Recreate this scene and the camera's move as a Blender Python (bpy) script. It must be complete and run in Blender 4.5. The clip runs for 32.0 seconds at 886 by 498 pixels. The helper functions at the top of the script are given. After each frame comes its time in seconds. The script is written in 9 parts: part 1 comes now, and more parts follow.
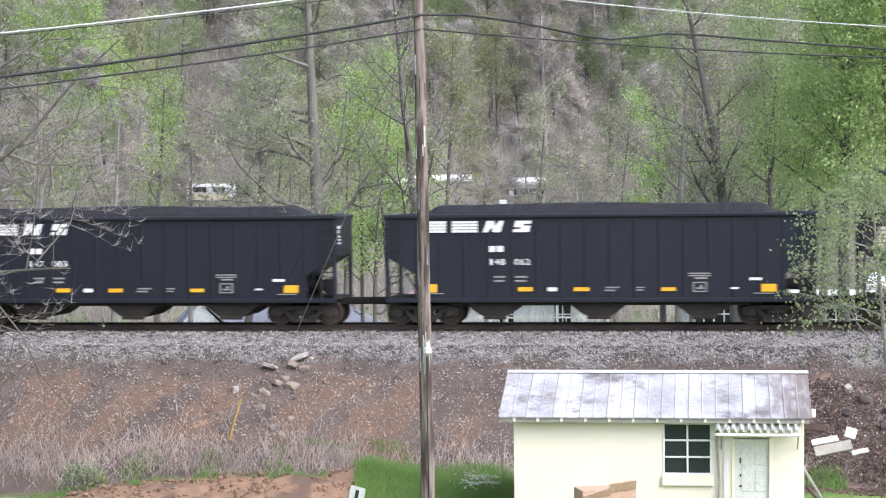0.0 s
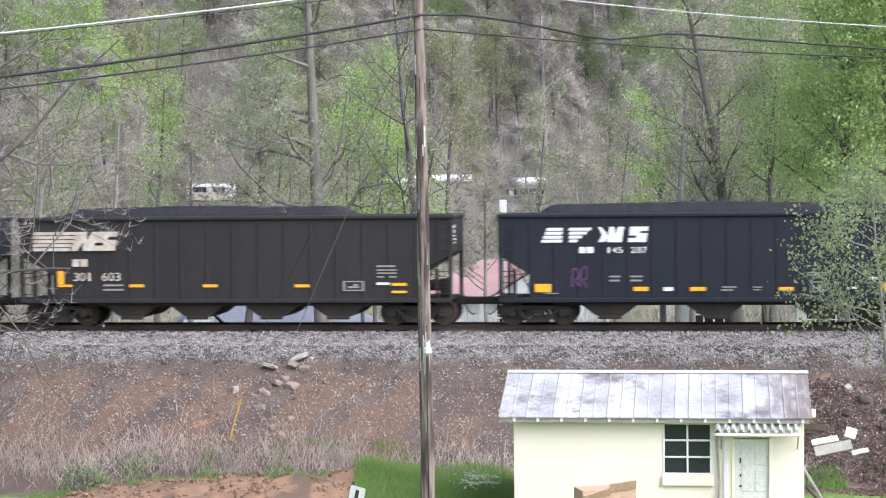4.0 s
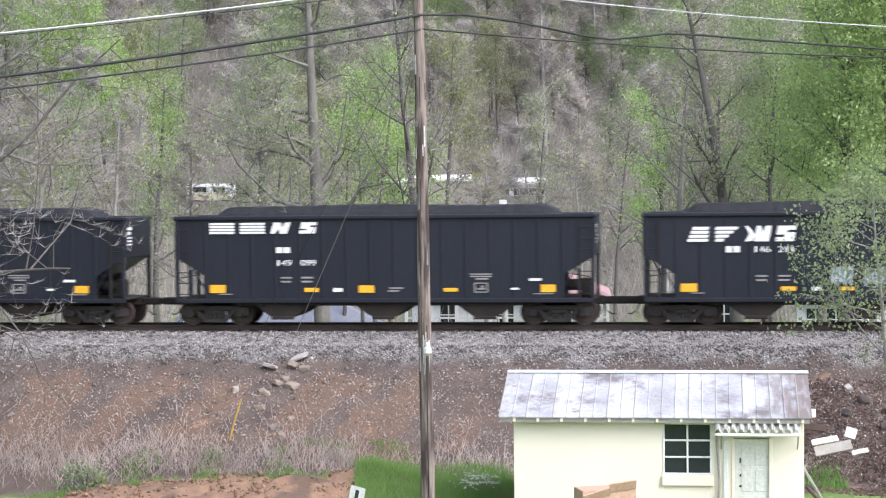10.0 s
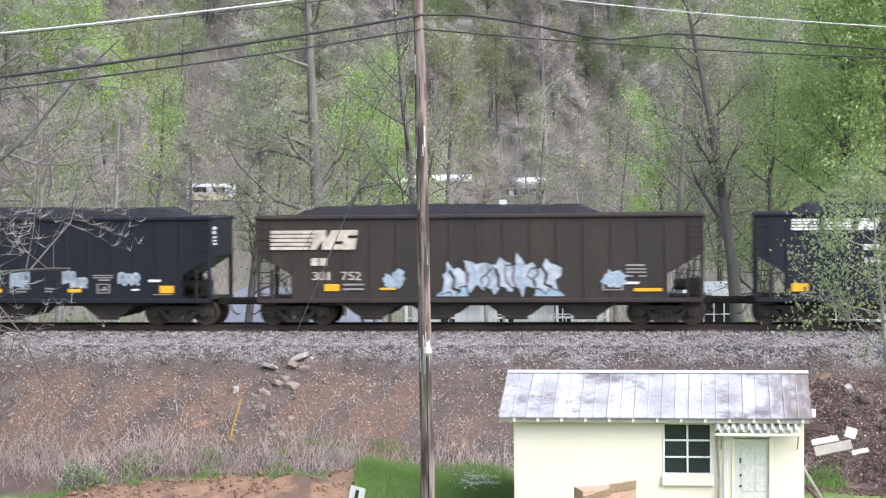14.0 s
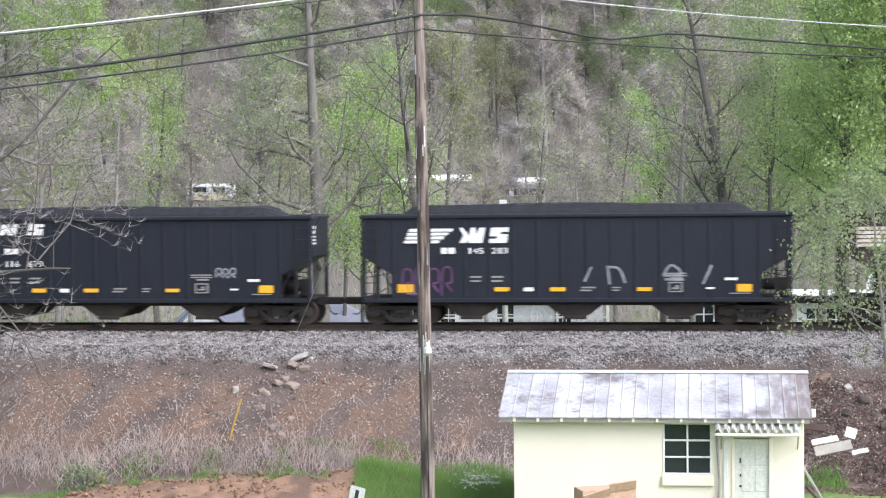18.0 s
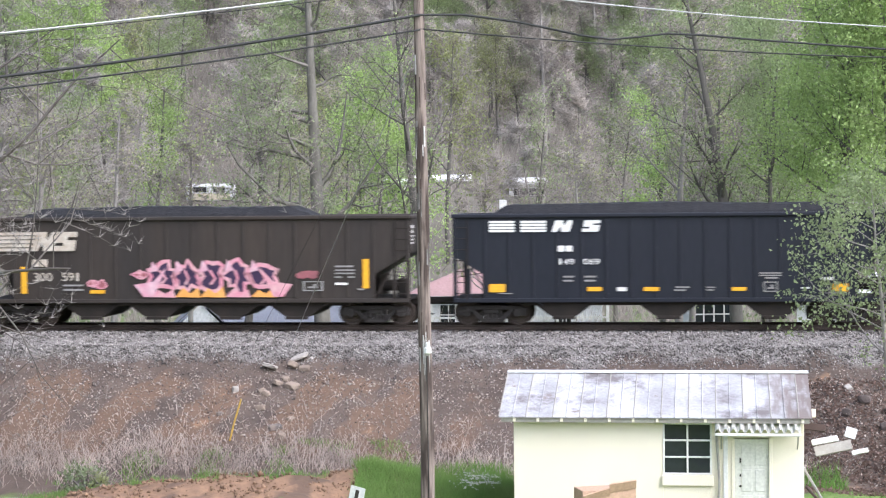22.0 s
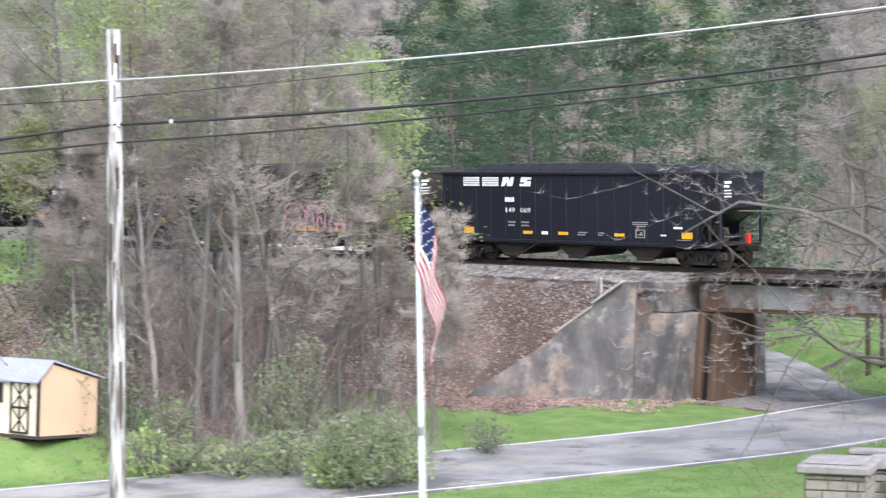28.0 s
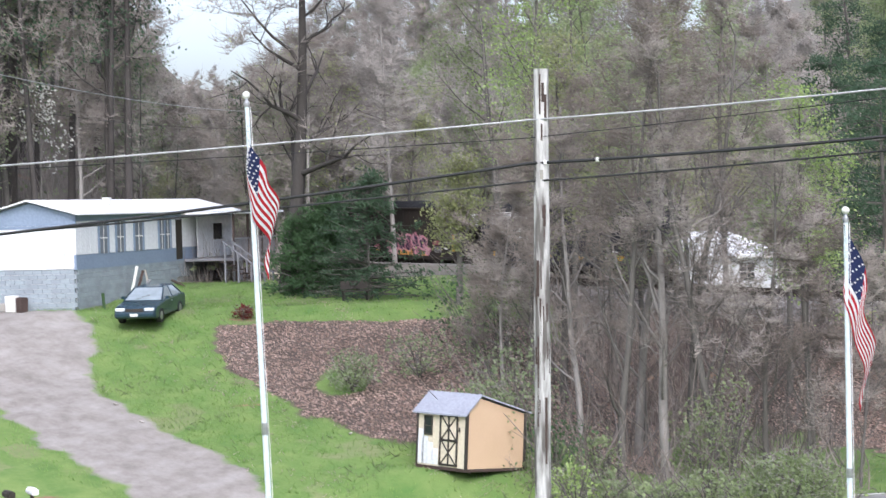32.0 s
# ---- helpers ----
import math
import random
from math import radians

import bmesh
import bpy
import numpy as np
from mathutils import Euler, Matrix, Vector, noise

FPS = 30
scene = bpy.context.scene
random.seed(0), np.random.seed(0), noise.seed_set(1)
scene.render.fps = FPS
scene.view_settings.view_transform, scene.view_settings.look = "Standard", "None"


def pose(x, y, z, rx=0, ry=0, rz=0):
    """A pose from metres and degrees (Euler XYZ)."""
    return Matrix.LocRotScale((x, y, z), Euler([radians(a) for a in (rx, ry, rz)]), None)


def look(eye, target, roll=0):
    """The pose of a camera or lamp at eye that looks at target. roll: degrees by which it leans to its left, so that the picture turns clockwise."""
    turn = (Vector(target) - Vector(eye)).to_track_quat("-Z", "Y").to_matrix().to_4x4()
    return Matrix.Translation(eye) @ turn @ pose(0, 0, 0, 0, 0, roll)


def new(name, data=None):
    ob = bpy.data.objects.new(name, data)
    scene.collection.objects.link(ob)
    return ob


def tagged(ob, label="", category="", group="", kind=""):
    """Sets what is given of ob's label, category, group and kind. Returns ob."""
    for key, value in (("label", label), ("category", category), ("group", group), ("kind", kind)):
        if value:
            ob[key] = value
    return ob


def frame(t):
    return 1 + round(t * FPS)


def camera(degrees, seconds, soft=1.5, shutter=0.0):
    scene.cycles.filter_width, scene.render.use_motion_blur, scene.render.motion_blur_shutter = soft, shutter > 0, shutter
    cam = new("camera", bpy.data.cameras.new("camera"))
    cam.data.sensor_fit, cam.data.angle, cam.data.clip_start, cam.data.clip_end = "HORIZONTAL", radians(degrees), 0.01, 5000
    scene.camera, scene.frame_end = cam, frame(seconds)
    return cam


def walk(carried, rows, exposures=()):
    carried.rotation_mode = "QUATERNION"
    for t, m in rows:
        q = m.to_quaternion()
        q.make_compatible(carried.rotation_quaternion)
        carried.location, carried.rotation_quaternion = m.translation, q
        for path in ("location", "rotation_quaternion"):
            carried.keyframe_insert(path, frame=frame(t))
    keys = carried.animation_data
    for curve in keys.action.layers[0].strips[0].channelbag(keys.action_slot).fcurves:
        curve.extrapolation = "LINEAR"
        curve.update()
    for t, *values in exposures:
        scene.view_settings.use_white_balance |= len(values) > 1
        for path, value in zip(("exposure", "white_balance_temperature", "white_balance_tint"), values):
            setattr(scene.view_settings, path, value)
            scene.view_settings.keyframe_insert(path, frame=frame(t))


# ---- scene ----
SPEED, GAIN = 7.3735, 0.0108        # train: metres a second, and how that grows

# the track's centre line: straight in the east, a wide curve in the west; LINE holds arc length, x, y and heading
_s = np.linspace(-170, 150, 3201)
_h = math.atan(-0.134) - 0.00254 * np.clip(-8 - _s, 0, 90)
_x, _y = np.cumsum(np.cos(_h) * 0.1), np.cumsum(np.sin(_h) * 0.1)
_x, _y = _x - _x[1700], _y - _y[1700] + 71.21


def track_at(s):
    """x, y, heading in degrees at an arc length."""
    return float(np.interp(s, _s, _x)), float(np.interp(s, _s, _y)), math.degrees(float(np.interp(s, _s, _h)))


def off_track(x, y):
    """How far a place lies in front of the centre line, towards the camera."""
    return (np.interp(x, _x, _y) - y) * np.cos(np.interp(x, _x, _h))


def beside(s, off, z=0.0, turn=0.0):
    """A pose beside the track, x along it."""
    x, y, h = track_at(s)
    a = radians(h)
    return pose(x + off * math.sin(a), y - off * math.cos(a), z, 0, 0, h + turn)


def aim(yaw, pitch, roll):
    m = Matrix.Rotation(radians(yaw), 4, "Z") @ Matrix.Rotation(radians(pitch), 4, "X") @ Matrix.Rotation(radians(roll), 4, "Y")
    return Matrix.Translation((0, 0, 4.79)) @ m @ Matrix.Rotation(radians(90), 4, "X")


cam = camera(24.91, 32.0, soft=1.2, shutter=0.5)
PATH = [
    (0.0, 0, -1.72, 0.55), (23.2, 0, -1.72, 0.55), (23.5, 0.15, -1.75, 0.54), (23.8, 1.05, -1.78, 0.58),
    (24.0, 2.50, -1.80, 0.62), (24.5, 7.29, -1.87, 0.75), (25.0, 11.12, -1.85, 0.90), (25.5, 14.44, -1.99, 0.96),
    (26.0, 18.00, -2.19, 1.02), (26.5, 22.03, -2.31, 1.09), (28.5, 32.79, -2.34, 1.30), (29.0, 35.64, -1.87, 1.40),
    (29.5, 38.00, -1.74, 1.53), (30.0, 41.66, -1.34, 1.62), (30.5, 41.31, -1.10, 1.60), (31.0, 42.89, -1.06, 1.93),
    (31.5, 42.79, -0.78, 1.90), (32.0, 42.22, -1.28, 1.46),
]
walk(cam, [(t, aim(a, b, c)) for t, a, b, c in PATH], exposures=[(0.0, 0.60, 5900, 14), (23.4, 0.60, 5900, 14), (25.0, 0.66, 5850, 14), (26.5, 0.72, 5850, 15), (28.5, 0.70, 5900, 14), (30.2, 0.47, 5900, 14), (32.0, 0.30, 5900, 14)])

# world: an overcast spring day
world = bpy.data.worlds.new("overcast_sky")
scene.world = world
world.use_nodes = True
wn, wl = world.node_tree.nodes, world.node_tree.links
sky = wn.new("ShaderNodeTexSky")
sky.sky_type, sky.sun_disc = "NISHITA", False
sky.sun_elevation, sky.sun_rotation = radians(48), radians(132)
sky.air_density, sky.dust_density, sky.ozone_density = 1.0, 4.0, 1.5
hsv = wn.new("ShaderNodeHueSaturation")
hsv.inputs["Saturation"].default_value = 0.5
wl.new(sky.outputs[0], hsv.inputs["Color"])
wl.new(hsv.outputs[0], wn["Background"].inputs["Color"])
wn["Background"].inputs["Strength"].default_value = 0.27
sun = new("sun", bpy.data.lights.new("sun", "SUN"))
sun.data.energy, sun.data.angle, sun.data.color = 0.8, radians(50), (1.0, 0.985, 0.97)
sun.matrix_world = look((60, -40, 75), (0, 15, 0))


# ---------------------------------------------------------------- materials
def mat(name, base, rough=0.8, second=None, scale=3.0, fine=40.0, bump=0.25, metal=0.0, amount=0.5, streak=0.0, island=0.0, contrast=0.5, spec=0.3):
    """A surface with variation at two scales, bump, and streaks that run down."""
    m = bpy.data.materials.new(name)
    m.use_nodes = True
    nt = m.node_tree
    n, l = nt.nodes, nt.links
    b = n["Principled BSDF"]
    b.inputs["Roughness"].default_value = rough
    b.inputs["Metallic"].default_value = metal
    b.inputs["Specular IOR Level"].default_value = spec
    second = second or tuple(c * 0.6 for c in base)
    co = n.new("ShaderNodeTexCoord")
    big = n.new("ShaderNodeTexNoise")
    big.inputs["Scale"].default_value, big.inputs["Detail"].default_value = scale, 5
    small = n.new("ShaderNodeTexNoise")
    small.inputs["Scale"].default_value, small.inputs["Detail"].default_value = fine, 3
    src = co.outputs["Object"]
    if streak:
        mp = n.new("ShaderNodeMapping")
        mp.inputs["Scale"].default_value = (1, 1, streak)
        l.new(src, mp.inputs["Vector"])
        src = mp.outputs["Vector"]
    l.new(src, big.inputs["Vector"])
    l.new(src, small.inputs["Vector"])
    ramp = n.new("ShaderNodeMapRange")
    ramp.inputs["From Min"].default_value, ramp.inputs["From Max"].default_value = 0.5 - contrast * 0.4, 0.5 + contrast * 0.4
    l.new(big.outputs["Fac"], ramp.inputs["Value"])
    mix = n.new("ShaderNodeMix")
    mix.data_type = "RGBA"
    mix.inputs["A"].default_value, mix.inputs["B"].default_value = (*base, 1), (*second, 1)
    sc = n.new("ShaderNodeMath")
    sc.operation = "MULTIPLY"
    sc.inputs[1].default_value = amount
    l.new(ramp.outputs["Result"], sc.inputs[0])
    l.new(sc.outputs[0], mix.inputs["Factor"])
    hue = n.new("ShaderNodeHueSaturation")
    l.new(mix.outputs["Result"], hue.inputs["Color"])
    val = n.new("ShaderNodeMapRange")
    val.inputs["To Min"].default_value, val.inputs["To Max"].default_value = 0.72, 1.28
    l.new(small.outputs["Fac"], val.inputs["Value"])
    out = val.outputs["Result"]
    if island:
        geo = n.new("ShaderNodeNewGeometry")
        inf = n.new("ShaderNodeObjectInfo")
        ad = n.new("ShaderNodeMath")
        ad.operation = "ADD"
        l.new(geo.outputs["Random Per Island"], ad.inputs[0])
        l.new(inf.outputs["Random"], ad.inputs[1])
        vr = n.new("ShaderNodeMapRange")
        vr.inputs["From Max"].default_value = 2.0
        vr.inputs["To Min"].default_value, vr.inputs["To Max"].default_value = 1 - island, 1 + island
        l.new(ad.outputs[0], vr.inputs["Value"])
        mu = n.new("ShaderNodeMath")
        mu.operation = "MULTIPLY"
        l.new(out, mu.inputs[0])
        l.new(vr.outputs["Result"], mu.inputs[1])
        out = mu.outputs[0]
    l.new(out, hue.inputs["Value"])
    l.new(hue.outputs["Color"], b.inputs["Base Color"])
    if bump:
        bp = n.new("ShaderNodeBump")
        bp.inputs["Strength"].default_value, bp.inputs["Distance"].default_value = bump, 0.03
        l.new(small.outputs["Fac"], bp.inputs["Height"])
        l.new(bp.outputs["Normal"], b.inputs["Normal"])
    return m


def leaf_mat(name, base, second, island=0.35):
    m = mat(name, base, 0.6, second, 0.35, 2.0, 0, amount=0.8, island=island, spec=0.2)
    n, l = m.node_tree.nodes, m.node_tree.links
    b = n["Principled BSDF"]
    tr = n.new("ShaderNodeBsdfTranslucent")
    l.new(b.inputs["Base Color"].links[0].from_socket, tr.inputs["Color"])
    mx = n.new("ShaderNodeMixShader")
    mx.inputs[0].default_value = 0.48
    l.new(b.outputs[0], mx.inputs[1])
    l.new(tr.outputs[0], mx.inputs[2])
    l.new(mx.outputs[0], n["Material Output"].inputs["Surface"])
    return m


M = {}
M["black_paint"] = mat("black_paint", (0.0115, 0.0132, 0.0205), 0.5, (0.0185, 0.0195, 0.0265), 0.7, 9, 0.1, streak=0.25, spec=0.3)
M["brown_paint"] = mat("brown_paint", (0.030, 0.026, 0.024), 0.7, (0.050, 0.038, 0.030), 0.6, 7, 0.12, streak=0.22, amount=0.8)
M["umber_paint"] = mat("grimy_black_brown_paint", (0.021, 0.0195, 0.021), 0.65, (0.030, 0.026, 0.025), 0.6, 7, 0.12, streak=0.22, amount=0.8)
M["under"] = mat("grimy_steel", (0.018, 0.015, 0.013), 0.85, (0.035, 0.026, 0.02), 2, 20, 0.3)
M["truck"] = mat("dusty_cast_steel", (0.050, 0.044, 0.041), 0.85, (0.022, 0.019, 0.018), 2.5, 22, 0.3)
M["wheel"] = mat("wheel_steel", (0.075, 0.055, 0.045), 0.6, (0.03, 0.025, 0.022), 3, 25, 0.2, metal=0.3)
M["tread"] = mat("worn_tread", (0.4, 0.38, 0.36), 0.35, (0.25, 0.22, 0.2), 3, 25, 0.1, metal=0.9)
M["coal"] = mat("coal", (0.011, 0.011, 0.013), 0.75, (0.022, 0.022, 0.024), 3, 14, 1.0)
M["white_mark"] = mat("white_lettering", (0.78, 0.77, 0.74), 0.6, (0.6, 0.58, 0.54), 3, 20, 0.05)
M["dirty_mark"] = mat("dirty_lettering", (0.62, 0.57, 0.5), 0.7, (0.38, 0.30, 0.22), 3, 14, 0.05, amount=0.9)
M["grey_mark"] = mat("faded_stencil", (0.30, 0.29, 0.28), 0.7, (0.18, 0.17, 0.16), 5, 30, 0.05)
M["yellow"] = mat("yellow_reflector", (0.80, 0.42, 0.02), 0.5, (0.6, 0.3, 0.03), 4, 20, 0.05)
M["red"] = mat("red_marker", (0.55, 0.03, 0.02), 0.5, (0.4, 0.03, 0.02), 4, 20, 0.05)
M["rail"] = mat("rail_steel", (0.045, 0.035, 0.03), 0.6, (0.075, 0.05, 0.035), 1.5, 15, 0.2, metal=0.3)
M["tie"] = mat("creosoted_wood", (0.05, 0.042, 0.036), 0.9, (0.10, 0.085, 0.07), 2, 25, 0.4, island=0.3)
M["girder"] = mat("weathered_girder_paint", (0.30, 0.29, 0.285), 0.7, (0.11, 0.06, 0.04), 0.75, 8, 0.3, amount=0.95, contrast=0.28)
M["rust"] = mat("rusty_steel", (0.125, 0.08, 0.05), 0.85, (0.055, 0.035, 0.025), 1.1, 12, 0.3, streak=0.15, amount=0.9, contrast=0.4)
M["concrete"] = mat("stained_concrete", (0.165, 0.155, 0.147), 0.92, (0.075, 0.07, 0.068), 0.8, 6, 0.35, streak=0.5, amount=0.95, contrast=0.3)


def patches(m, colour, scale, low, high, shift, stretch=1.0):
    """A second kind of stain with a shape of its own over a surface."""
    n, l = m.node_tree.nodes, m.node_tree.links
    b = n["Principled BSDF"]
    cur = b.inputs["Base Color"].links[0].from_socket
    co = n.new("ShaderNodeTexCoord")
    mp = n.new("ShaderNodeMapping")
    mp.inputs["Location"].default_value = (shift, shift * 0.7, shift * 1.3)
    mp.inputs["Scale"].default_value = (1, 1, stretch)
    nz = n.new("ShaderNodeTexNoise")
    nz.inputs["Scale"].default_value, nz.inputs["Detail"].default_value = scale, 9
    nz.inputs["Roughness"].default_value = 0.68
    l.new(co.outputs["Object"], mp.inputs["Vector"])
    l.new(mp.outputs["Vector"], nz.inputs["Vector"])
    mr = n.new("ShaderNodeMapRange")
    mr.inputs["From Min"].default_value, mr.inputs["From Max"].default_value = low, high
    l.new(nz.outputs["Fac"], mr.inputs["Value"])
    mx = n.new("ShaderNodeMix")
    mx.data_type = "RGBA"
    mx.inputs["B"].default_value = (*colour, 1)
    l.new(mr.outputs["Result"], mx.inputs["Factor"])
    l.new(cur, mx.inputs["A"])
    l.new(mx.outputs["Result"], b.inputs["Base Color"])


patches(M["concrete"], (0.27, 0.21, 0.168), 0.8, 0.50, 0.62, 4.0, 0.9)
patches(M["concrete"], (0.32, 0.305, 0.29), 1.4, 0.56, 0.68, 9.0, 0.8)
patches(M["concrete"], (0.07, 0.067, 0.066), 0.5, 0.52, 0.66, 2.0, 0.5)
patches(M["girder"], (0.20, 0.085, 0.045), 1.1, 0.56, 0.62, 3.0)
M["concrete_pale"] = mat("pale_worn_concrete", (0.42, 0.39, 0.35), 0.92, (0.25, 0.22, 0.19), 1.2, 10, 0.4)
M["ballast"] = mat("ballast", (0.31, 0.288, 0.268), 0.95, (0.095, 0.085, 0.079), 3.5, 22, 1.0, amount=0.9, contrast=0.25, island=0.7)
M["bank_gravel"] = mat("dusty_bank_gravel", (0.20, 0.175, 0.165), 0.95, (0.075, 0.062, 0.056), 3.5, 22, 1.0, amount=0.9, contrast=0.25, island=0.75)
M["asphalt"] = mat("asphalt", (0.175, 0.170, 0.166), 0.7, (0.31, 0.298, 0.286), 0.42, 14, 0.3, contrast=0.25, amount=0.95)
patches(M["asphalt"], (0.125, 0.12, 0.118), 0.25, 0.54, 0.60, 6.0)
patches(M["asphalt"], (0.34, 0.328, 0.315), 0.33, 0.54, 0.70, 1.0)
M["line_white"] = mat("white_road_paint", (0.72, 0.71, 0.68), 0.7, (0.45, 0.44, 0.42), 2.5, 15, 0.1, contrast=0.3)
M["line_yellow"] = mat("faded_yellow_paint", (0.36, 0.31, 0.22), 0.8, (0.24, 0.22, 0.19), 1.5, 9, 0.1, contrast=0.3)
M["pole_wood"] = mat("weathered_pole", (0.24, 0.19, 0.165), 0.95, (0.05, 0.035, 0.03), 6.5, 30, 0.6, streak=0.10, amount=0.95, contrast=0.22)
M["pole_pale"] = mat("bleached_pole", (0.56, 0.54, 0.52), 0.95, (0.10, 0.088, 0.078), 5.0, 24, 0.6, streak=0.14, amount=0.92, contrast=0.22)
M["wire"] = mat("black_cable", (0.02, 0.02, 0.02), 0.6, (0.03, 0.03, 0.03), 3, 20, 0)
M["wire_al"] = mat("aluminium_wire", (0.42, 0.42, 0.42), 0.55, (0.26, 0.26, 0.26), 3, 20, 0, metal=0.4)
M["bark"] = mat("grey_bark", (0.15, 0.138, 0.122), 0.95, (0.07, 0.064, 0.055), 2.6, 18, 0.6, streak=0.3)
M["bark_pale"] = mat("pale_bark", (0.33, 0.305, 0.28), 0.95, (0.17, 0.155, 0.138), 1.8, 14, 0.5, streak=0.35, amount=0.9)
M["bark_dark"] = mat("dark_bark", (0.07, 0.062, 0.056), 0.95, (0.035, 0.03, 0.028), 2.2, 18, 0.6, streak=0.3)
M["bark_mix"] = mat("lichened_bark", (0.105, 0.09, 0.08), 0.95, (0.20, 0.18, 0.165), 1.3, 14, 0.6, streak=0.5, amount=0.45, contrast=0.3)
M["bark_ivy"] = mat("grey_bark_with_dead_ivy", (0.21, 0.195, 0.17), 0.95, (0.11, 0.105, 0.085), 2.2, 12, 0.8, streak=0.4, amount=0.9, contrast=0.35)
M["vine"] = mat("dead_vines", (0.20, 0.175, 0.16), 0.95, (0.12, 0.10, 0.09), 0.4, 6, 0, island=0.5)
M["twig"] = mat("grey_brown_twigs", (0.31, 0.275, 0.24), 0.95, (0.21, 0.18, 0.158), 0.4, 6, 0, island=0.4)
M["twig_brown"] = mat("brown_vine_twigs", (0.25, 0.212, 0.18), 0.95, (0.16, 0.135, 0.115), 0.4, 6, 0, island=0.45)
M["twig_pale"] = mat("pale_twigs", (0.36, 0.33, 0.30), 0.95, (0.22, 0.195, 0.175), 0.4, 6, 0, island=0.35)
M["leaf_spring"] = leaf_mat("spring_leaves", (0.31, 0.375, 0.185), (0.25, 0.30, 0.155))
M["leaf_yellow"] = leaf_mat("yellow_green_leaves", (0.37, 0.395, 0.185), (0.31, 0.34, 0.16))
M["leaf_bright"] = leaf_mat("bright_new_leaves", (0.42, 0.53, 0.20), (0.33, 0.46, 0.16))
M["leaf_dull"] = leaf_mat("dull_green_leaves", (0.27, 0.315, 0.175), (0.20, 0.25, 0.135))
M["leaf_dark"] = leaf_mat("dark_shrub_leaves", (0.10, 0.17, 0.075), (0.06, 0.115, 0.055))
M["needle"] = leaf_mat("pine_needles", (0.105, 0.165, 0.095), (0.06, 0.10, 0.062))
M["grass"] = leaf_mat("grass_blades", (0.14, 0.27, 0.055), (0.22, 0.29, 0.10))
M["dry_grass"] = leaf_mat("dry_weeds", (0.60, 0.51, 0.45), (0.42, 0.345, 0.30))
M["litter_brown"] = leaf_mat("brown_dead_leaves", (0.23, 0.16, 0.132), (0.14, 0.098, 0.08), 0.5)
M["straw"] = leaf_mat("straw", (0.56, 0.50, 0.45), (0.40, 0.34, 0.30), 0.4)
M["blossom"] = leaf_mat("white_blossom", (0.75, 0.74, 0.68), (0.6, 0.6, 0.52), 0.15)
M["litter"] = leaf_mat("dead_leaves", (0.54, 0.41, 0.35), (0.35, 0.255, 0.21), 0.5)


# ---------------------------------------------------------------- mesh helpers
def part(name, bm, material, parent=None, label="", m=None):
    me = bpy.data.meshes.new(name)
    bm.to_mesh(me)
    bm.free()
    return link(name, me, material, parent, label, m)


def link(name, me, material, parent=None, label="", m=None):
    if material is not None and not me.materials:
        for k in (material if isinstance(material, (list, tuple)) else [material]):
            me.materials.append(k)
    ob = new(name, me)
    if parent is not None:
        ob.parent = parent
    if m is not None:
        ob.matrix_basis = m
    return tagged(ob, label) if label else ob


def thing(name, m, label, category, group="", kind=""):
    ob = new(name)
    ob.matrix_basis = m
    ob.empty_display_size = 0.3
    return tagged(ob, label, category, group, kind)


def box(bm, x0, x1, y0, y1, z0, z1, bevel=0.0, m=None):
    vs = [bm.verts.new(v) for v in ((x0, y0, z0), (x1, y0, z0), (x1, y1, z0), (x0, y1, z0), (x0, y0, z1), (x1, y0, z1), (x1, y1, z1), (x0, y1, z1))]
    fs = [bm.faces.new([vs[i] for i in q]) for q in ((3, 2, 1, 0), (4, 5, 6, 7), (0, 1, 5, 4), (1, 2, 6, 5), (2, 3, 7, 6), (3, 0, 4, 7))]
    if m is not None:
        bmesh.ops.transform(bm, matrix=m, verts=vs)
    if bevel:
        es = list({e for f in fs for e in f.edges})
        bmesh.ops.bevel(bm, geom=es, offset=bevel, segments=1, affect="EDGES")
    return vs


def boxed(x0, x1, y0, y1, z0, z1, bevel=0.0, m=None):
    bm = bmesh.new()
    box(bm, x0, x1, y0, y1, z0, z1, bevel, m)
    return bm


def prism(bm, outline, y0, y1):
    """A plate: an outline in x and z, extruded from y0 to y1."""
    a = [bm.verts.new((x, y0, z)) for x, z in outline]
    b = [bm.verts.new((x, y1, z)) for x, z in outline]
    k = len(a)
    bm.faces.new(a)
    bm.faces.new(b[::-1])
    for i in range(k):
        bm.faces.new((a[i], b[i], b[(i + 1) % k], a[(i + 1) % k]))
    bmesh.ops.recalc_face_normals(bm, faces=bm.faces[:])


def tube(bm, pts, radii, sides=6, caps=True):
    """A round bar along points."""
    pts = [Vector(p) for p in pts]
    if not isinstance(radii, (list, tuple)):
        radii = [radii] * len(pts)
    rings = []
    for i, p in enumerate(pts):
        d = (pts[min(i + 1, len(pts) - 1)] - pts[max(i - 1, 0)]).normalized()
        u = d.orthogonal().normalized()
        if abs(d.z) < 0.9:
            u = d.cross(Vector((0, 0, 1))).normalized()
        v = d.cross(u)
        rings.append([bm.verts.new(p + radii[i] * (math.cos(6.2832 * k / sides) * u + math.sin(6.2832 * k / sides) * v)) for k in range(sides)])
    for a, b in zip(rings, rings[1:]):
        for k in range(sides):
            bm.faces.new((a[k], a[(k + 1) % sides], b[(k + 1) % sides], b[k]))
    if caps:
        bm.faces.new(rings[0][::-1])
        bm.faces.new(rings[-1])
    return bm


def tubed(pts, radii, sides=6):
    return tube(bmesh.new(), pts, radii, sides)


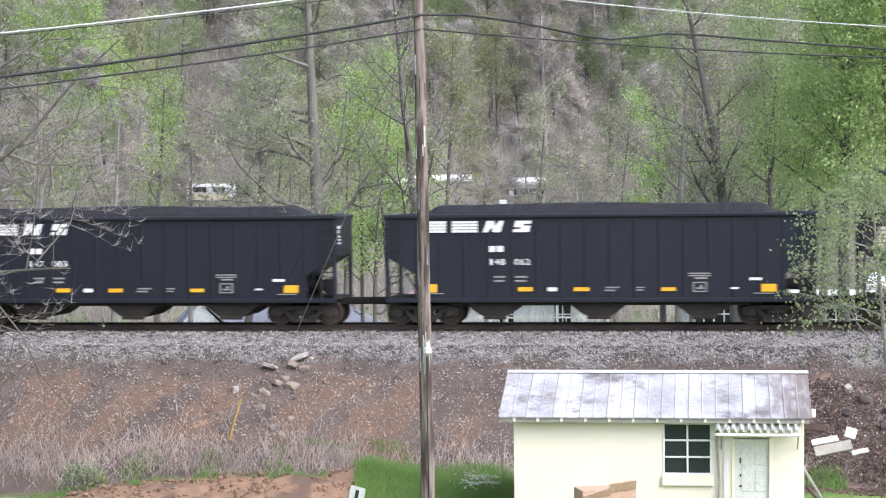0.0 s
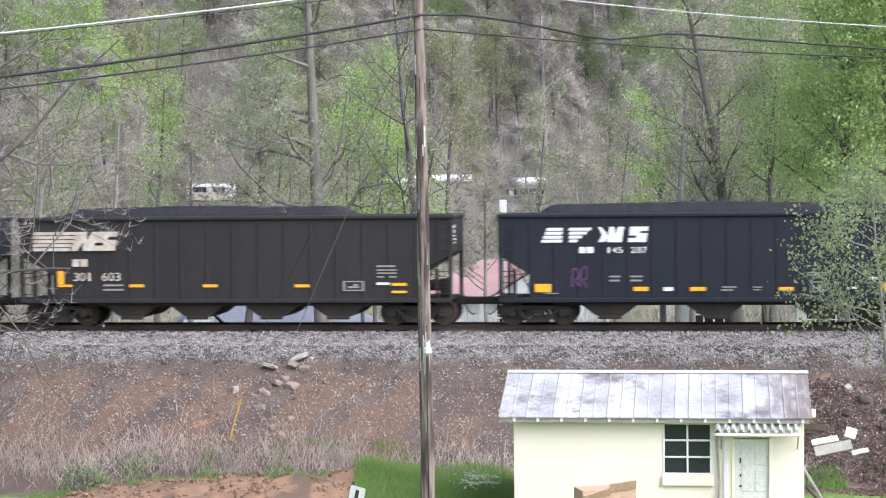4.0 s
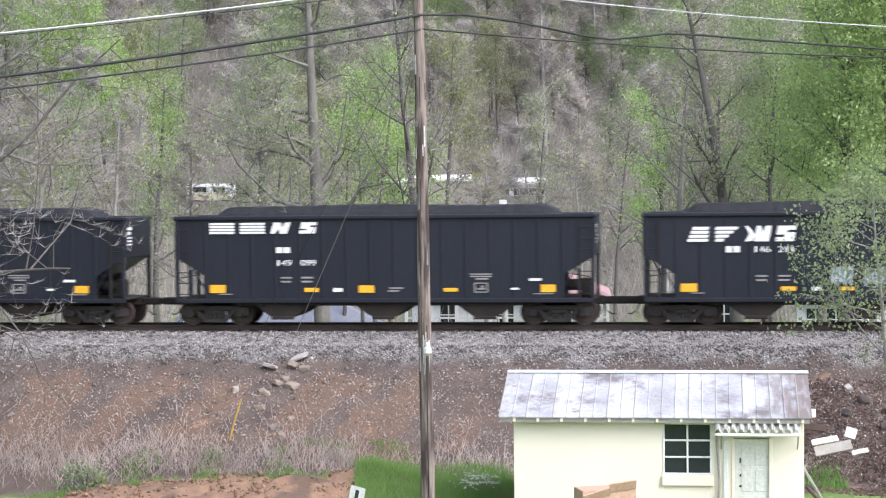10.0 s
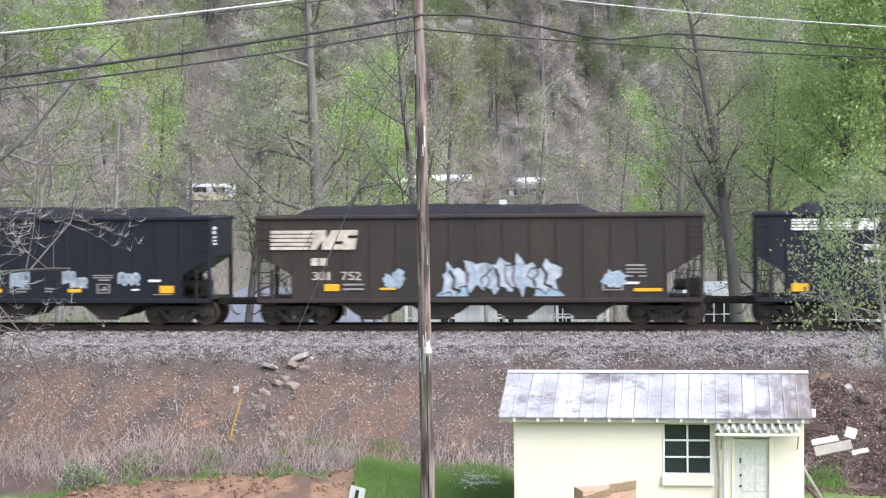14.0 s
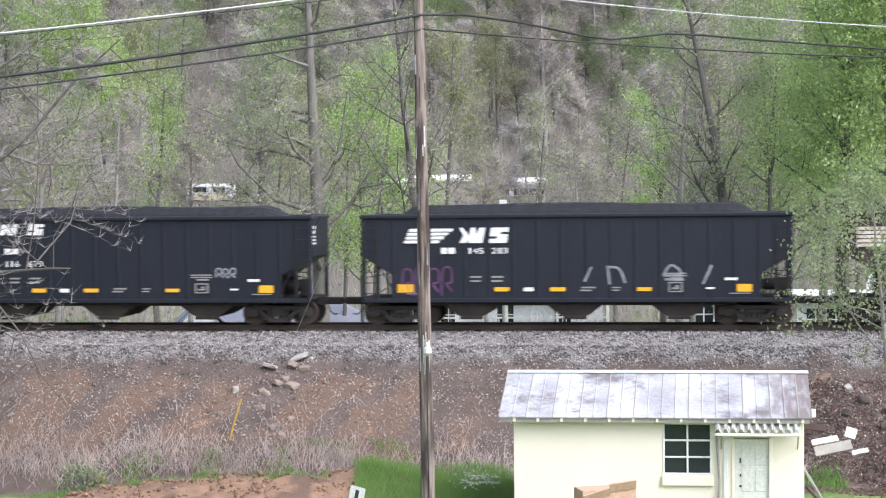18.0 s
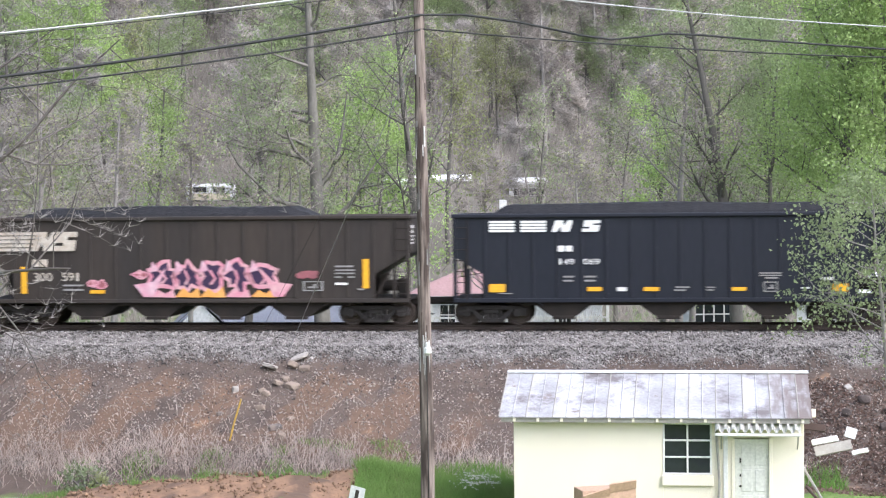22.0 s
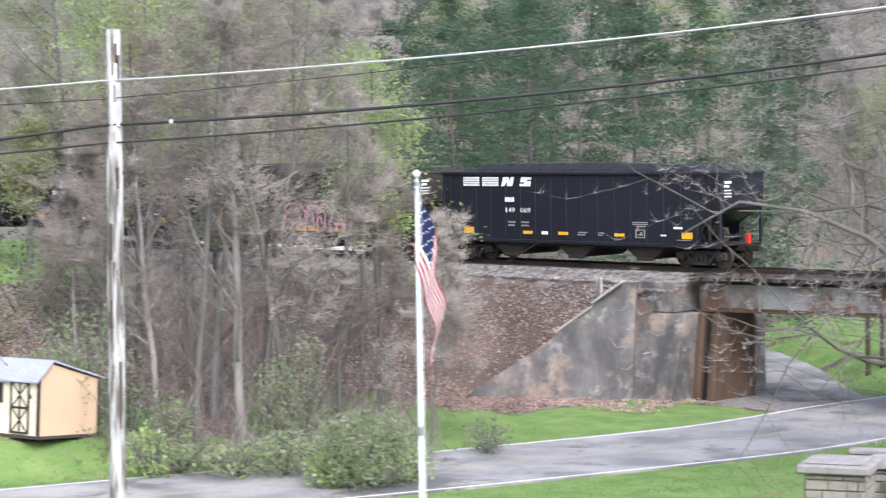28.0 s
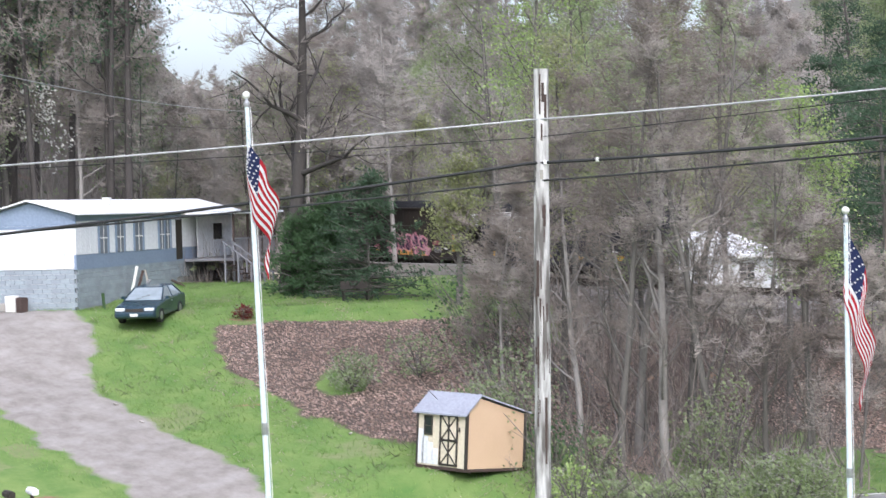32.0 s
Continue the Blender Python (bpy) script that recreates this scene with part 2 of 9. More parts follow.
def lathe(bm, profile, axis="Y", sides=20, center=(0, 0, 0)):
    """Turn (radius, along) pairs about an axis through center."""
    rings = []
    for r, h in profile:
        ring = []
        for k in range(sides):
            a = 6.28319 * k / sides
            c, s = r * math.cos(a), r * math.sin(a)
            p = {"Y": (c, h, s), "Z": (c, s, h), "X": (h, c, s)}[axis]
            ring.append(bm.verts.new(Vector(p) + Vector(center)))
        rings.append(ring)
    for a, b in zip(rings, rings[1:]):
        for k in range(sides):
            bm.faces.new((a[k], a[(k + 1) % sides], b[(k + 1) % sides], b[k]))
    bm.faces.new(rings[0])
    bm.faces.new(rings[-1][::-1])
    bmesh.ops.recalc_face_normals(bm, faces=bm.faces[:])
    return bm


def raw(name, verts, faces, smooth=False):
    me = bpy.data.meshes.new(name)
    verts = np.asarray(verts, dtype=np.float32)
    faces = np.asarray(faces, dtype=np.int32)
    me.vertices.add(len(verts))
    me.vertices.foreach_set("co", verts.ravel())
    k = faces.shape[1]
    me.loops.add(faces.size)
    me.loops.foreach_set("vertex_index", faces.ravel())
    me.polygons.add(len(faces))
    me.polygons.foreach_set("loop_start", np.arange(0, faces.size, k, dtype=np.int32))
    if smooth:
        me.polygons.foreach_set("use_smooth", np.ones(len(faces), dtype=bool))
    me.update(calc_edges=True)
    return me


def smoothstep(a, b, v):
    t = np.clip((np.asarray(v, dtype=float) - a) / (b - a), 0, 1)
    return t * t * (3 - 2 * t)


def waves(x, y, seed, size, octaves=4):
    """A smooth random field over the plan."""
    r = np.random.RandomState(seed)
    out = np.zeros_like(np.asarray(x, dtype=float))
    amp, f = 1.0, 1.0 / size
    for _ in range(octaves):
        for _ in range(4):
            a, ph = r.uniform(0, 6.2832, 2)
            out = out + amp * 0.35 * np.sin(6.2832 * f * r.uniform(0.6, 1.4) * (np.cos(a) * x + np.sin(a) * y) + ph)
        amp, f = amp * 0.5, f * 2.1
    return out


# ---------------------------------------------------------------- the lie of the land
ROAD = [(-104, -60), (-82, -20), (-67, 5), (-52.5, 25), (-40.1, 43.2), (-31.7, 55.05), (-26.2, 63.6), (-24.2, 68.5), (-22.9, 72.8), (-20.6, 77.5), (-15.5, 83), (-7, 88), (8, 93), (40, 101), (120, 118)]
LANE = [(-23.6, 69), (-25.6, 74), (-28.6, 79), (-32.2, 85), (-36, 90), (-42, 97), (-50, 108), (-60, 125)]
DRIVE = [(-43.5, 39.5), (-48.7, 42.3), (-52.3, 43.1), (-57.3, 43.9), (-62.0, 45.2), (-65.6, 47.6), (-68.5, 48.6), (-72, 46.5)]


def spline(pts, step=1.0):
    pts = [np.array(p, float) for p in pts]
    out = []
    for i in range(len(pts) - 1):
        a, b, c, d = pts[max(i - 1, 0)], pts[i], pts[i + 1], pts[min(i + 2, len(pts) - 1)]
        k = max(2, int(np.linalg.norm(c - b) / step))
        for t in np.arange(k) / k:
            out.append(0.5 * (2 * b + (c - a) * t + (2 * a - 5 * b + 4 * c - d) * t * t + (3 * b - a - 3 * c + d) * t ** 3))
    return np.array(out + [pts[-1]])


ROAD_C, LANE_C, DRIVE_C = spline(ROAD), spline(LANE), spline(DRIVE)


def away(x, y, line):
    x, y = np.atleast_1d(np.asarray(x, float)), np.atleast_1d(np.asarray(y, float))
    best = np.full(x.shape, 1e9)
    for p in line[::2]:
        best = np.minimum(best, (x - p[0]) ** 2 + (y - p[1]) ** 2)
    return np.sqrt(best)


def rail_z(x):
    """The top of the rail climbs a little west of the bridge."""
    s = np.maximum(-20 - np.asarray(x, float), 0)
    return 0.0135 * s * s / (s + 8)


def land(x, y, rough=True):
    x, y = np.atleast_1d(np.asarray(x, float)), np.atleast_1d(np.asarray(y, float))
    r, az = np.hypot(x, y), np.degrees(np.arctan2(-x, y))
    front = off_track(x, y)
    floor = -5.05 + 0.75 * smoothstep(-17, -7, x)
    floor = floor + 5.5 * smoothstep(46, 12, r) * smoothstep(66, 56, az)
    # the lawn and leafy bank climb to the trailer
    west = smoothstep(36.0, 40.5, az)
    climb = np.minimum(np.maximum(0.235 * (r - 62), 0) + 0.45 * smoothstep(76, 83, r), 5.75) + 0.6 * smoothstep(87, 94, r)
    floor = floor + west * climb
    # north of the track
    back = smoothstep(-2.5, -9, front)
    north = -3.9 + 7.4 * smoothstep(120, 154, y) + 0.34 * np.maximum(y - 152, 0) * smoothstep(-330, -60, x + 0.2 * (y - 150))
    north = np.minimum(north, 75 + 0.05 * y)
    z = floor * (1 - back) + north * back
    z = np.where(az > 39, np.maximum(z, np.minimum(floor, 1.2) - 1.5 * smoothstep(100, 130, r)), z)
    south = 0.36 * np.maximum(r - 96, 0) * (0.22 * smoothstep(44.5, 48, az) * smoothstep(150, 110, r) + 0.78 * smoothstep(49.6, 53, az))
    z = np.maximum(z, np.where((az > 44) & (r > 93), -0.3 + np.minimum(south, 36), -99))
    ridge = smoothstep(235, 320, r) * smoothstep(30, 38, az) * (4.79 + (0.046 + 0.036 * smoothstep(45.5, 42, az)) * r + 3 * np.sin(az * 1.3) + 1.5 * np.sin(az * 4.1))
    z = np.maximum(z, np.where(r > 235, ridge, -99))
    # railway bank
    crown = rail_z(x) - 0.22 - 0.38 * smoothstep(1.35, 2.7, np.abs(front))
    lower = np.maximum(np.abs(front) - 2.7, 0)
    slope = 0.50 + 0.04 * np.sin(x * 0.23)
    bank = crown - slope * lower - 0.30 * smoothstep(0, 1.2, lower)
    gap = smoothstep(-31.8, -31.2, x) * smoothstep(-20.2, -20.8, x)
    bank = bank * (1 - gap) - 20 * gap
    z = np.maximum(z, bank)
    # cut away before the wing walls
    s = np.interp(x, _x, _s)
    u, v = s + 31.6, s + 20.3
    crest = -0.42 + 0.70 * np.minimum(u + 2.4, 0) / 0.914
    wall = 2.75 + np.maximum(-1.9 - u, 0) * 0.445
    fall = -0.62 + (np.maximum(crest, -5.0) + 0.62) * np.clip((front - 2.7) / np.maximum(wall - 2.7, 0.3), 0, 1)
    near = smoothstep(-14, -8.5, u) * (u < 0) * (front > 2.7)
    z = z * (1 - near) + np.minimum(z, fall) * near
    cut = (front > 3.1 + np.maximum(-1.9 - u, 0) * 0.445) & (u > -8.9) & (u < 4)
    cut |= (front > 3.1) & (v > -4) & (v < 0.25)
    z = np.where(cut, np.minimum(z, -5.0), z)
    # spoil heap of orange soil
    heap = 0.6 * np.exp(-(((x + 5.5) / 4.5) ** 2 + ((y - 58.5) / 2.2) ** 2)) + 0.5 * np.exp(-(((x + 2.0) / 1.3) ** 2 + ((y - 60.0) / 1.2) ** 2)) + 0.35 * np.exp(-(((x + 10.5) / 3) ** 2 + ((y - 58) / 2.0) ** 2))
    z = z + heap
    dug = np.exp(-(((x + 6.0) / 7.0) ** 4 + ((y - 58.6) / 3.0) ** 4))
    z = z + dug * (0.13 * waves(x, y, 71, 2.2, 3) + 0.06 * waves(x, y, 72, 0.9, 2))
    if rough:
        z = z + 0.06 * waves(x, y, 3, 2.6, 3) * smoothstep(2.2, 4.0, np.abs(front)) + 0.5 * waves(x, y, 5, 40, 3) * smoothstep(120, 180, y)
    # level pad under the garden shed
    pad = smoothstep(2.9, 1.6, np.maximum(np.abs(x + 44.4), np.abs(y - 49.9)))
    z = z * (1 - pad) + (-3.93 - 0.0785 * (y - 48.5)) * pad
    dr = away(x, y, ROAD_C)
    k = smoothstep(7.2, 3.9, dr)
    z = z * (1 - k) - 5.15 * k
    dl = away(x, y, LANE_C)
    k = smoothstep(4.5, 1.6, dl)
    z = z * (1 - k) + (-5.15 + 0.3 * smoothstep(78, 95, y)) * k
    return z


def ground_z(x, y):
    return float(land(x, y)[0])


def zone(x, y):
    """Cover of the ground: grass, orange soil, gravel, driveway, worn turf."""
    r, az = np.hypot(x, y), np.degrees(np.arctan2(-x, y))
    n = waves(x, y, 8, 3.0, 4)
    off = off_track(x, y)
    on_bank = (off > 2.2) & (off < 10.5) & (x > -20)
    gravel = smoothstep(3.7, 2.7, np.abs(off) + 0.35 * n)
    su = np.interp(x, _x, _s) + 31.6
    gravel = np.where((su > -12) & (su < 0) & (off > 2.6), 0, gravel)
    grass = smoothstep(-0.35, 0.25, 0.45 + n * 0.5) * smoothstep(9.6, 11.2, off + 0.6 * n) * smoothstep(99, 95, r)
    grass = np.maximum(grass, np.maximum(smoothstep(-4.5, -8, off), smoothstep(-0.5, -2.5, off) * (x > -31) * (x < -20)) * smoothstep(-90, -40, x) * smoothstep(140, 112, y) * smoothstep(-0.5, 0.2, n + 0.5))
    soil = np.exp(-(((x + 6.0) / 6.2) ** 4 + ((y - 58.4) / 2.6) ** 4)) + 0.7 * np.exp(-(((x + 12.2) / 3) ** 4 + ((y - 56.8) / 1.6) ** 4))
    soil = smoothstep(0.3, 0.75, soil + 0.22 * n)
    red = on_bank * smoothstep(3.5, 4.9, off + 0.6 * n) * (1.0 * np.exp(-((x + 12.0) / 5.0) ** 4) + 1.1 * np.exp(-((x + 2.6) / 3.2) ** 4) + 0.25)
    soil = np.maximum(soil, np.clip(red, 0, 1) * smoothstep(-1.0, 0.5, n) * smoothstep(9.5, 8.0, off))
    lawn = smoothstep(37, 39, az)
    edge = np.interp(az, (40, 43.2, 45.2, 46.3, 47.4, 48.5, 48.9), (66.5, 68.4, 70.7, 72.7, 74.8, 78.1, 80.6)) + 0.3 * n
    leafy = lawn * smoothstep(edge - 0.5, edge + 0.3, r) * smoothstep(82.5, 81.7, r + 0.3 * n) * smoothstep(49.1, 48.5, az + 0.1 * n)
    patch = np.exp(-(((az - 45.2) / 0.9) ** 2 + ((r - 75.5) / 1.8) ** 2))
    leafy = np.maximum(leafy, smoothstep(39.6, 38.4, az) * smoothstep(66, 67.5, r) * (az > 36) * (off > 3)) * (1 - smoothstep(0.35, 0.7, patch))
    grass = np.where(az > 36, np.maximum(grass, lawn * smoothstep(97, 93, r)), grass) * (1 - leafy)
    grass = grass * np.where((az < 39) & (off < 9.6) & (off > -3), 0, 1)
    verge = np.where(x < -24, 3.6, 0.0)
    grass = np.maximum(grass, smoothstep(7.2 + verge, 5.7 + verge, away(x, y, ROAD_C) + 0.4 * n) * (off > 3.5))
    drive = smoothstep(2.5, 1.7, away(x, y, DRIVE_C) + 0.16 * n - 0.8 * smoothstep(59, 66, -x))
    worn = smoothstep(0.2, 0.9, waves(x, y, 21, 4.5, 3) - 0.12) * lawn * smoothstep(96, 93, r) * (1 - leafy)
    return np.clip(grass, 0, 1), np.clip(soil, 0, 1), np.clip(gravel, 0, 1), np.clip(drive, 0, 1), np.clip(worn, 0, 1)


def clay(x, y):
    """Fresh orange soil on the spoil heap."""
    v = np.exp(-(((x + 6.0) / 6.4) ** 4 + ((y - 58.2) / 2.7) ** 4)) + 0.7 * np.exp(-(((x + 12.2) / 3) ** 4 + ((y - 56.8) / 1.6) ** 4))
    return smoothstep(0.35, 0.8, v + 0.45 * waves(x, y, 8, 3.0, 4) - 0.45 * smoothstep(0.1, 0.8, waves(x, y, 61, 2.2, 3)))


def axis_lines(lo, a, b, hi, fine, grow=1.14):
    mid = list(np.arange(a, b, fine))
    left, right, d, p = [], [], fine, a
    while p > lo:
        d *= grow
        p -= d
        left.append(p)
    d, p = fine, mid[-1]
    while p < hi:
        d *= grow
        p += d
        right.append(p)
    return np.array(left[::-1] + mid + right)


gx, gy = axis_lines(-1600, -80, 20, 1600, 0.55), axis_lines(-1200, 40, 92, 1800, 0.5)
X, Y = np.meshgrid(gx, gy)
xs, ys = X.ravel(), Y.ravel()
zs = land(xs, ys)
nx, ny = len(gx), len(gy)
idx = np.arange(nx * ny).reshape(ny, nx)
quads = np.stack([idx[:-1, :-1], idx[:-1, 1:], idx[1:, 1:], idx[1:, :-1]], -1).reshape(-1, 4)
me = raw("ground", np.stack([xs, ys, zs], 1), quads, True)
for nm, arr in zip(("grass", "soil", "gravel", "drive", "worn", "clay", "wood"), (*zone(xs, ys), clay(xs, ys), smoothstep(118, 130, ys) + smoothstep(95, 100, np.hypot(xs, ys)) * (xs < -58) * (ys < 119))):
    me.attributes.new(nm, "FLOAT", "POINT").data.foreach_set("value", arr.astype(np.float32))


def ground_mat():
    m = mat("ground_cover", (0.125, 0.094, 0.076), 0.95, (0.066, 0.05, 0.042), 0.8, 5, 1.0, amount=0.9)
    n, l = m.node_tree.nodes, m.node_tree.links
    b = n["Principled BSDF"]
    cur = b.inputs["Base Color"].links[0].from_socket
    geo = n.new("ShaderNodeNewGeometry")

    def layer(cur, name, c1, c2, scale):
        at = n.new("ShaderNodeAttribute")
        at.attribute_name = name
        nz = n.new("ShaderNodeTexNoise")
        nz.inputs["Scale"].default_value, nz.inputs["Detail"].default_value = scale, 8
        nz.inputs["Roughness"].default_value = 0.65
        l.new(geo.outputs["Position"], nz.inputs["Vector"])
        mr = n.new("ShaderNodeMapRange")
        mr.inputs["From Min"].default_value, mr.inputs["From Max"].default_value = 0.3, 0.7
        l.new(nz.outputs["Fac"], mr.inputs["Value"])
        mx = n.new("ShaderNodeMix")
        mx.data_type = "RGBA"
        mx.inputs["A"].default_value, mx.inputs["B"].default_value = (*c1, 1), (*c2, 1)
        l.new(mr.outputs["Result"], mx.inputs["Factor"])
        ad = n.new("ShaderNodeMath")
        ad.operation = "ADD"
        ad.inputs[1].default_value = -0.5
        l.new(nz.outputs["Fac"], ad.inputs[0])
        a2 = n.new("ShaderNodeMath")
        a2.operation = "ADD"
        l.new(at.outputs["Fac"], a2.inputs[0])
        l.new(ad.outputs[0], a2.inputs[1])
        ms = n.new("ShaderNodeMapRange")
        ms.inputs["From Min"].default_value, ms.inputs["From Max"].default_value = 0.35, 0.65
        l.new(a2.outputs[0], ms.inputs["Value"])
        m2 = n.new("ShaderNodeMix")
        m2.data_type = "RGBA"
        l.new(cur, m2.inputs["A"])
        l.new(mx.outputs["Result"], m2.inputs["B"])
        l.new(ms.outputs["Result"], m2.inputs["Factor"])
        return m2.outputs["Result"]

    cur = layer(cur, "wood", (0.135, 0.117, 0.10), (0.185, 0.175, 0.135), 0.9)
    cur = layer(cur, "grass", (0.08, 0.160, 0.036), (0.185, 0.25, 0.075), 0.8)
    cur = layer(cur, "worn", (0.21, 0.22, 0.105), (0.14, 0.195, 0.066), 1.6)
    cur = layer(cur, "soil", (0.112, 0.076, 0.054), (0.162, 0.104, 0.072), 1.3)
    cur = layer(cur, "clay", (0.16, 0.10, 0.066), (0.31, 0.19, 0.115), 2.2)
    cur = layer(cur, "gravel", (0.31, 0.288, 0.268), (0.09, 0.08, 0.074), 11.0)
    cur = layer(cur, "drive", (0.33, 0.302, 0.275), (0.19, 0.168, 0.148), 1.2)
    l.new(cur, b.inputs["Base Color"])
    return m


M["ground"] = ground_mat()
ground = tagged(link("ground", me, M["ground"]), "valley floor with grass, orange soil, dead leaves and gravel", "ground", kind="structure")


def strip(name, line, half, z, material, label, category, shift=0.0, start=0, stop=None, thick=0.03):
    """A ribbon with thickness along a line of the plan; shift moves it sideways."""
    line = line[start:stop]
    d = np.gradient(line, axis=0)
    d /= np.linalg.norm(d, axis=1)[:, None]
    nrm = np.stack([d[:, 1], -d[:, 0]], 1)
    a, b = line + nrm * (shift - half), line + nrm * (shift + half)
    zz = z(a[:, 0], a[:, 1]) if callable(z) else np.full(len(a), z)
    zb = z(b[:, 0], b[:, 1]) if callable(z) else np.full(len(a), z)
    bm = bmesh.new()
    rows = []
    for p, q, h, g in zip(a, b, zz, zb):
        rows.append([bm.verts.new((p[0], p[1], h - thick)), bm.verts.new((p[0], p[1], h)), bm.verts.new((q[0], q[1], g)), bm.verts.new((q[0], q[1], g - thick))])
    for r, s in zip(rows, rows[1:]):
        for i in range(3):
            bm.faces.new((r[i], r[i + 1], s[i + 1], s[i]))
    bmesh.ops.recalc_face_normals(bm, faces=bm.faces[:])
    ob = part(name, bm, material)
    return tagged(ob, label, category, kind="structure")


road = strip("road", ROAD_C, 3.75, -5.10, M["asphalt"], "worn grey two-lane asphalt road under the railway bridge", "road", thick=0.12)
strip("lane", LANE_C, 1.7, lambda x, y: land(x, y, False) + 0.03, M["asphalt"], "narrow grey asphalt lane beyond the bridge", "road", start=7, thick=0.12)
for s in (-3.5, 3.5):
    strip("edge_line", ROAD_C, 0.07, -5.094, M["line_white"], "white painted edge line of the road", "road marking", shift=s, thick=0.004)
for s in (-0.12, 0.12):
    strip("centre_line", ROAD_C, 0.05, -5.094, M["line_yellow"], "faded double yellow centre line of the road", "road marking", shift=s, thick=0.004)

# ---------------------------------------------------------------- track
track_s = np.concatenate([np.arange(-160, -70, 3.0), np.arange(-70, 40, 1.5), np.arange(40, 150, 6.0)])
for side in (-0.755, 0.755):
    bm = bmesh.new()
    prof = [(-0.07, -0.17), (0.07, -0.17), (0.07, -0.155), (0.012, -0.14), (0.012, -0.045), (0.037, -0.035), (0.037, 0.0), (-0.037, 0.0), (-0.037, -0.035), (-0.012, -0.045), (-0.012, -0.14), (-0.07, -0.155)]
    rings = []
    for q in track_s:
        x, y, h = track_at(q)
        c, n = math.cos(radians(h)), math.sin(radians(h))
        rings.append([bm.verts.new((x - (side + a) * n, y + (side + a) * c, float(rail_z(x)) + b)) for a, b in prof])
    for r, s in zip(rings, rings[1:]):
        for i in range(12):
            bm.faces.new((r[i], r[(i + 1) % 12], s[(i + 1) % 12], s[i]))
    bmesh.ops.recalc_face_normals(bm, faces=bm.faces[:])
    tagged(part("rail", bm, M["rail"]), "rusty dark steel rail with a worn head", "rail", "rails of the track", "structure")
tie_me = raw("tie", [(-0.115, -1.3, -0.18), (0.115, -1.3, -0.18), (0.115, 1.3, -0.18), (-0.115, 1.3, -0.18), (-0.1, -1.29, 0), (0.1, -1.29, 0), (0.1, 1.29, 0), (-0.1, 1.29, 0)],
             [(3, 2, 1, 0), (4, 5, 6, 7), (0, 1, 5, 4), (1, 2, 6, 5), (2, 3, 7, 6), (3, 0, 4, 7)])
track = thing("track_bed", pose(0, 0, 0), "timber railway sleepers in grey ballast", "sleepers", kind="structure")
for i in range(210):
    q = -88 + i * 0.54
    r = random.Random(i)
    m = beside(q, r.uniform(-0.06, 0.06), 0, r.uniform(-1.5, 1.5))
    m.translation.z = float(rail_z(m.translation.x)) - 0.172
    link("sleeper", tie_me, M["tie"], track, m=m)

# ---------------------------------------------------------------- bridge
bridge = thing("railway_bridge", beside(-25.9, 0, 0.02), "weathered steel plate-girder railway bridge with rust stains", "bridge", kind="structure")


def girder_side(y, out):
    g = part("girder", boxed(-5.45, 5.5, y - 0.01, y + 0.01, -1.55, -0.36), M["girder"], bridge, "grey painted girder web with rust patches")
    part("flange", boxed(-5.45, 5.5, y - 0.16, y + 0.16, -1.585, -1.55), M["rust"], g)
    part("flange", boxed(-5.45, 5.5, y - 0.16, y + 0.16, -0.36, -0.325), M["under"], g)
    part("flange_angle", boxed(-5.45, 5.5, y + out * 0.012, y + out * 0.03, -1.55, -1.42), M["rust"], g)
    part("flange_angle", boxed(-5.45, 5.5, y + out * 0.012, y + out * 0.03, -0.5, -0.36), M["under"], g)
    for k in range(9):
        x = -5.35 + k * 1.335
        part("stiffener", boxed(x - 0.02, x + 0.02, min(y, y + out * 0.13), max(y, y + out * 0.13), -1.53, -0.38), M["girder"], g)
    return g


girder_side(-1.75, -1)
girder_side(1.75, 1)
for k in range(5):
    part("cross_frame", boxed(-4.6 + k * 2.3 - 0.05, -4.6 + k * 2.3 + 0.05, -1.7, 1.7, -1.4, -0.5), M["under"], bridge)
part("deck", boxed(-5.7, 5.7, -2.2, 2.2, -0.35, -0.20, 0.02), M["under"], bridge, "black creosoted timber deck edge")
for k in range(18):
    part("deck_beam_end", boxed(-5.45 + k * 0.62, -5.45 + k * 0.62 + 0.25, -2.45, 2.45, -0.33, -0.19), M["tie"], bridge)

abut = thing("abutment_west", beside(-31.6, 0, 0.02), "stained concrete bridge abutment with a stepped wing wall", "abutment", kind="structure")


def battered(x0, x1, y0, y1, z0, z1, foot, bevel=0.05):
    """A wall block whose camera side leans back towards its top."""
    bm = boxed(x0, x1, y0, y1, z0, z1, bevel)
    for v in bm.verts:
        if v.co.y < (y0 + y1) / 2:
            v.co.y -= foot * (z1 - v.co.z) / (z1 - z0)
    return bm


part("seat_wall", battered(-1.9, 0.35, -3.0, 2.9, -6.5, -1.62, 1.6), M["concrete"], abut)
part("back_wall", boxed(-1.9, -0.15, -3.0, 2.9, -1.61, -0.35, 0.05), M["concrete"], abut)
# near-black face, set back between the two uprights
part("rust_face", battered(0.36, 1.30, -1.85, 0.6, -6.5, -1.63, 0.7), M["under"], abut, "dark face set back below the girder")
for x0, x1, y0 in ((0.35, 0.66, -2.12), (1.02, 1.36, -2.12)):
    part("rust_pier", battered(x0, x1, y0, 0.5, -6.5, -1.62, 0.75), M["rust"], abut, "rust-streaked upright below the girder")
part("bearing", boxed(0.1, 0.6, -2.0, -1.5, -1.625, -1.585), M["under"], abut)
FLARE = pose(-1.9, -3.05, 0, 0, 0, 24)
bm = bmesh.new()
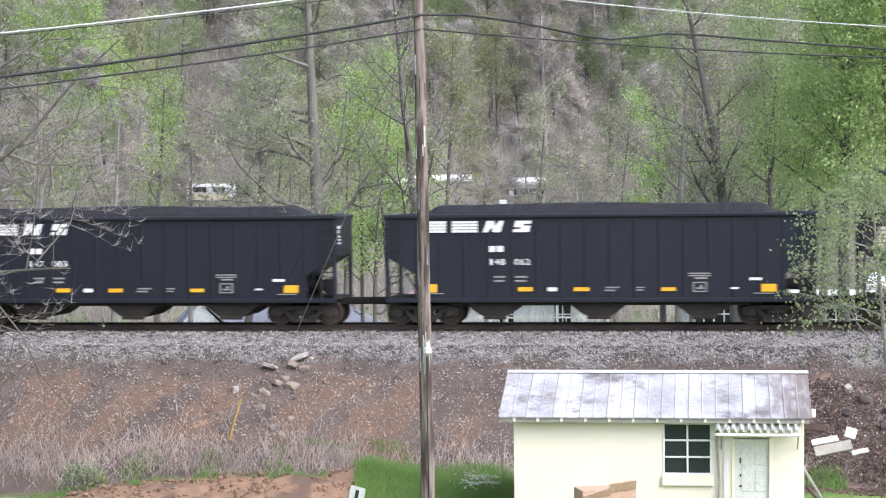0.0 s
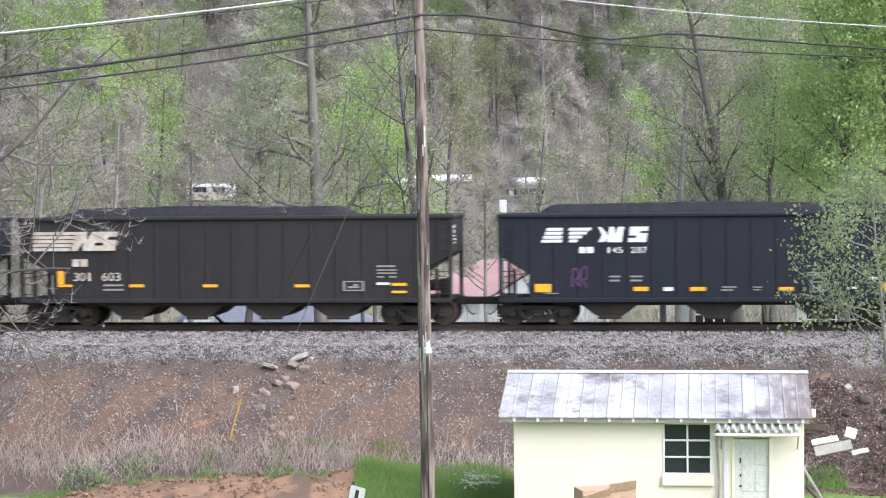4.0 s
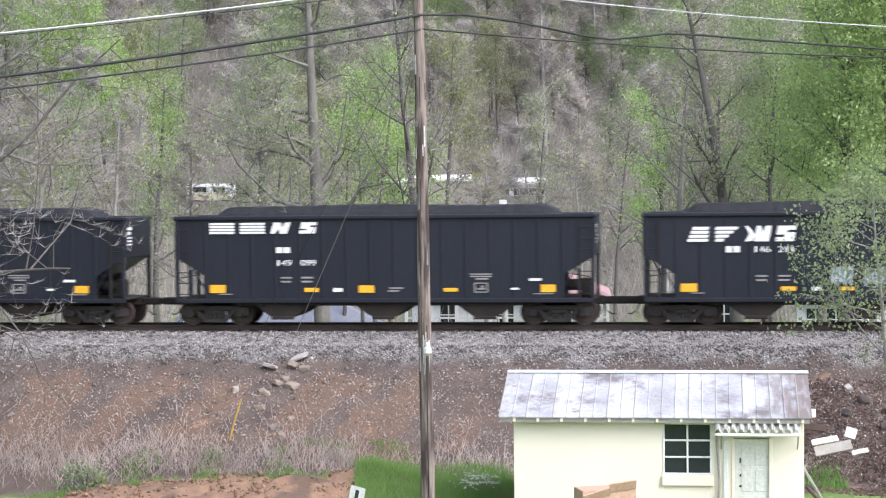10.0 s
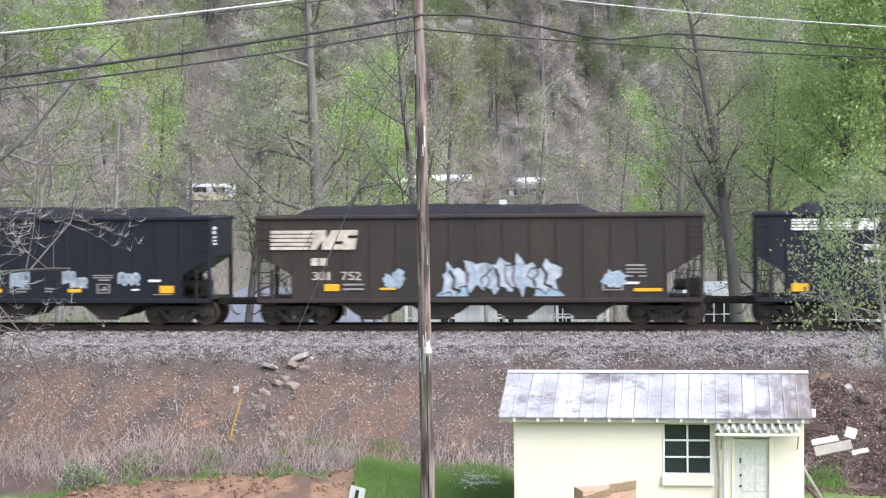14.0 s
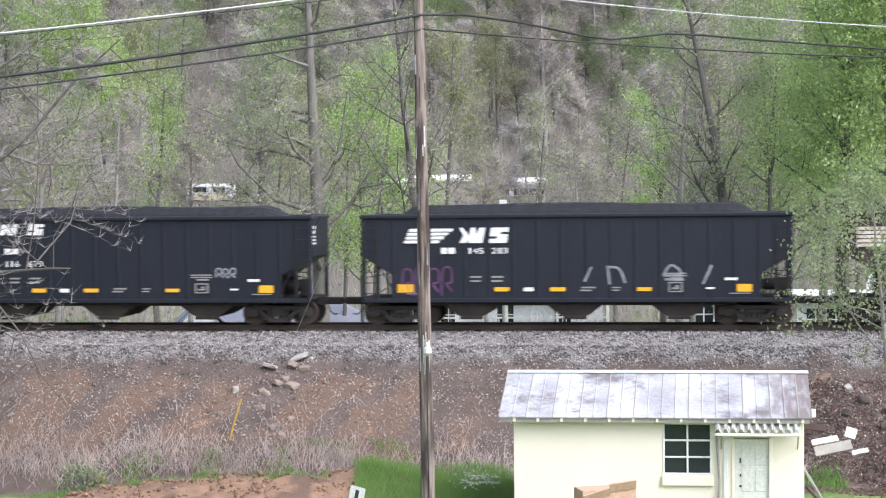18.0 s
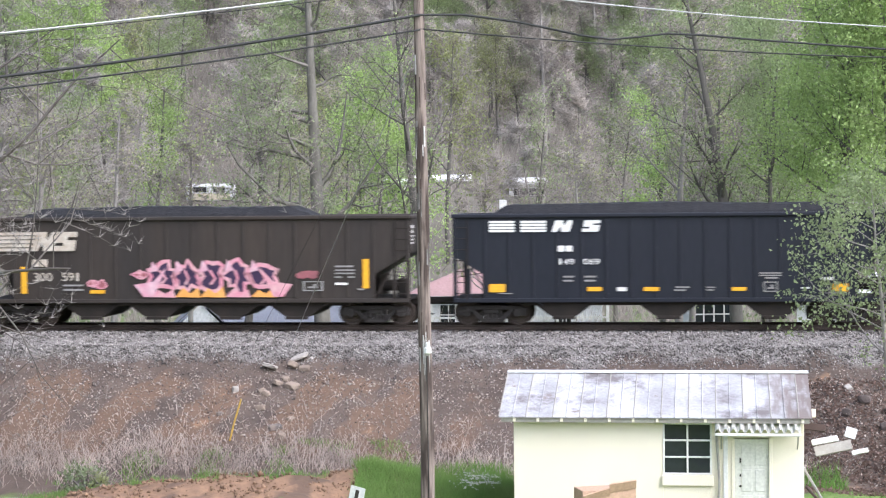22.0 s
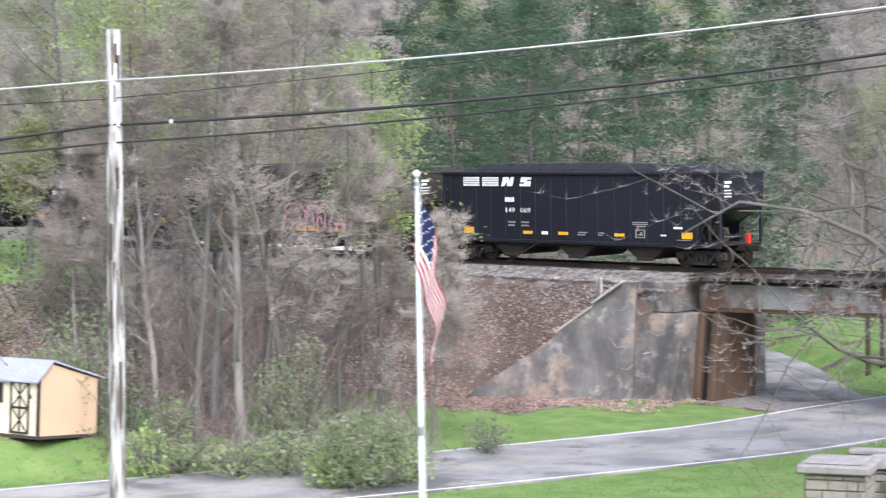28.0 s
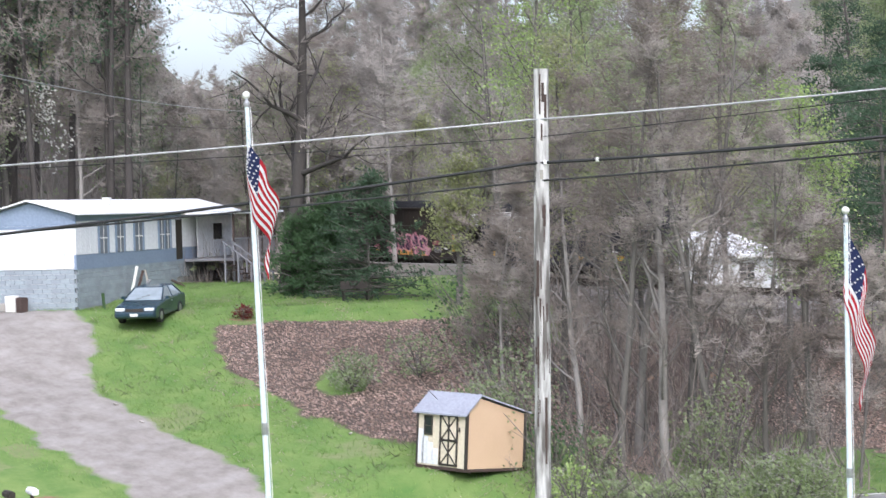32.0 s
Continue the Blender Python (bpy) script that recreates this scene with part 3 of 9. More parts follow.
prism(bm, [(0.0, -6.5), (0.0, -0.40), (-0.5, -0.42), (-1.7, -1.25), (-1.75, -1.42), (-3.2, -2.40), (-3.25, -2.55), (-4.6, -3.45), (-7.2, -5.15), (-7.4, -5.6), (-7.4, -6.5)], -0.35, 0.35)
for v in bm.verts:
    if v.co.y < 0:
        v.co.y -= 0.22 * max(0, -0.4 - v.co.z)
part("wing_wall", bm, M["concrete"], abut, m=FLARE)
for x0, x1, z0, z1 in ((-1.7, -0.5, -1.25, -0.42), (-3.2, -1.75, -2.40, -1.42)):
    bm = bmesh.new()
    a = math.atan2(z1 - z0, x1 - x0)
    box(bm, -0.02, math.hypot(x1 - x0, z1 - z0), -0.75, 0.40, 0.0, 0.09, 0.02, pose(x0, 0, z0 + 0.012, 0, -math.degrees(a), 0))
    part("coping", bm, M["concrete_pale"], abut, "pale crumbling concrete coping", FLARE)
post = thing("track_post", beside(-35.2, 3.3, -0.95), "short weathered timber post beside the track", "post")
part("shaft", boxed(-0.09, 0.09, -0.09, 0.09, -0.3, 0.75, 0.02), M["pole_pale"], post)
ab2 = thing("abutment_east", beside(-20.3, 0, 0.0), "grey concrete bridge abutment behind a bare tree", "abutment", kind="structure")
part("seat_wall", battered(-0.35, 1.9, -3.0, 2.9, -6.5, -1.62, 1.2), M["concrete"], ab2)
part("back_wall", boxed(0.15, 1.9, -3.0, 2.9, -1.61, -0.35, 0.05), M["concrete"], ab2)
part("cheek_wall", boxed(0.16, 3.4, -3.38, -3.02, -6.5, -0.62, 0.04), M["concrete"], ab2)


# ---------------------------------------------------------------- the coal train
# local x runs along the car, y = -1.55 is the side towards the camera, z = 0 the rail
HALVES = {"black": 7.41, "brown": 7.80, "umber": 7.80}
TRUCK_AT = {"black": 6.12, "brown": 6.5, "umber": 6.5}


def marks(bm, rects, y, depth=0.012):
    for x0, x1, z0, z1 in rects:
        box(bm, x0, x1, y - depth, y, z0, z1)


def slanted(bm, x0, x1, z0, z1, lean, y, depth=0.012):
    a = [(x0, z0), (x1, z0), (x1 + lean, z1), (x0 + lean, z1)]
    prism(bm, a, y - depth, y)


GLYPH = {}


def digits(text, x, z, width, height, y, parent, material):
    """A row of painted characters, each a piece of its own, set into a given width and height."""
    for k, ch in enumerate(text):
        w = width / len(text)
        key = (ch, material.name, round(w, 3), height)
        if key not in GLYPH:
            cu = bpy.data.curves.new("numeral", "FONT")
            cu.body, cu.size, cu.extrude = ch, 0.4, 0.004
            ob = new("tmp", cu)
            me = bpy.data.meshes.new_from_object(ob.evaluated_get(bpy.context.evaluated_depsgraph_get()))
            bpy.data.objects.remove(ob)
            xs_, ys_ = [v.co.x for v in me.vertices], [v.co.y for v in me.vertices]
            wide = 0.86 * w if ch != "1" else 0.36 * w
            me.transform(Matrix.Translation(((w - wide) / 2, 0, 0)) @ Matrix.Diagonal((wide / (max(xs_) - min(xs_)), height / (max(ys_) - min(ys_)), 1, 1)) @ Matrix.Translation((-min(xs_), -min(ys_), 0)))
            me.materials.append(material)
            GLYPH[key] = me
        link("numeral", GLYPH[key], None, parent, m=pose(x + k * w, y - 0.012, z, 90, 0, 0))


def wheelset():
    bm = bmesh.new()
    tube(bm, [(0, -1.0, 0), (0, 1.0, 0)], 0.085, 10)
    for s in (-1, 1):
        lathe(bm, [(0.10, s * 0.66), (0.17, s * 0.66), (0.17, s * 0.69), (0.38, s * 0.71), (0.40, s * 0.68), (0.485, s * 0.68), (0.485, s * 0.705), (0.457, s * 0.72), (0.452, s * 0.81), (0.39, s * 0.81), (0.37, s * 0.765), (0.18, s * 0.76), (0.17, s * 0.82), (0.10, s * 0.82)], "Y", 24)
        # cap bolts and drain holes make the turning visible
        for k in range(3):
            a = k * 2.094
            box(bm, 0.045 * math.cos(a) - 0.015, 0.045 * math.cos(a) + 0.015, s * 1.0 - 0.02, s * 1.0 + 0.02, 0.045 * math.sin(a) - 0.015, 0.045 * math.sin(a) + 0.015)
    me = bpy.data.meshes.new("wheelset")
    bm.to_mesh(me)
    bm.free()
    me.materials.append(M["wheel"])
    return me


WHEEL_ME = wheelset()


def shared(name, bm, material):
    me = bpy.data.meshes.new(name)
    bm.to_mesh(me)
    bm.free()
    me.materials.append(material)
    return me


def frame_mesh():
    """A three-piece truck's side frame with springs."""
    bm = bmesh.new()
    for o in ([(-1.2, 0.36), (-1.2, 0.60), (-1.05, 0.66), (-0.5, 0.70), (0.5, 0.70), (1.05, 0.66), (1.2, 0.60), (1.2, 0.36), (0.98, 0.36), (0.98, 0.5), (0.8, 0.56), (-0.8, 0.56), (-0.98, 0.5), (-0.98, 0.36)],
              [(-0.78, 0.57), (-0.62, 0.57), (-0.28, 0.26), (-0.28, 0.14), (-0.4, 0.14)],
              [(0.78, 0.57), (0.62, 0.57), (0.28, 0.26), (0.28, 0.14), (0.4, 0.14)],
              [(-0.42, 0.12), (0.42, 0.12), (0.42, 0.24), (-0.42, 0.24)],
              [(-0.36, 0.24), (-0.28, 0.24), (-0.28, 0.57), (-0.36, 0.57)], [(0.28, 0.24), (0.36, 0.24), (0.36, 0.57), (0.28, 0.57)]):
        prism(bm, o, -0.07, 0.07)
    for k in (-0.18, 0.0, 0.18):
        tube(bm, [(k, 0, 0.24), (k, 0, 0.42)], 0.075, 8)
    box(bm, -0.25, 0.25, -0.09, 0.12, 0.43, 0.55)
    for s in (-1, 1):
        lathe(bm, [(0.14, -0.12), (0.15, -0.08), (0.15, 0.08)], "Y", 12, (s * 0.89, 0, 0.457))
    return shared("side_frame", bm, M["truck"])


FRAME_ME = frame_mesh()
BOLSTER_ME = shared("bolster", boxed(-0.2, 0.2, -0.95, 0.95, 0.45, 0.72, 0.03), M["under"])


def side_outline(h, cut_z, cut_x, corner, sill):
    return [(-h + cut_x, sill), (h - cut_x, sill), (h - cut_x, corner), (h, cut_z), (h, 3.78), (-h, 3.78), (-h, cut_z), (-h + cut_x, corner)]


def hopper_meshes(kind):
    """The meshes that all cars of a kind share."""
    paint = M[kind + "_paint"]
    out = {}
    HALF = HALVES[kind]
    cut_z, cut_x, corner, sill = (2.46, 1.10, 1.77, 0.93) if kind == "black" else (2.56, 1.28, 1.83, 0.93)
    ol = side_outline(HALF, cut_z, cut_x, corner, sill)
    for nm, y0, y1 in (("side", -1.52, -1.45), ("side_far", 1.45, 1.52)):
        bm = bmesh.new()
        prism(bm, ol, y0, y1)
        out[nm] = shared("side_sheet", bm, paint)
    for s in (-1, 1):
        bm = bmesh.new()
        a = [bm.verts.new(v) for v in ((s * (HALF - 0.02), -1.46, cut_z + 0.02), (s * (HALF - 0.02), 1.46, cut_z + 0.02), (s * (HALF - 3.1), 1.46, 0.75), (s * (HALF - 3.1), -1.46, 0.75))]
        b = [bm.verts.new(v.co + Vector((0, 0, -0.05))) for v in a]
        bm.faces.new(a)
        bm.faces.new(b[::-1])
        for i in range(4):
            bm.faces.new((a[i], b[i], b[(i + 1) % 4], a[(i + 1) % 4]))
        bmesh.ops.recalc_face_normals(bm, faces=bm.faces[:])
        out["slope%d" % s] = shared("slope_sheet", bm, paint)
        out["end%d" % s] = shared("end_sheet", boxed(s * HALF - 0.03, s * HALF + 0.03, -1.46, 1.46, cut_z, 3.78), paint)
    rib = boxed(-0.045, 0.045, -1.555, -1.52, sill + 0.08, 3.70, 0.012) if kind != "black" else boxed(-0.045, 0.045, -1.555, -1.52, sill + 0.06, 3.72, 0.014)
    out["rib"] = shared("rib", rib, paint)
    out["chord"] = shared("top_chord", boxed(-HALF - 0.06, HALF + 0.06, -1.62, -1.44, 3.76, 3.90, 0.03), paint)
    out["chord_far"] = shared("top_chord", boxed(-HALF - 0.06, HALF + 0.06, 1.44, 1.62, 3.76, 3.90, 0.03), paint)
    out["chord_end"] = shared("end_chord", boxed(-0.08, 0.08, -1.45, 1.45, 3.76, 3.89, 0.03), paint)
    out["sill"] = shared("side_sill", boxed(-HALF, HALF, -1.57, -1.42, sill - 0.10, sill + 0.05, 0.02), paint)
    out["sill_far"] = shared("side_sill", boxed(-HALF, HALF, 1.42, 1.57, sill - 0.10, sill + 0.05, 0.02), paint)
    # black box that stands in for the band of shade below the sill
    out["floor"] = shared("hopper_floor", boxed(-HALF + 2.3, HALF - 2.3, -1.34, 1.34, 0.72, 0.90, 0.02), M["under"])
    bm = boxed(-HALF - 0.25, HALF + 0.25, -0.28, 0.28, 0.70, 0.98, 0.02)
    out["center_sill"] = shared("centre_sill", bm, M["under"])
    # heaped coal
    r = np.random.RandomState(4 if kind == "black" else 9)
    bm = bmesh.new()
    nxx, nyy = 60, 10
    grid = []
    for i in range(nxx + 1):
        u = -1 + 2 * i / nxx
        row = []
        for j in range(nyy + 1):
            v = -1 + 2 * j / nyy
            h = min(1, (1 - abs(u)) * (7.0 if kind == "black" else 5.0)) * min(1, (1 - abs(v)) * 2.6)
            zz = 3.62 + 0.60 * h ** 0.8 + 0.035 * r.uniform(-1, 1) * (h > 0.05) + 0.03 * math.sin(5 * u + 2) * h
            row.append(bm.verts.new((u * 6.5 if kind == "black" else u * 5.75 - 1.15, v * 1.42, zz)))
        grid.append(row)
    for i in range(nxx):
        for j in range(nyy):
            bm.faces.new((grid[i][j], grid[i + 1][j], grid[i + 1][j + 1], grid[i][j + 1]))
    out["coal"] = shared("coal_load", bm, M["coal"])
    # hopper bays
    bm = bmesh.new()
    prism(bm, [(-1.25, 0.95), (1.25, 0.95), (0.55, 0.42), (0.34, 0.30), (-0.30, 0.30), (-0.55, 0.42)], -1.38, 1.38)
    out["bay"] = shared("hopper_bay", bm, M["under"])
    out["gate"] = shared("discharge_gate", boxed(-0.40, 0.42, -1.42, -1.33, 0.24, 0.36, 0.02), M["under"])
    out["post"] = shared("corner_post", boxed(-0.06, 0.06, -1.56, -1.40, 0.93, 3.76, 0.015), paint)
    out["post_far"] = shared("corner_post", boxed(-0.06, 0.06, 1.40, 1.56, 0.93, 3.76, 0.015), paint)
    out["strut"] = shared("end_post", boxed(-0.05, 0.05, -1.50, -1.40, 0.93, 2.0, 0.012), paint)
    out["brace"] = shared("brace", tubed([(0, -1.47, 0.98), (0.62, -1.47, 2.05)], 0.03, 6), paint)
    out["rung"] = shared("ladder_rung", tubed([(-0.22, -1.60, 0), (0.22, -1.60, 0)], 0.014, 5), M["under"])
    out["stile"] = shared("ladder_stile", boxed(-0.02, 0.02, -1.62, -1.585, 0.95, 3.7), M["under"])
    out["platform"] = shared("end_platform", boxed(-0.9, 0.9, -1.40, 1.40, 0.93, 0.985, 0.01), M["under"])
    out["coupler"] = shared("coupler", boxed(-0.45, 0.47, -0.13, 0.13, 0.70, 0.96, 0.05), M["under"])
    out["hose"] = shared("air_hose", tubed([(0, 0.25, 0.72), (0.12, 0.26, 0.45), (0.3, 0.2, 0.32), (0.42, 0.1, 0.36)], 0.025, 6), M["under"])
    out["tank"] = shared("air_reservoir", lathe(bmesh.new(), [(0.05, -0.42), (0.17, -0.38), (0.2, -0.3), (0.2, 0.3), (0.17, 0.38), (0.05, 0.42)], "X", 14, (0, -0.95, 1.42)), M["under"])
    out["valve"] = shared("brake_valve", boxed(-0.2, 0.2, -1.15, -0.75, 1.02, 1.66, 0.04), M["under"])
    out["guard"] = shared("grab_rail", tubed([(-0.42, -1.46, 0.98), (-0.42, -1.46, 1.72), (0.42, -1.46, 1.86), (0.42, -1.46, 0.98)], 0.022, 6), M["under"])
    out["stencils"] = [shared("stencil", boxed(HALF + 0.031, HALF + 0.036, -1.3, -1.3 + (0.35 if k == 1 else 0.5), z, z + (0.10 if k < 2 else 0.05)), M["white_mark"]) for k, z in enumerate((3.42, 3.26, 3.12, 3.0, 2.88))]
    out["step"] = shared("sill_step", tubed([(-0.18, -1.52, 0.85), (-0.18, -1.52, 0.5), (0.18, -1.52, 0.5), (0.18, -1.52, 0.85)], 0.016, 5), M["under"])
    return out


EMBLEM = {}


def islands(bm, name, material):
    """One mesh for each separate piece."""
    bm.faces.ensure_lookup_table()
    left, out = set(bm.faces), []
    while left:
        todo, group = [left.pop()], []
        while todo:
            f = todo.pop()
            group.append(f)
            for e in f.edges:
                for g in e.link_faces:
                    if g in left:
                        left.remove(g)
                        todo.append(g)
        vs = list({v for f in group for v in f.verts})
        at = {v: i for i, v in enumerate(vs)}
        me = bpy.data.meshes.new(name)
        me.from_pydata([v.co[:] for v in vs], [], [[at[v] for v in f.verts] for f in group])
        me.materials.append(material)
        out.append(me)
    bm.free()
    return out


KIND = {"black": hopper_meshes("black"), "brown": hopper_meshes("brown"), "umber": hopper_meshes("umber")}
CARS = []


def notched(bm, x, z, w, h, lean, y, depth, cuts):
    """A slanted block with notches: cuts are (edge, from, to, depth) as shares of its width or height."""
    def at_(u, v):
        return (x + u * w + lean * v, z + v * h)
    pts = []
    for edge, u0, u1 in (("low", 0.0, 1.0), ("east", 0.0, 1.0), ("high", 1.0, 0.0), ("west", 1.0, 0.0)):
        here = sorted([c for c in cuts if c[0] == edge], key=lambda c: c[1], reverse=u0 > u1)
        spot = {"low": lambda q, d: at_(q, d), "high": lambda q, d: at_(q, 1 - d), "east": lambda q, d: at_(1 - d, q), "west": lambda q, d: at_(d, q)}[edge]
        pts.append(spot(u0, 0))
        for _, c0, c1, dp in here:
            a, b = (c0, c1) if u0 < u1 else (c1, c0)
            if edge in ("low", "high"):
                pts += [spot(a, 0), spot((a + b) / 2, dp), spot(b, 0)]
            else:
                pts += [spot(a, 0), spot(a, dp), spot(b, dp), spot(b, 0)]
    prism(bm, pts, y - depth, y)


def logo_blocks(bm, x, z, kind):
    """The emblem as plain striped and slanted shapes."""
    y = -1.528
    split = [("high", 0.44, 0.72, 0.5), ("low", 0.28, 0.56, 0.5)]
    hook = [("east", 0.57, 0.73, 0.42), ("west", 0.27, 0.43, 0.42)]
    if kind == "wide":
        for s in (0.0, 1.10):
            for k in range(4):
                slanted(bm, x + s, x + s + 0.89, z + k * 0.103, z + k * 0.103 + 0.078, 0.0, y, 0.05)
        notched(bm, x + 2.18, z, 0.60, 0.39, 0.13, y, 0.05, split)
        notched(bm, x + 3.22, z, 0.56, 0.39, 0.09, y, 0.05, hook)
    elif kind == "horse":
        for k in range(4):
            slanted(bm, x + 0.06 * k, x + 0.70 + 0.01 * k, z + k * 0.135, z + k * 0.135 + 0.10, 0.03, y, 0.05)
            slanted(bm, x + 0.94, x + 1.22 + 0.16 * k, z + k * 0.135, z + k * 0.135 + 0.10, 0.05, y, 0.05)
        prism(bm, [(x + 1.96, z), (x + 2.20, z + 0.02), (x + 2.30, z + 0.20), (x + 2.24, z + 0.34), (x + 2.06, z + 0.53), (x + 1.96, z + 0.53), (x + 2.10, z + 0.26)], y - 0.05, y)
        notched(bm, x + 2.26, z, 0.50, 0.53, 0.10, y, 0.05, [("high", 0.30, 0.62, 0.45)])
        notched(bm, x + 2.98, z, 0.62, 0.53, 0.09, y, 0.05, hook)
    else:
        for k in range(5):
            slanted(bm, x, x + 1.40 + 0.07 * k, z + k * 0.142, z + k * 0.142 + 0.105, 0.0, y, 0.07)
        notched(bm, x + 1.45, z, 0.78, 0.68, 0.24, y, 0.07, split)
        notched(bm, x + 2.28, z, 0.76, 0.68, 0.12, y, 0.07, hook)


def wagon(spec):
    kind = spec["kind"]
    K = KIND[kind]
    HALF = HALVES[kind]
    car = thing("coal_hopper_car", pose(0, 71, 0), spec["label"], "railroad car", "cars of the coal train")
    side = link("side_sheet", K["side"], None, car)
    link("side_sheet", K["side_far"], None, car)
    for e in (-1, 1):
        link("end_sheet", K["end%d" % e], None, car)
        link("slope_sheet", K["slope%d" % e], None, car)
    nr = 15 if kind == "black" else 14
    lo = HALF - (1.10 if kind == "black" else 1.28)
    for k in range(nr + 1):
        x = -lo + 2 * lo * k / nr
        link("rib", K["rib"], None, side, m=pose(x, 0, 0))
    for nm in ("chord", "chord_far", "sill", "sill_far", "center_sill", "floor"):
        link(K[nm].name.split(".")[0], K[nm], None, car)
    for s in (-1, 1):
        link("end_chord", K["chord_end"], None, car, m=pose(s * (HALF - 0.02), 0, 0))
        link("corner_post", K["post"], None, car, m=pose(s * (HALF - 0.06), 0, 0))
        link("corner_post", K["post_far"], None, car, m=pose(s * (HALF - 0.06), 0, 0))
        link("end_post", K["strut"], None, car, m=pose(s * (HALF - 0.55), 0, 0))
        link("brace", K["brace"], None, car, m=Matrix.Translation((s * (HALF - 1.25), 0, 0)) @ Matrix.Diagonal((s, 1, 1, 1)))
        link("end_platform", K["platform"], None, car, m=pose(s * (HALF - 0.85), 0, 0))
        link("coupler", K["coupler"], None, car, m=Matrix.Translation((s * (HALF + 0.42), 0, 0)) @ Matrix.Diagonal((s, 1, 1, 1)))
        link("air_hose", K["hose"], None, car, m=Matrix.Translation((s * (HALF + 0.2), 0, 0)) @ Matrix.Diagonal((s, 1, 1, 1)))
        link("sill_step", K["step"], None, car, m=pose(s * (HALF - 0.3), 0, 0))
        lad = link("ladder_stile", K["stile"], None, car, m=pose(s * (HALF - 0.50), 0, 0))
        for k in range(7):
            link("ladder_rung", K["rung"], None, lad, m=pose(s * 0.22, 0, 1.15 + k * 0.38))
        link("grab_rail", K["guard"], None, car, m=Matrix.Translation((s * (HALF - 0.6), 0, 0)) @ Matrix.Diagonal((-s, 1, 1, 1)))
    link("air_reservoir", K["tank"], None, car, m=pose(HALF - 0.62, 0, 0))
    link("brake_valve", K["valve"], None, car, m=pose(HALF - 0.3, 0, 0))
    for me in K["stencils"]:
        link("stencil", me, None, car)
    coal = link("coal_load", K["coal"], None, car, "heaped black coal")
    coal.matrix_basis = Matrix.Translation((0, 0, spec.get("lift", 0)))
    for x in ((-3.6, 0, 3.6) if kind == "black" else (-3.75, -1.35, 1.35, 3.75)):
        b = link("hopper_bay", K["bay"], None, car, m=Matrix.Translation((x, 0, 0)) @ Matrix.Diagonal((1 if x <= 0 else -1, 1, 1, 1)))
        link("discharge_gate", K["gate"], None, b)
    wheels = []
    for s in (-1, 1):
        tr = link("truck", BOLSTER_ME, None, car, m=pose(s * TRUCK_AT[kind], 0, 0))
        for y in (-1.0, 1.0):
            link("side_frame", FRAME_ME, None, tr, m=pose(0, y, 0, 0, 0, 180 if y > 0 else 0))
        for a in (-0.89, 0.89):
            w = link("wheelset", WHEEL_ME, None, tr, m=pose(a, 0, 0.457))
            wheels.append((w, a))
    # lettering
    y = -1.528
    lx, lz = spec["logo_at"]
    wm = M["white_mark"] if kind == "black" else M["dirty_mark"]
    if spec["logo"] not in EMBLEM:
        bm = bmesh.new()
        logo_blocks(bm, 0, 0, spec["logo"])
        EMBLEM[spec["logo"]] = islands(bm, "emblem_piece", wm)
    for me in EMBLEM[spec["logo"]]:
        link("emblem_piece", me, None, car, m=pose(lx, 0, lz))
    if spec.get("bars"):
        bm = bmesh.new()
        marks(bm, spec["bars"], y, 0.05)
        part("reporting_mark", bm, wm, car)
    for tx, x, z in spec["digits"]:
        digits(tx, x, z, 0.58 if spec["logo"] != "brown" else 0.72, 0.20 if spec["logo"] != "brown" else 0.29, -1.56, car, wm)
    for x0, x1, z0, z1, col in spec["plates"]:
        bm = bmesh.new()
        marks(bm, [(x0, x1, z0, z1)], y, 0.034)
        part("reflector" if col == "yellow" else "stencil", bm, M[col], car)
    for fn in spec.get("paint", ()):
        fn(car)
    CARS.append((car, wheels, spec["x0"], TRUCK_AT[kind]))
    return car


# car: plates are (x0, x1, z0, z1, paint), places along the car from its middle
SMALL = [(-3.6, -3.22, 1.69, 1.75, "grey_mark"), (-3.6, -3.25, 1.55, 1.61, "grey_mark"), (-2.86, -2.45, 1.69, 1.75, "grey_mark"), (-2.86, -2.48, 1.55, 1.61, "grey_mark")]
BASIC = SMALL + [(-6.16, -5.60, 1.19, 1.47, "yellow"), (-5.85, -5.35, 1.13, 1.16, "grey_mark"), (-2.76, -2.26, 1.22, 1.36, "yellow"), (-1.74, -1.41, 1.22, 1.35, "white_mark"),
         (-0.83, -0.31, 1.22, 1.35, "yellow"), (0.25, 0.73, 1.32, 1.37, "grey_mark"), (0.21, 0.6, 1.22, 1.27, "grey_mark"), (1.3, 1.6, 1.32, 1.36, "grey_mark"), (1.3, 1.55, 1.23, 1.27, "grey_mark"), (2.16, 2.65, 1.22, 1.34, "yellow"),
         (3.09, 3.84, 1.80, 1.84, "grey_mark"), (3.09, 3.84, 1.72, 1.76, "grey_mark"), (3.29, 3.72, 1.63, 1.68, "grey_mark"), (4.51, 4.78, 1.28, 1.34, "white_mark"), (5.15, 5.57, 1.58, 1.67, "white_mark"), (5.55, 6.06, 1.19, 1.45, "yellow"), (5.3, 6.0, 1.12, 1.15, "grey_mark")]
BADGE = [(0.0, 0.48, 0.31, 0.345), (0.0, 0.48, 0.0, 0.035), (0.0, 0.045, 0.036, 0.309), (0.435, 0.48, 0.036, 0.309), (0.12, 0.36, 0.10, 0.16), (0.24, 0.34, 0.17, 0.24)]


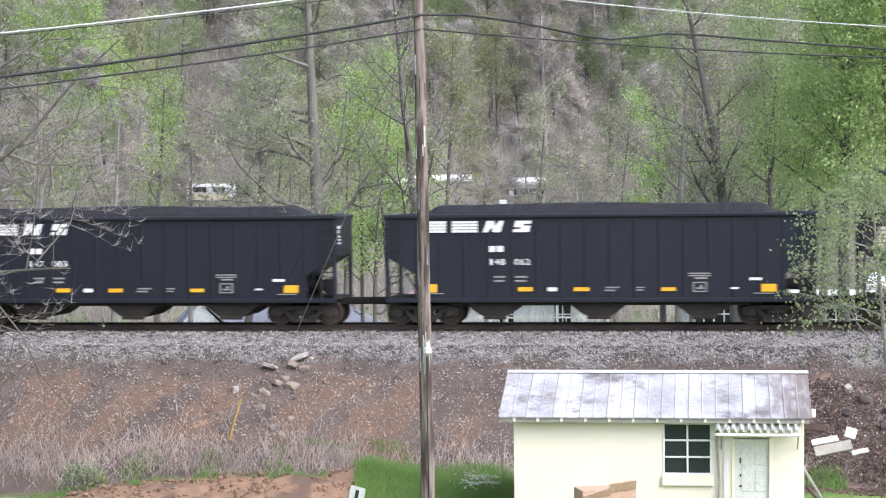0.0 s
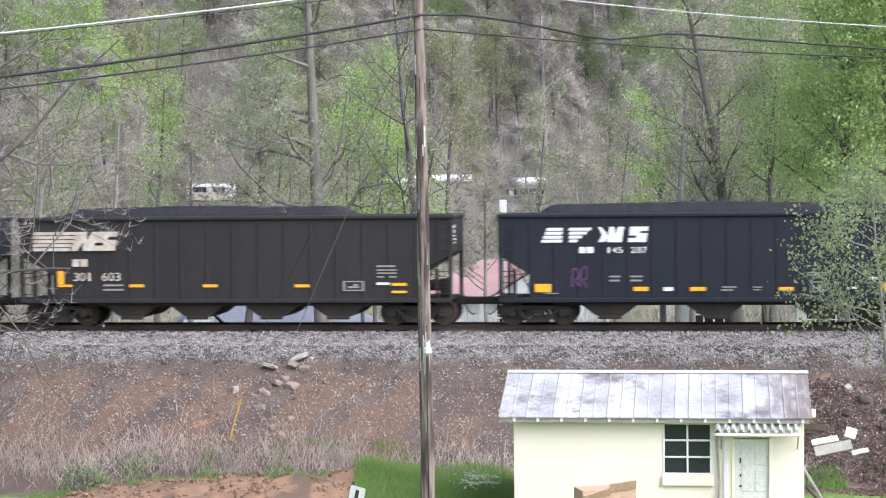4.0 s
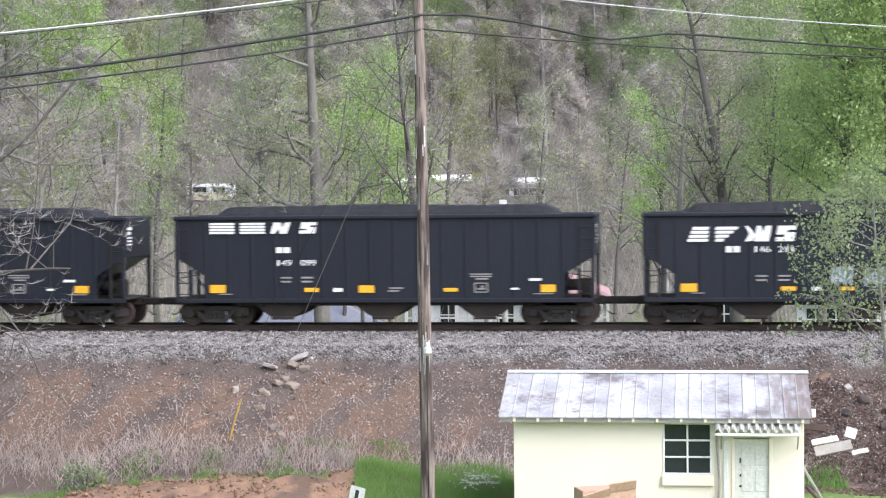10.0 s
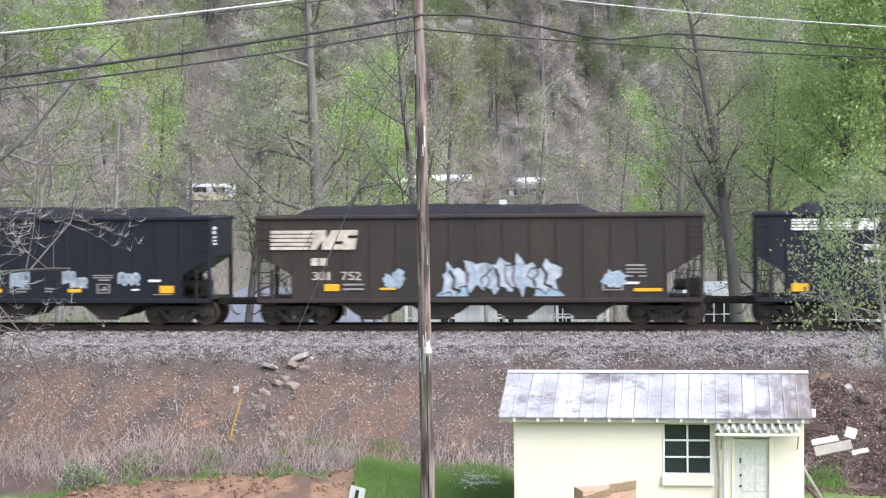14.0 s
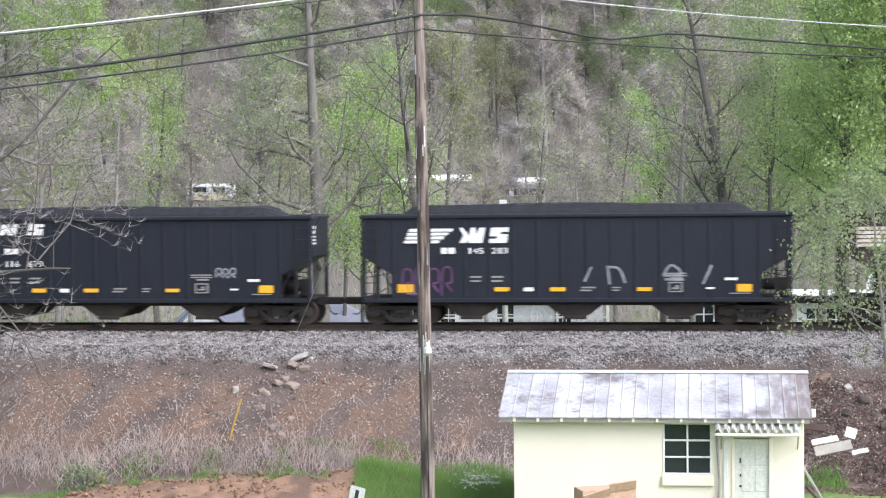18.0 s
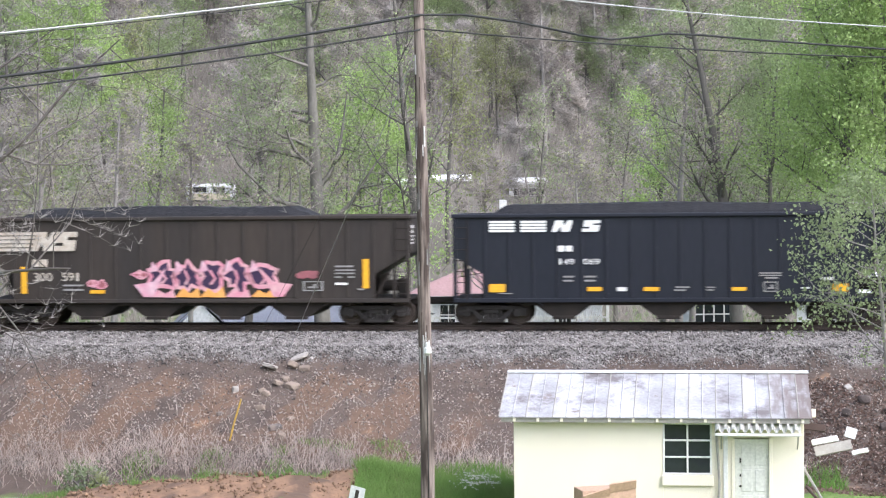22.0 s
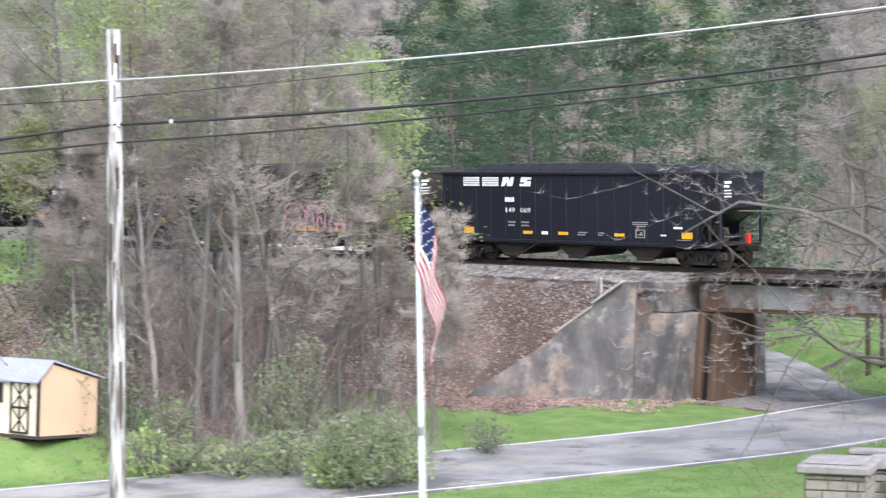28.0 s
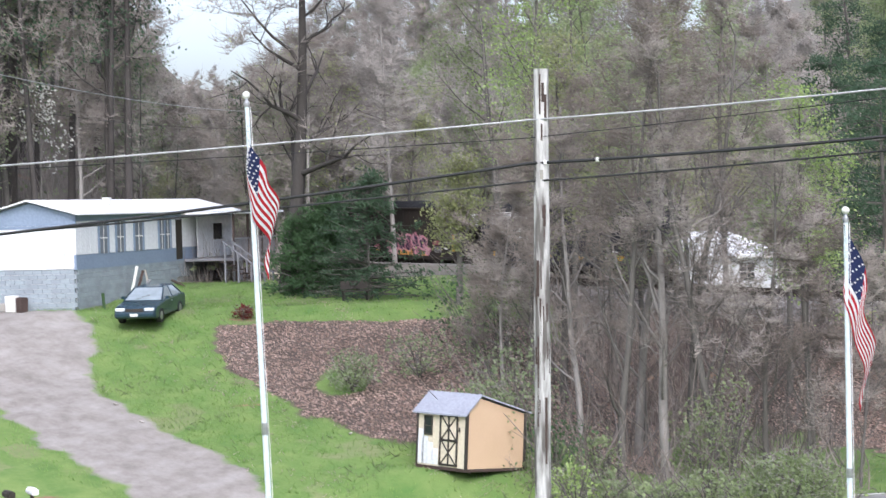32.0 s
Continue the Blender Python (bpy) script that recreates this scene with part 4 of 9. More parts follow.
def badge(x, z, wide=1.0):
    """A framed stencil of plain bars."""
    return [(x + a * wide, x + b * wide, z + c, z + d, "grey_mark") for a, b, c, d in BADGE]


BASIC = BASIC + badge(3.23, 1.18)
BROAD = [p for p in BASIC if p[:2] != (-0.83, -0.31)] + [(-0.83, -0.29, 1.19, 1.44, "yellow")]
LINES = [(5.15, 5.8, 2.08, 2.14, "grey_mark"), (5.15, 5.85, 1.95, 2.0, "grey_mark"), (5.15, 5.85, 1.84, 1.89, "grey_mark"), (5.15, 5.4, 1.71, 1.76, "grey_mark"), (5.6, 5.85, 1.71, 1.76, "grey_mark"), (5.15, 5.6, 1.46, 1.54, "white_mark"), (-4.72, -3.98, 1.44, 1.50, "grey_mark"), (-4.72, -3.98, 1.28, 1.34, "grey_mark")]
WIDE = dict(kind="black", logo="wide", logo_at=(-6.15, 3.27), bars=[(-3.76, -3.54, 2.59, 2.79), (-3.49, -3.27, 2.59, 2.79)], plates=BASIC)
HORSE = dict(kind="black", logo="horse", logo_at=(-5.93, 2.90), bars=[(-4.62, -4.41, 2.53, 2.74), (-4.36, -4.14, 2.53, 2.74)], plates=BASIC)
BROWN = dict(kind="brown", logo="brown", logo_at=(-7.33, 2.70), bars=[(-5.84, -5.60, 2.14, 2.40), (-5.54, -5.30, 2.14, 2.40)],
             plates=LINES + badge(4.0, 1.25, 1.5) + [(-6.27, -6.07, 1.18, 2.14, "yellow"), (-3.72, -3.19, 1.18, 1.30, "yellow"), (6.14, 6.35, 1.34, 2.36, "yellow"), (5.95, 6.2, 1.28, 1.33, "grey_mark")])
UMBER_PLATES = LINES + badge(3.95, 1.25, 1.55) + [(-6.40, -6.17, 1.51, 1.98, "yellow"), (-6.40, -5.87, 1.42, 1.50, "yellow"), (-3.76, -3.23, 1.40, 1.50, "yellow"), (-1.08, -0.56, 1.39, 1.49, "yellow"), (2.22, 2.75, 1.38, 1.48, "yellow"), (5.67, 6.20, 1.42, 1.52, "yellow"), (5.67, 6.20, 1.17, 1.25, "yellow")]
PLAIN_PLATES = LINES + badge(4.34, 1.25, 1.5) + [(-5.38, -4.85, 1.25, 1.49, "yellow"), (-3.41, -2.85, 1.28, 1.36, "yellow"), (2.2, 2.7, 1.30, 1.40, "yellow"), (5.43, 6.39, 1.21, 1.32, "yellow")]


M["spray_white"] = mat("pale_spray_paint", (0.50, 0.53, 0.57), 0.7, (0.22, 0.25, 0.29), 3, 14, 0.02, amount=0.9)
M["spray_blue"] = mat("pale_blue_spray", (0.22, 0.34, 0.43), 0.7, (0.33, 0.41, 0.47), 2.5, 12, 0.02, amount=0.9)
M["spray_grey"] = mat("grey_spray", (0.13, 0.14, 0.145), 0.7, (0.22, 0.23, 0.24), 2.5, 12, 0.02, amount=0.9)
M["spray_pink"] = mat("pink_spray", (0.58, 0.20, 0.28), 0.7, (0.62, 0.40, 0.40), 2.5, 12, 0.02, amount=0.9)
M["spray_dark"] = mat("dark_violet_spray", (0.035, 0.02, 0.05), 0.7, (0.07, 0.04, 0.09), 2.5, 12, 0.02)
M["spray_orange"] = mat("orange_spray", (0.75, 0.33, 0.07), 0.7, (0.72, 0.42, 0.16), 2.5, 12, 0.02)
M["spray_purple"] = mat("faint_purple_spray", (0.13, 0.055, 0.13), 0.7, (0.06, 0.03, 0.07), 3, 14, 0.02, amount=0.9)
M["spray_pale"] = mat("pale_pink_spray", (0.62, 0.42, 0.47), 0.7, (0.55, 0.24, 0.31), 2.5, 9, 0.02, amount=0.9)
M["spray_black"] = mat("black_spray", (0.02, 0.022, 0.028), 0.7, (0.05, 0.052, 0.06), 2.5, 12, 0.02)
M["spray_rose"] = mat("worn_rose_spray", (0.36, 0.12, 0.14), 0.7, (0.20, 0.085, 0.09), 2.5, 12, 0.02, amount=0.9)
M["spray_dust"] = mat("faded_grey_scrawl", (0.30, 0.31, 0.33), 0.7, (0.16, 0.17, 0.18), 3, 14, 0.02, amount=0.9)


def stroke(bm, pts, w, y=-1.562, thick=0.004):
    """A sprayed line of a given width, flat on the side sheet."""
    p = [Vector((a, 0, b)) for a, b in pts]
    rows = []
    for i, q in enumerate(p):
        d = (p[min(i + 1, len(p) - 1)] - p[max(i - 1, 0)]).normalized()
        n = Vector((-d.z, 0, d.x)) * w * 0.5
        rows.append([bm.verts.new(v) for v in (q + n + Vector((0, y, 0)), q - n + Vector((0, y, 0)), q - n + Vector((0, y + thick, 0)), q + n + Vector((0, y + thick, 0)))])
    for a, b in zip(rows, rows[1:]):
        for k in range(4):
            bm.faces.new((a[k], a[(k + 1) % 4], b[(k + 1) % 4], b[k]))
    bm.faces.new(rows[0])
    bm.faces.new(rows[-1][::-1])
    bmesh.ops.recalc_face_normals(bm, faces=bm.faces[:])


def blob(bm, cx, cz, w, h, seed, y=-1.558):
    r = random.Random(seed)
    n = 16
    out = []
    for k in range(n):
        a = 6.2832 * k / n
        q = 1 + 0.28 * math.sin(2 * a + r.uniform(0, 6)) + r.uniform(-0.16, 0.16)
        out.append((cx + math.cos(a) * w * 0.5 * q, max(0.98, cz + math.sin(a) * h * 0.5 * q)))
    prism(bm, out, y - 0.003, y)
    return out


def wildstyle(x0, x1, z0, z1, n, fill, edge, accent, seed, wings=True):
    """Sprayed abstract shapes, filled and edged."""
    def go(car):
        r = random.Random(seed)
        step = (x1 - x0) / n
        if wings:
            for a, b in ((x0 - 0.25, x0 + 0.9), (x1 - 0.8, x1 + 0.25)):
                bm = bmesh.new()
                prism(bm, [(a, z0), (b, z0), ((a + b) / 2 + 0.35 * (1 if a < x0 else -1), z0 + (z1 - z0) * 0.62)], -1.560, -1.557)
                part("graffiti_cloud", bm, M[accent], car)
        for k in range(n):
            cx, cz = x0 + (k + 0.5) * step, (z0 + z1) / 2 + r.uniform(-0.08, 0.12) * (z1 - z0)
            bm = bmesh.new()
            out = blob(bm, cx, cz, step * 1.25, (z1 - z0) * r.uniform(0.8, 1.0), seed * 10 + k, -1.560 - 0.0012 * k)
            part("graffiti_fill", bm, M[fill if k % 2 == 0 or fill != "spray_dark" else "spray_dark"], car)
            bm = bmesh.new()
            stroke(bm, out + out[:2], 0.055, -1.566 - 0.0012 * k)
            part("graffiti_outline", bm, M[edge], car)
            bm = bmesh.new()
            stroke(bm, [(cx - 0.2 * step, cz + 0.25 * (z1 - z0)), (cx + r.uniform(-0.1, 0.2) * step, cz + 0.05), (cx - 0.05 * step, cz - 0.22 * (z1 - z0)), (cx + 0.3 * step, cz - 0.3 * (z1 - z0))], 0.11, -1.570 - 0.0012 * k)
            part("graffiti_detail", bm, M[accent if k % 2 else edge], car)
    return go


def tags(spots, seed):
    """Small sprayed tags: thin pale clouds under loose white and blue loops."""
    def go(car):
        for k, (x0, x1, z0, z1) in enumerate(spots):
            bm = bmesh.new()
            blob(bm, (x0 + x1) / 2, (z0 + z1) / 2, (x1 - x0) * 0.75, (z1 - z0) * 0.6, seed + k)
            part("graffiti_cloud", bm, M["spray_grey"], car)
            scrawl(loops(x0, x1, z0, z1, 3, seed + 10 + k), 0.085, "spray_white", "graffiti_line")(car)
            scrawl(loops(x0 + 0.08, x1, z0 + 0.1, z1 - 0.05, 2, seed + 30 + k), 0.05, "spray_blue", "graffiti_line")(car)
    return go


def flames(x0, x1, z0, z1, seed):
    """Sprayed spiky shapes with dark hearts, pale pink horns and an orange hem."""
    def go(car):
        r = random.Random(seed)
        n = 5
        step, h = (x1 - x0 - 1.2) / n, z1 - z0
        a = x0 + 0.6
        for k in range(n):
            c = a + (k + 0.5) * step
            bm = bmesh.new()
            rim = blob(bm, c, z0 + 0.56 * h, step * 0.98, 0.70 * h, seed * 7 + k, -1.560 - 0.001 * k)
            part("graffiti_fill", bm, M["spray_dark"], car)
            bm = bmesh.new()
            stroke(bm, rim + rim[:2], 0.15, -1.572)
            part("graffiti_outline", bm, M["spray_pink"], car)
            bm = bmesh.new()
            top = z1 + r.uniform(-0.12, 0.05)
            prism(bm, [(c - 0.55 * step, z1 - 0.34 * h), (c - 0.42 * step, top), (c - 0.16 * step, z1 - 0.28 * h)], -1.580, -1.576)
            part("graffiti_horn", bm, M["spray_pale"], car)
            bm = bmesh.new()
            prism(bm, [(c - 0.5 * step, z0 + 0.02), (c - 0.2 * step, z0 + r.uniform(0.18, 0.3) * h), (c + 0.1 * step, z0 + 0.10 * h), (c + 0.4 * step, z0 + r.uniform(0.2, 0.32) * h), (c + 0.5 * step, z0)], -1.586, -1.582)
            part("graffiti_hem", bm, M["spray_orange"] if k in (1, 2, 4) else M["spray_pink"], car)
            bm = bmesh.new()
            stroke(bm, [(c - 0.12 * step, z0 + 0.72 * h), (c + r.uniform(-0.05, 0.15) * step, z0 + 0.5 * h), (c - 0.1 * step, z0 + 0.34 * h)], 0.09, -1.592)
            part("graffiti_detail", bm, M["spray_pink"], car)
        for sgn, q in ((-1, x0), (1, x1)):
            bm = bmesh.new()
            prism(bm, [(q, z0 + 0.34 * h), (q - sgn * 0.35, z0 + 0.02), (q - sgn * 0.7, z0 + 0.02), (q - sgn * 1.2, z1 - 0.2 * h), (q - sgn * 0.7, z0 + 0.42 * h)], -1.598, -1.594)
            part("graffiti_horn", bm, M["spray_pale"] if sgn < 0 else M["spray_pink"], car)
    return go


def scrawl(lines, w, paint, name="scrawl"):
    def go(car):
        for pts in lines:
            bm = bmesh.new()
            fine = []
            for k in range(len(pts) - 1):
                a, b, c, d = pts[max(k - 1, 0)], pts[k], pts[k + 1], pts[min(k + 2, len(pts) - 1)]
                for q in (0, 0.25, 0.5, 0.75):
                    fine.append(tuple(0.5 * (2 * b[i] + (c[i] - a[i]) * q + (2 * a[i] - 5 * b[i] + 4 * c[i] - d[i]) * q * q + (3 * b[i] - a[i] - 3 * c[i] + d[i]) * q ** 3) for i in (0, 1)))
            stroke(bm, fine + [pts[-1]], w)
            part(name, bm, M[paint], car)
    return go


def loops(x0, x1, z0, z1, n, seed):
    """Unreadable looping lines."""
    r = random.Random(seed)
    out, step = [], (x1 - x0) / n
    for k in range(n):
        x = x0 + k * step
        h = z1 - z0
        out.append([(x, z0 + r.uniform(0, 0.2) * h), (x + 0.1 * step, z1 - r.uniform(0, 0.2) * h), (x + 0.7 * step, z1 - r.uniform(0, 0.15) * h), (x + 0.75 * step, z0 + 0.5 * h), (x + 0.35 * step, z0 + 0.45 * h), (x + 0.8 * step, z0 + r.uniform(0, 0.2) * h)])
    return out


def end_marker(car):
    part("end_marker", boxed(7.86, 8.03, -0.45, -0.25, 1.0, 1.42, 0.03), M["red"], car, "red flashing end-of-train marker")
    part("marker_hose", tubed([(7.96, -0.3, 1.0), (8.03, -0.25, 0.6), (7.91, -0.1, 0.35)], 0.02, 6), M["under"], car)


PAINT = {
    "145 287": [scrawl(loops(-4.88, -4.3, 1.27, 2.05, 2, 5), 0.06, "spray_purple")],
    "146 211": [tags([(-1.05, -0.35, 1.35, 2.0), (0.05, 0.75, 1.32, 1.95), (2.0, 2.45, 1.5, 1.98), (2.3, 2.9, 1.36, 1.72), (4.05, 4.85, 1.44, 1.9)], 60)],
    "301 752": [wildstyle(-1.2, 2.8, 1.05, 2.4, 5, "spray_white", "spray_black", "spray_blue", 31), wildstyle(-3.25, -2.6, 1.35, 1.9, 2, "spray_white", "spray_blue", "spray_white", 32, False), wildstyle(4.4, 5.1, 1.4, 1.9, 2, "spray_blue", "spray_white", "spray_blue", 33, False)],
    "116 679": [scrawl(loops(4.0, 4.75, 1.7, 2.05, 3, 9), 0.05, "spray_dust")],
    "145 283": [scrawl(loops(-6.0, -4.15, 1.05, 2.05, 4, 12), 0.07, "spray_purple"), scrawl([[(0.35, 1.55), (0.6, 2.05)], [(1.15, 2.1), (1.22, 1.45)], [(1.2, 2.05), (1.55, 1.98), (1.75, 1.5)], [(3.05, 1.75), (3.7, 1.75)], [(3.05, 1.75), (3.3, 2.1), (3.6, 1.95), (3.65, 1.75)], [(3.1, 1.62), (3.75, 1.6)], [(4.4, 1.45), (4.7, 2.1)]], 0.08, "spray_dust")],
    "300 591": [flames(-2.1, 3.65, 1.03, 2.37, 41), wildstyle(-3.75, -3.15, 1.38, 1.66, 2, "spray_rose", "spray_pink", "spray_rose", 42, False), wildstyle(-2.1, -1.7, 1.70, 2.0, 1, "spray_rose", "spray_pink", "spray_rose", 44, False), wildstyle(3.85, 4.5, 1.72, 1.95, 2, "spray_rose", "spray_rose", "spray_rose", 43, False)],
    "149 069": [end_marker]}


def spec(base, number, x0, label, **more):
    a, b = number.split()
    d = dict(base)
    if base is WIDE:
        d["digits"] = [(a, -3.78, 2.14), (b, -2.90, 2.14)]
    elif base is HORSE:
        d["digits"] = [(a, -3.70, 2.53), (b, -2.86, 2.53)]
    else:
        d["digits"] = [(a, -5.82, 1.63), (b, -4.78, 1.63)]
    d.update(x0=x0, label=label, **more)
    return d


TRAIN = [(WIDE, "147 083", -10.98, "black coal hopper car heaped with coal, white stencils"),
         (WIDE, "148 062", 5.58, "black coal hopper car with a striped emblem, heaped with coal"),
         (BROWN, "301 603", 22.3, "grimy dark brown coal hopper car with a large white emblem"),
         (HORSE, "145 287", 39.14, "black coal hopper car with a faint pink scrawl"),
         (HORSE, "145 703", 55.7, "clean black coal hopper car with yellow reflector plates"),
         (WIDE, "149 099", 72.33, "black coal hopper car with orange-yellow reflector plates"),
         (HORSE, "146 211", 88.83, "black coal hopper car with small pale blue sprayed tags"),
         (BROWN, "301 752", 105.67, "grimy brown coal hopper car with large pale blue graffiti"),
         (WIDE, "116 679", 122.6, "black coal hopper car heaped with coal, dusty sides"),
         (HORSE, "145 283", 139.23, "black coal hopper car with a thin white sprayed scrawl"),
         (BROWN, "300 591", 156.07, "grimy brown coal hopper car with pink and orange graffiti"),
         (WIDE, "149 069", 172.8, "last black coal hopper car with a red end marker")]
MORE = {"301 603": dict(kind="umber", plates=UMBER_PLATES), "301 752": dict(plates=PLAIN_PLATES), "145 703": dict(plates=BROAD), "149 099": dict(plates=BROAD)}
for base, number, x0, label in TRAIN:
    wagon(spec(base, number, x0, label, paint=PAINT.get(number, ()), **MORE.get(number, {})))


def run(t):
    return SPEED * t + 0.5 * GAIN * t * t


def motions():
    """The train runs west and gathers a little pace; its wheels turn with it."""
    r = 0.457
    for car, wheels, s0, reach in CARS:
        rows = []
        for k in range(65):
            t = k * 0.5
            s = s0 - run(t)
            ax, ay, _ = track_at(s - reach)
            bx, by, _ = track_at(s + reach)
            az, bz = float(rail_z(ax)), float(rail_z(bx))
            turn = math.degrees(math.atan2(by - ay, bx - ax))
            rise = math.degrees(math.atan2(bz - az, math.hypot(bx - ax, by - ay)))
            rows.append((t, pose((ax + bx) / 2, (ay + by) / 2, (az + bz) / 2, 0, -rise, turn)))
        walk(car, rows)
        for w, a in wheels:
            walk(w, [(k / 15, Matrix.Translation((a, 0, r)) @ Matrix.Rotation(-run(k / 15) / r, 4, "Y")) for k in range(481)])
    for flag, home, seed in FLAGS:
        rows = []
        for k in range(65):
            t = k * 0.5
            a = 5 * math.sin(0.9 * t + seed) + 3 * math.sin(2.1 * t + 2 * seed)
            rows.append((t, home @ Matrix.Rotation(radians(a), 4, "Z")))
        walk(flag, rows)


# ---------------------------------------------------------------- things near the line
M["cream"] = mat("cream_painted_block", (0.79, 0.725, 0.585), 0.85, (0.69, 0.62, 0.49), 0.6, 45, 0.02, amount=0.5)
M["roof_metal"] = mat("stained_galvanised_roof", (0.50, 0.495, 0.505), 0.55, (0.36, 0.35, 0.35), 0.9, 11, 0.2, metal=0.15, streak=0.4, amount=0.9, contrast=0.3, island=0.22)
patches(M["roof_metal"], (0.17, 0.15, 0.145), 0.5, 0.52, 0.62, 7.0, 0.8)
patches(M["roof_metal"], (0.22, 0.17, 0.14), 1.6, 0.62, 0.70, 3.0)


def end_rust(m, colour, x0, x1):
    """Rust and grime that gather towards one end of a roof, broken up by noise."""
    n, l = m.node_tree.nodes, m.node_tree.links
    b = n["Principled BSDF"]
    cur = b.inputs["Base Color"].links[0].from_socket
    co, sep = n.new("ShaderNodeTexCoord"), n.new("ShaderNodeSeparateXYZ")
    l.new(co.outputs["Object"], sep.inputs[0])
    mp, nz = n.new("ShaderNodeMapping"), n.new("ShaderNodeTexNoise")
    mp.inputs["Scale"].default_value = (2.2, 0.5, 0.5)
    nz.inputs["Scale"].default_value, nz.inputs["Detail"].default_value = 2.0, 7
    l.new(co.outputs["Object"], mp.inputs["Vector"])
    l.new(mp.outputs["Vector"], nz.inputs["Vector"])
    grow, mul, mr, mx = n.new("ShaderNodeMapRange"), n.new("ShaderNodeMath"), n.new("ShaderNodeMapRange"), n.new("ShaderNodeMix")
    grow.inputs["From Min"].default_value, grow.inputs["From Max"].default_value = x0, x1
    l.new(sep.outputs["X"], grow.inputs["Value"])
    mul.operation = "MULTIPLY"
    l.new(grow.outputs["Result"], mul.inputs[0])
    l.new(nz.outputs["Fac"], mul.inputs[1])
    mr.inputs["From Min"].default_value, mr.inputs["From Max"].default_value = 0.22, 0.42
    l.new(mul.outputs[0], mr.inputs["Value"])
    mx.data_type = "RGBA"
    mx.inputs["B"].default_value = (*colour, 1)
    l.new(mr.outputs["Result"], mx.inputs["Factor"])
    l.new(cur, mx.inputs["A"])
    l.new(mx.outputs["Result"], b.inputs["Base Color"])


end_rust(M["roof_metal"], (0.20, 0.165, 0.15), 5.2, 8.2)
M["white_trim"] = mat("white_painted_trim", (0.74, 0.73, 0.70), 0.6, (0.58, 0.56, 0.52), 2, 16, 0.1)
M["grey_trim"] = mat("weathered_trim", (0.36, 0.34, 0.30), 0.8, (0.2, 0.18, 0.16), 2, 16, 0.2)
M["glass"] = mat("dark_window_glass", (0.02, 0.024, 0.03), 0.06, (0.03, 0.03, 0.03), 1, 4, 0.02, spec=0.5)
M["door_pale"] = mat("pale_green_white_door", (0.66, 0.645, 0.585), 0.6, (0.56, 0.56, 0.5), 2, 14, 0.1)
M["stone"] = mat("pier_stone", (0.27, 0.245, 0.20), 0.9, (0.13, 0.115, 0.10), 1.6, 10, 0.5, island=0.3)
M["cap_stone"] = mat("pale_cap_stone", (0.29, 0.265, 0.25), 0.9, (0.10, 0.088, 0.085), 1.6, 10, 0.4)
M["tan"] = mat("tan_painted_panel", (0.58, 0.41, 0.265), 0.8, (0.50, 0.35, 0.22), 0.7, 50, 0.03)
M["cream_board"] = mat("cream_boards", (0.68, 0.60, 0.45), 0.8, (0.58, 0.51, 0.38), 1.5, 12, 0.15)
M["dark_trim"] = mat("dark_brown_trim", (0.035, 0.03, 0.025), 0.7, (0.06, 0.05, 0.04), 2, 14, 0.1)
M["shed_roof"] = mat("grey_shed_roof", (0.34, 0.35, 0.40), 0.6, (0.24, 0.25, 0.29), 1.2, 12, 0.1)
M["white_siding"] = mat("white_vinyl_siding", (0.76, 0.76, 0.77), 0.55, (0.64, 0.64, 0.66), 0.5, 8, 0.1)
M["blue_siding"] = mat("blue_grey_siding", (0.235, 0.29, 0.38), 0.6, (0.19, 0.235, 0.31), 0.6, 9, 0.1)
M["block"] = mat("grey_blue_block_skirting", (0.33, 0.37, 0.40), 0.9, (0.23, 0.25, 0.26), 1.5, 12, 0.4, island=0.18)
M["white_roof"] = mat("white_metal_roof", (0.80, 0.80, 0.80), 0.5, (0.70, 0.70, 0.71), 0.5, 8, 0.1)
M["deck_wood"] = mat("grey_deck_timber", (0.22, 0.22, 0.24), 0.85, (0.12, 0.11, 0.11), 1.5, 18, 0.3, streak=0.3)
M["dark_wood"] = mat("dark_stained_timber", (0.075, 0.05, 0.042), 0.85, (0.04, 0.03, 0.026), 1.5, 16, 0.3)
M["car_paint"] = mat("dark_green_car_paint", (0.017, 0.038, 0.055), 0.12, (0.02, 0.044, 0.06), 0.8, 5, 0.0, spec=0.6)
M["tyre"] = mat("tyre_rubber", (0.016, 0.016, 0.016), 0.85, (0.03, 0.028, 0.026), 3, 18, 0.2)
M["chrome"] = mat("dull_alloy", (0.45, 0.45, 0.46), 0.35, (0.35, 0.35, 0.36), 3, 18, 0.05, metal=0.8)
M["lamp_glass"] = mat("headlight_glass", (0.72, 0.74, 0.74), 0.15, (0.6, 0.62, 0.62), 3, 18, 0.0, spec=0.6)
M["flag_red"] = mat("flag_red_cloth", (0.50, 0.028, 0.04), 0.85, (0.40, 0.02, 0.03), 2, 20, 0.1)
M["flag_white"] = mat("flag_white_cloth", (0.80, 0.78, 0.78), 0.85, (0.68, 0.67, 0.68), 2, 20, 0.1)
M["flag_blue"] = mat("flag_blue_cloth", (0.028, 0.04, 0.115), 0.85, (0.02, 0.03, 0.09), 2, 20, 0.1)
M["flag_pole"] = mat("white_painted_steel_pole", (0.62, 0.68, 0.70), 0.45, (0.52, 0.57, 0.60), 1.5, 12, 0.05)
M["cardboard"] = mat("cardboard", (0.48, 0.32, 0.22), 0.9, (0.38, 0.25, 0.17), 2, 14, 0.1)
M["rock"] = mat("pale_rock", (0.25, 0.20, 0.16), 0.95, (0.12, 0.09, 0.07), 1.8, 9, 0.6, island=0.4)
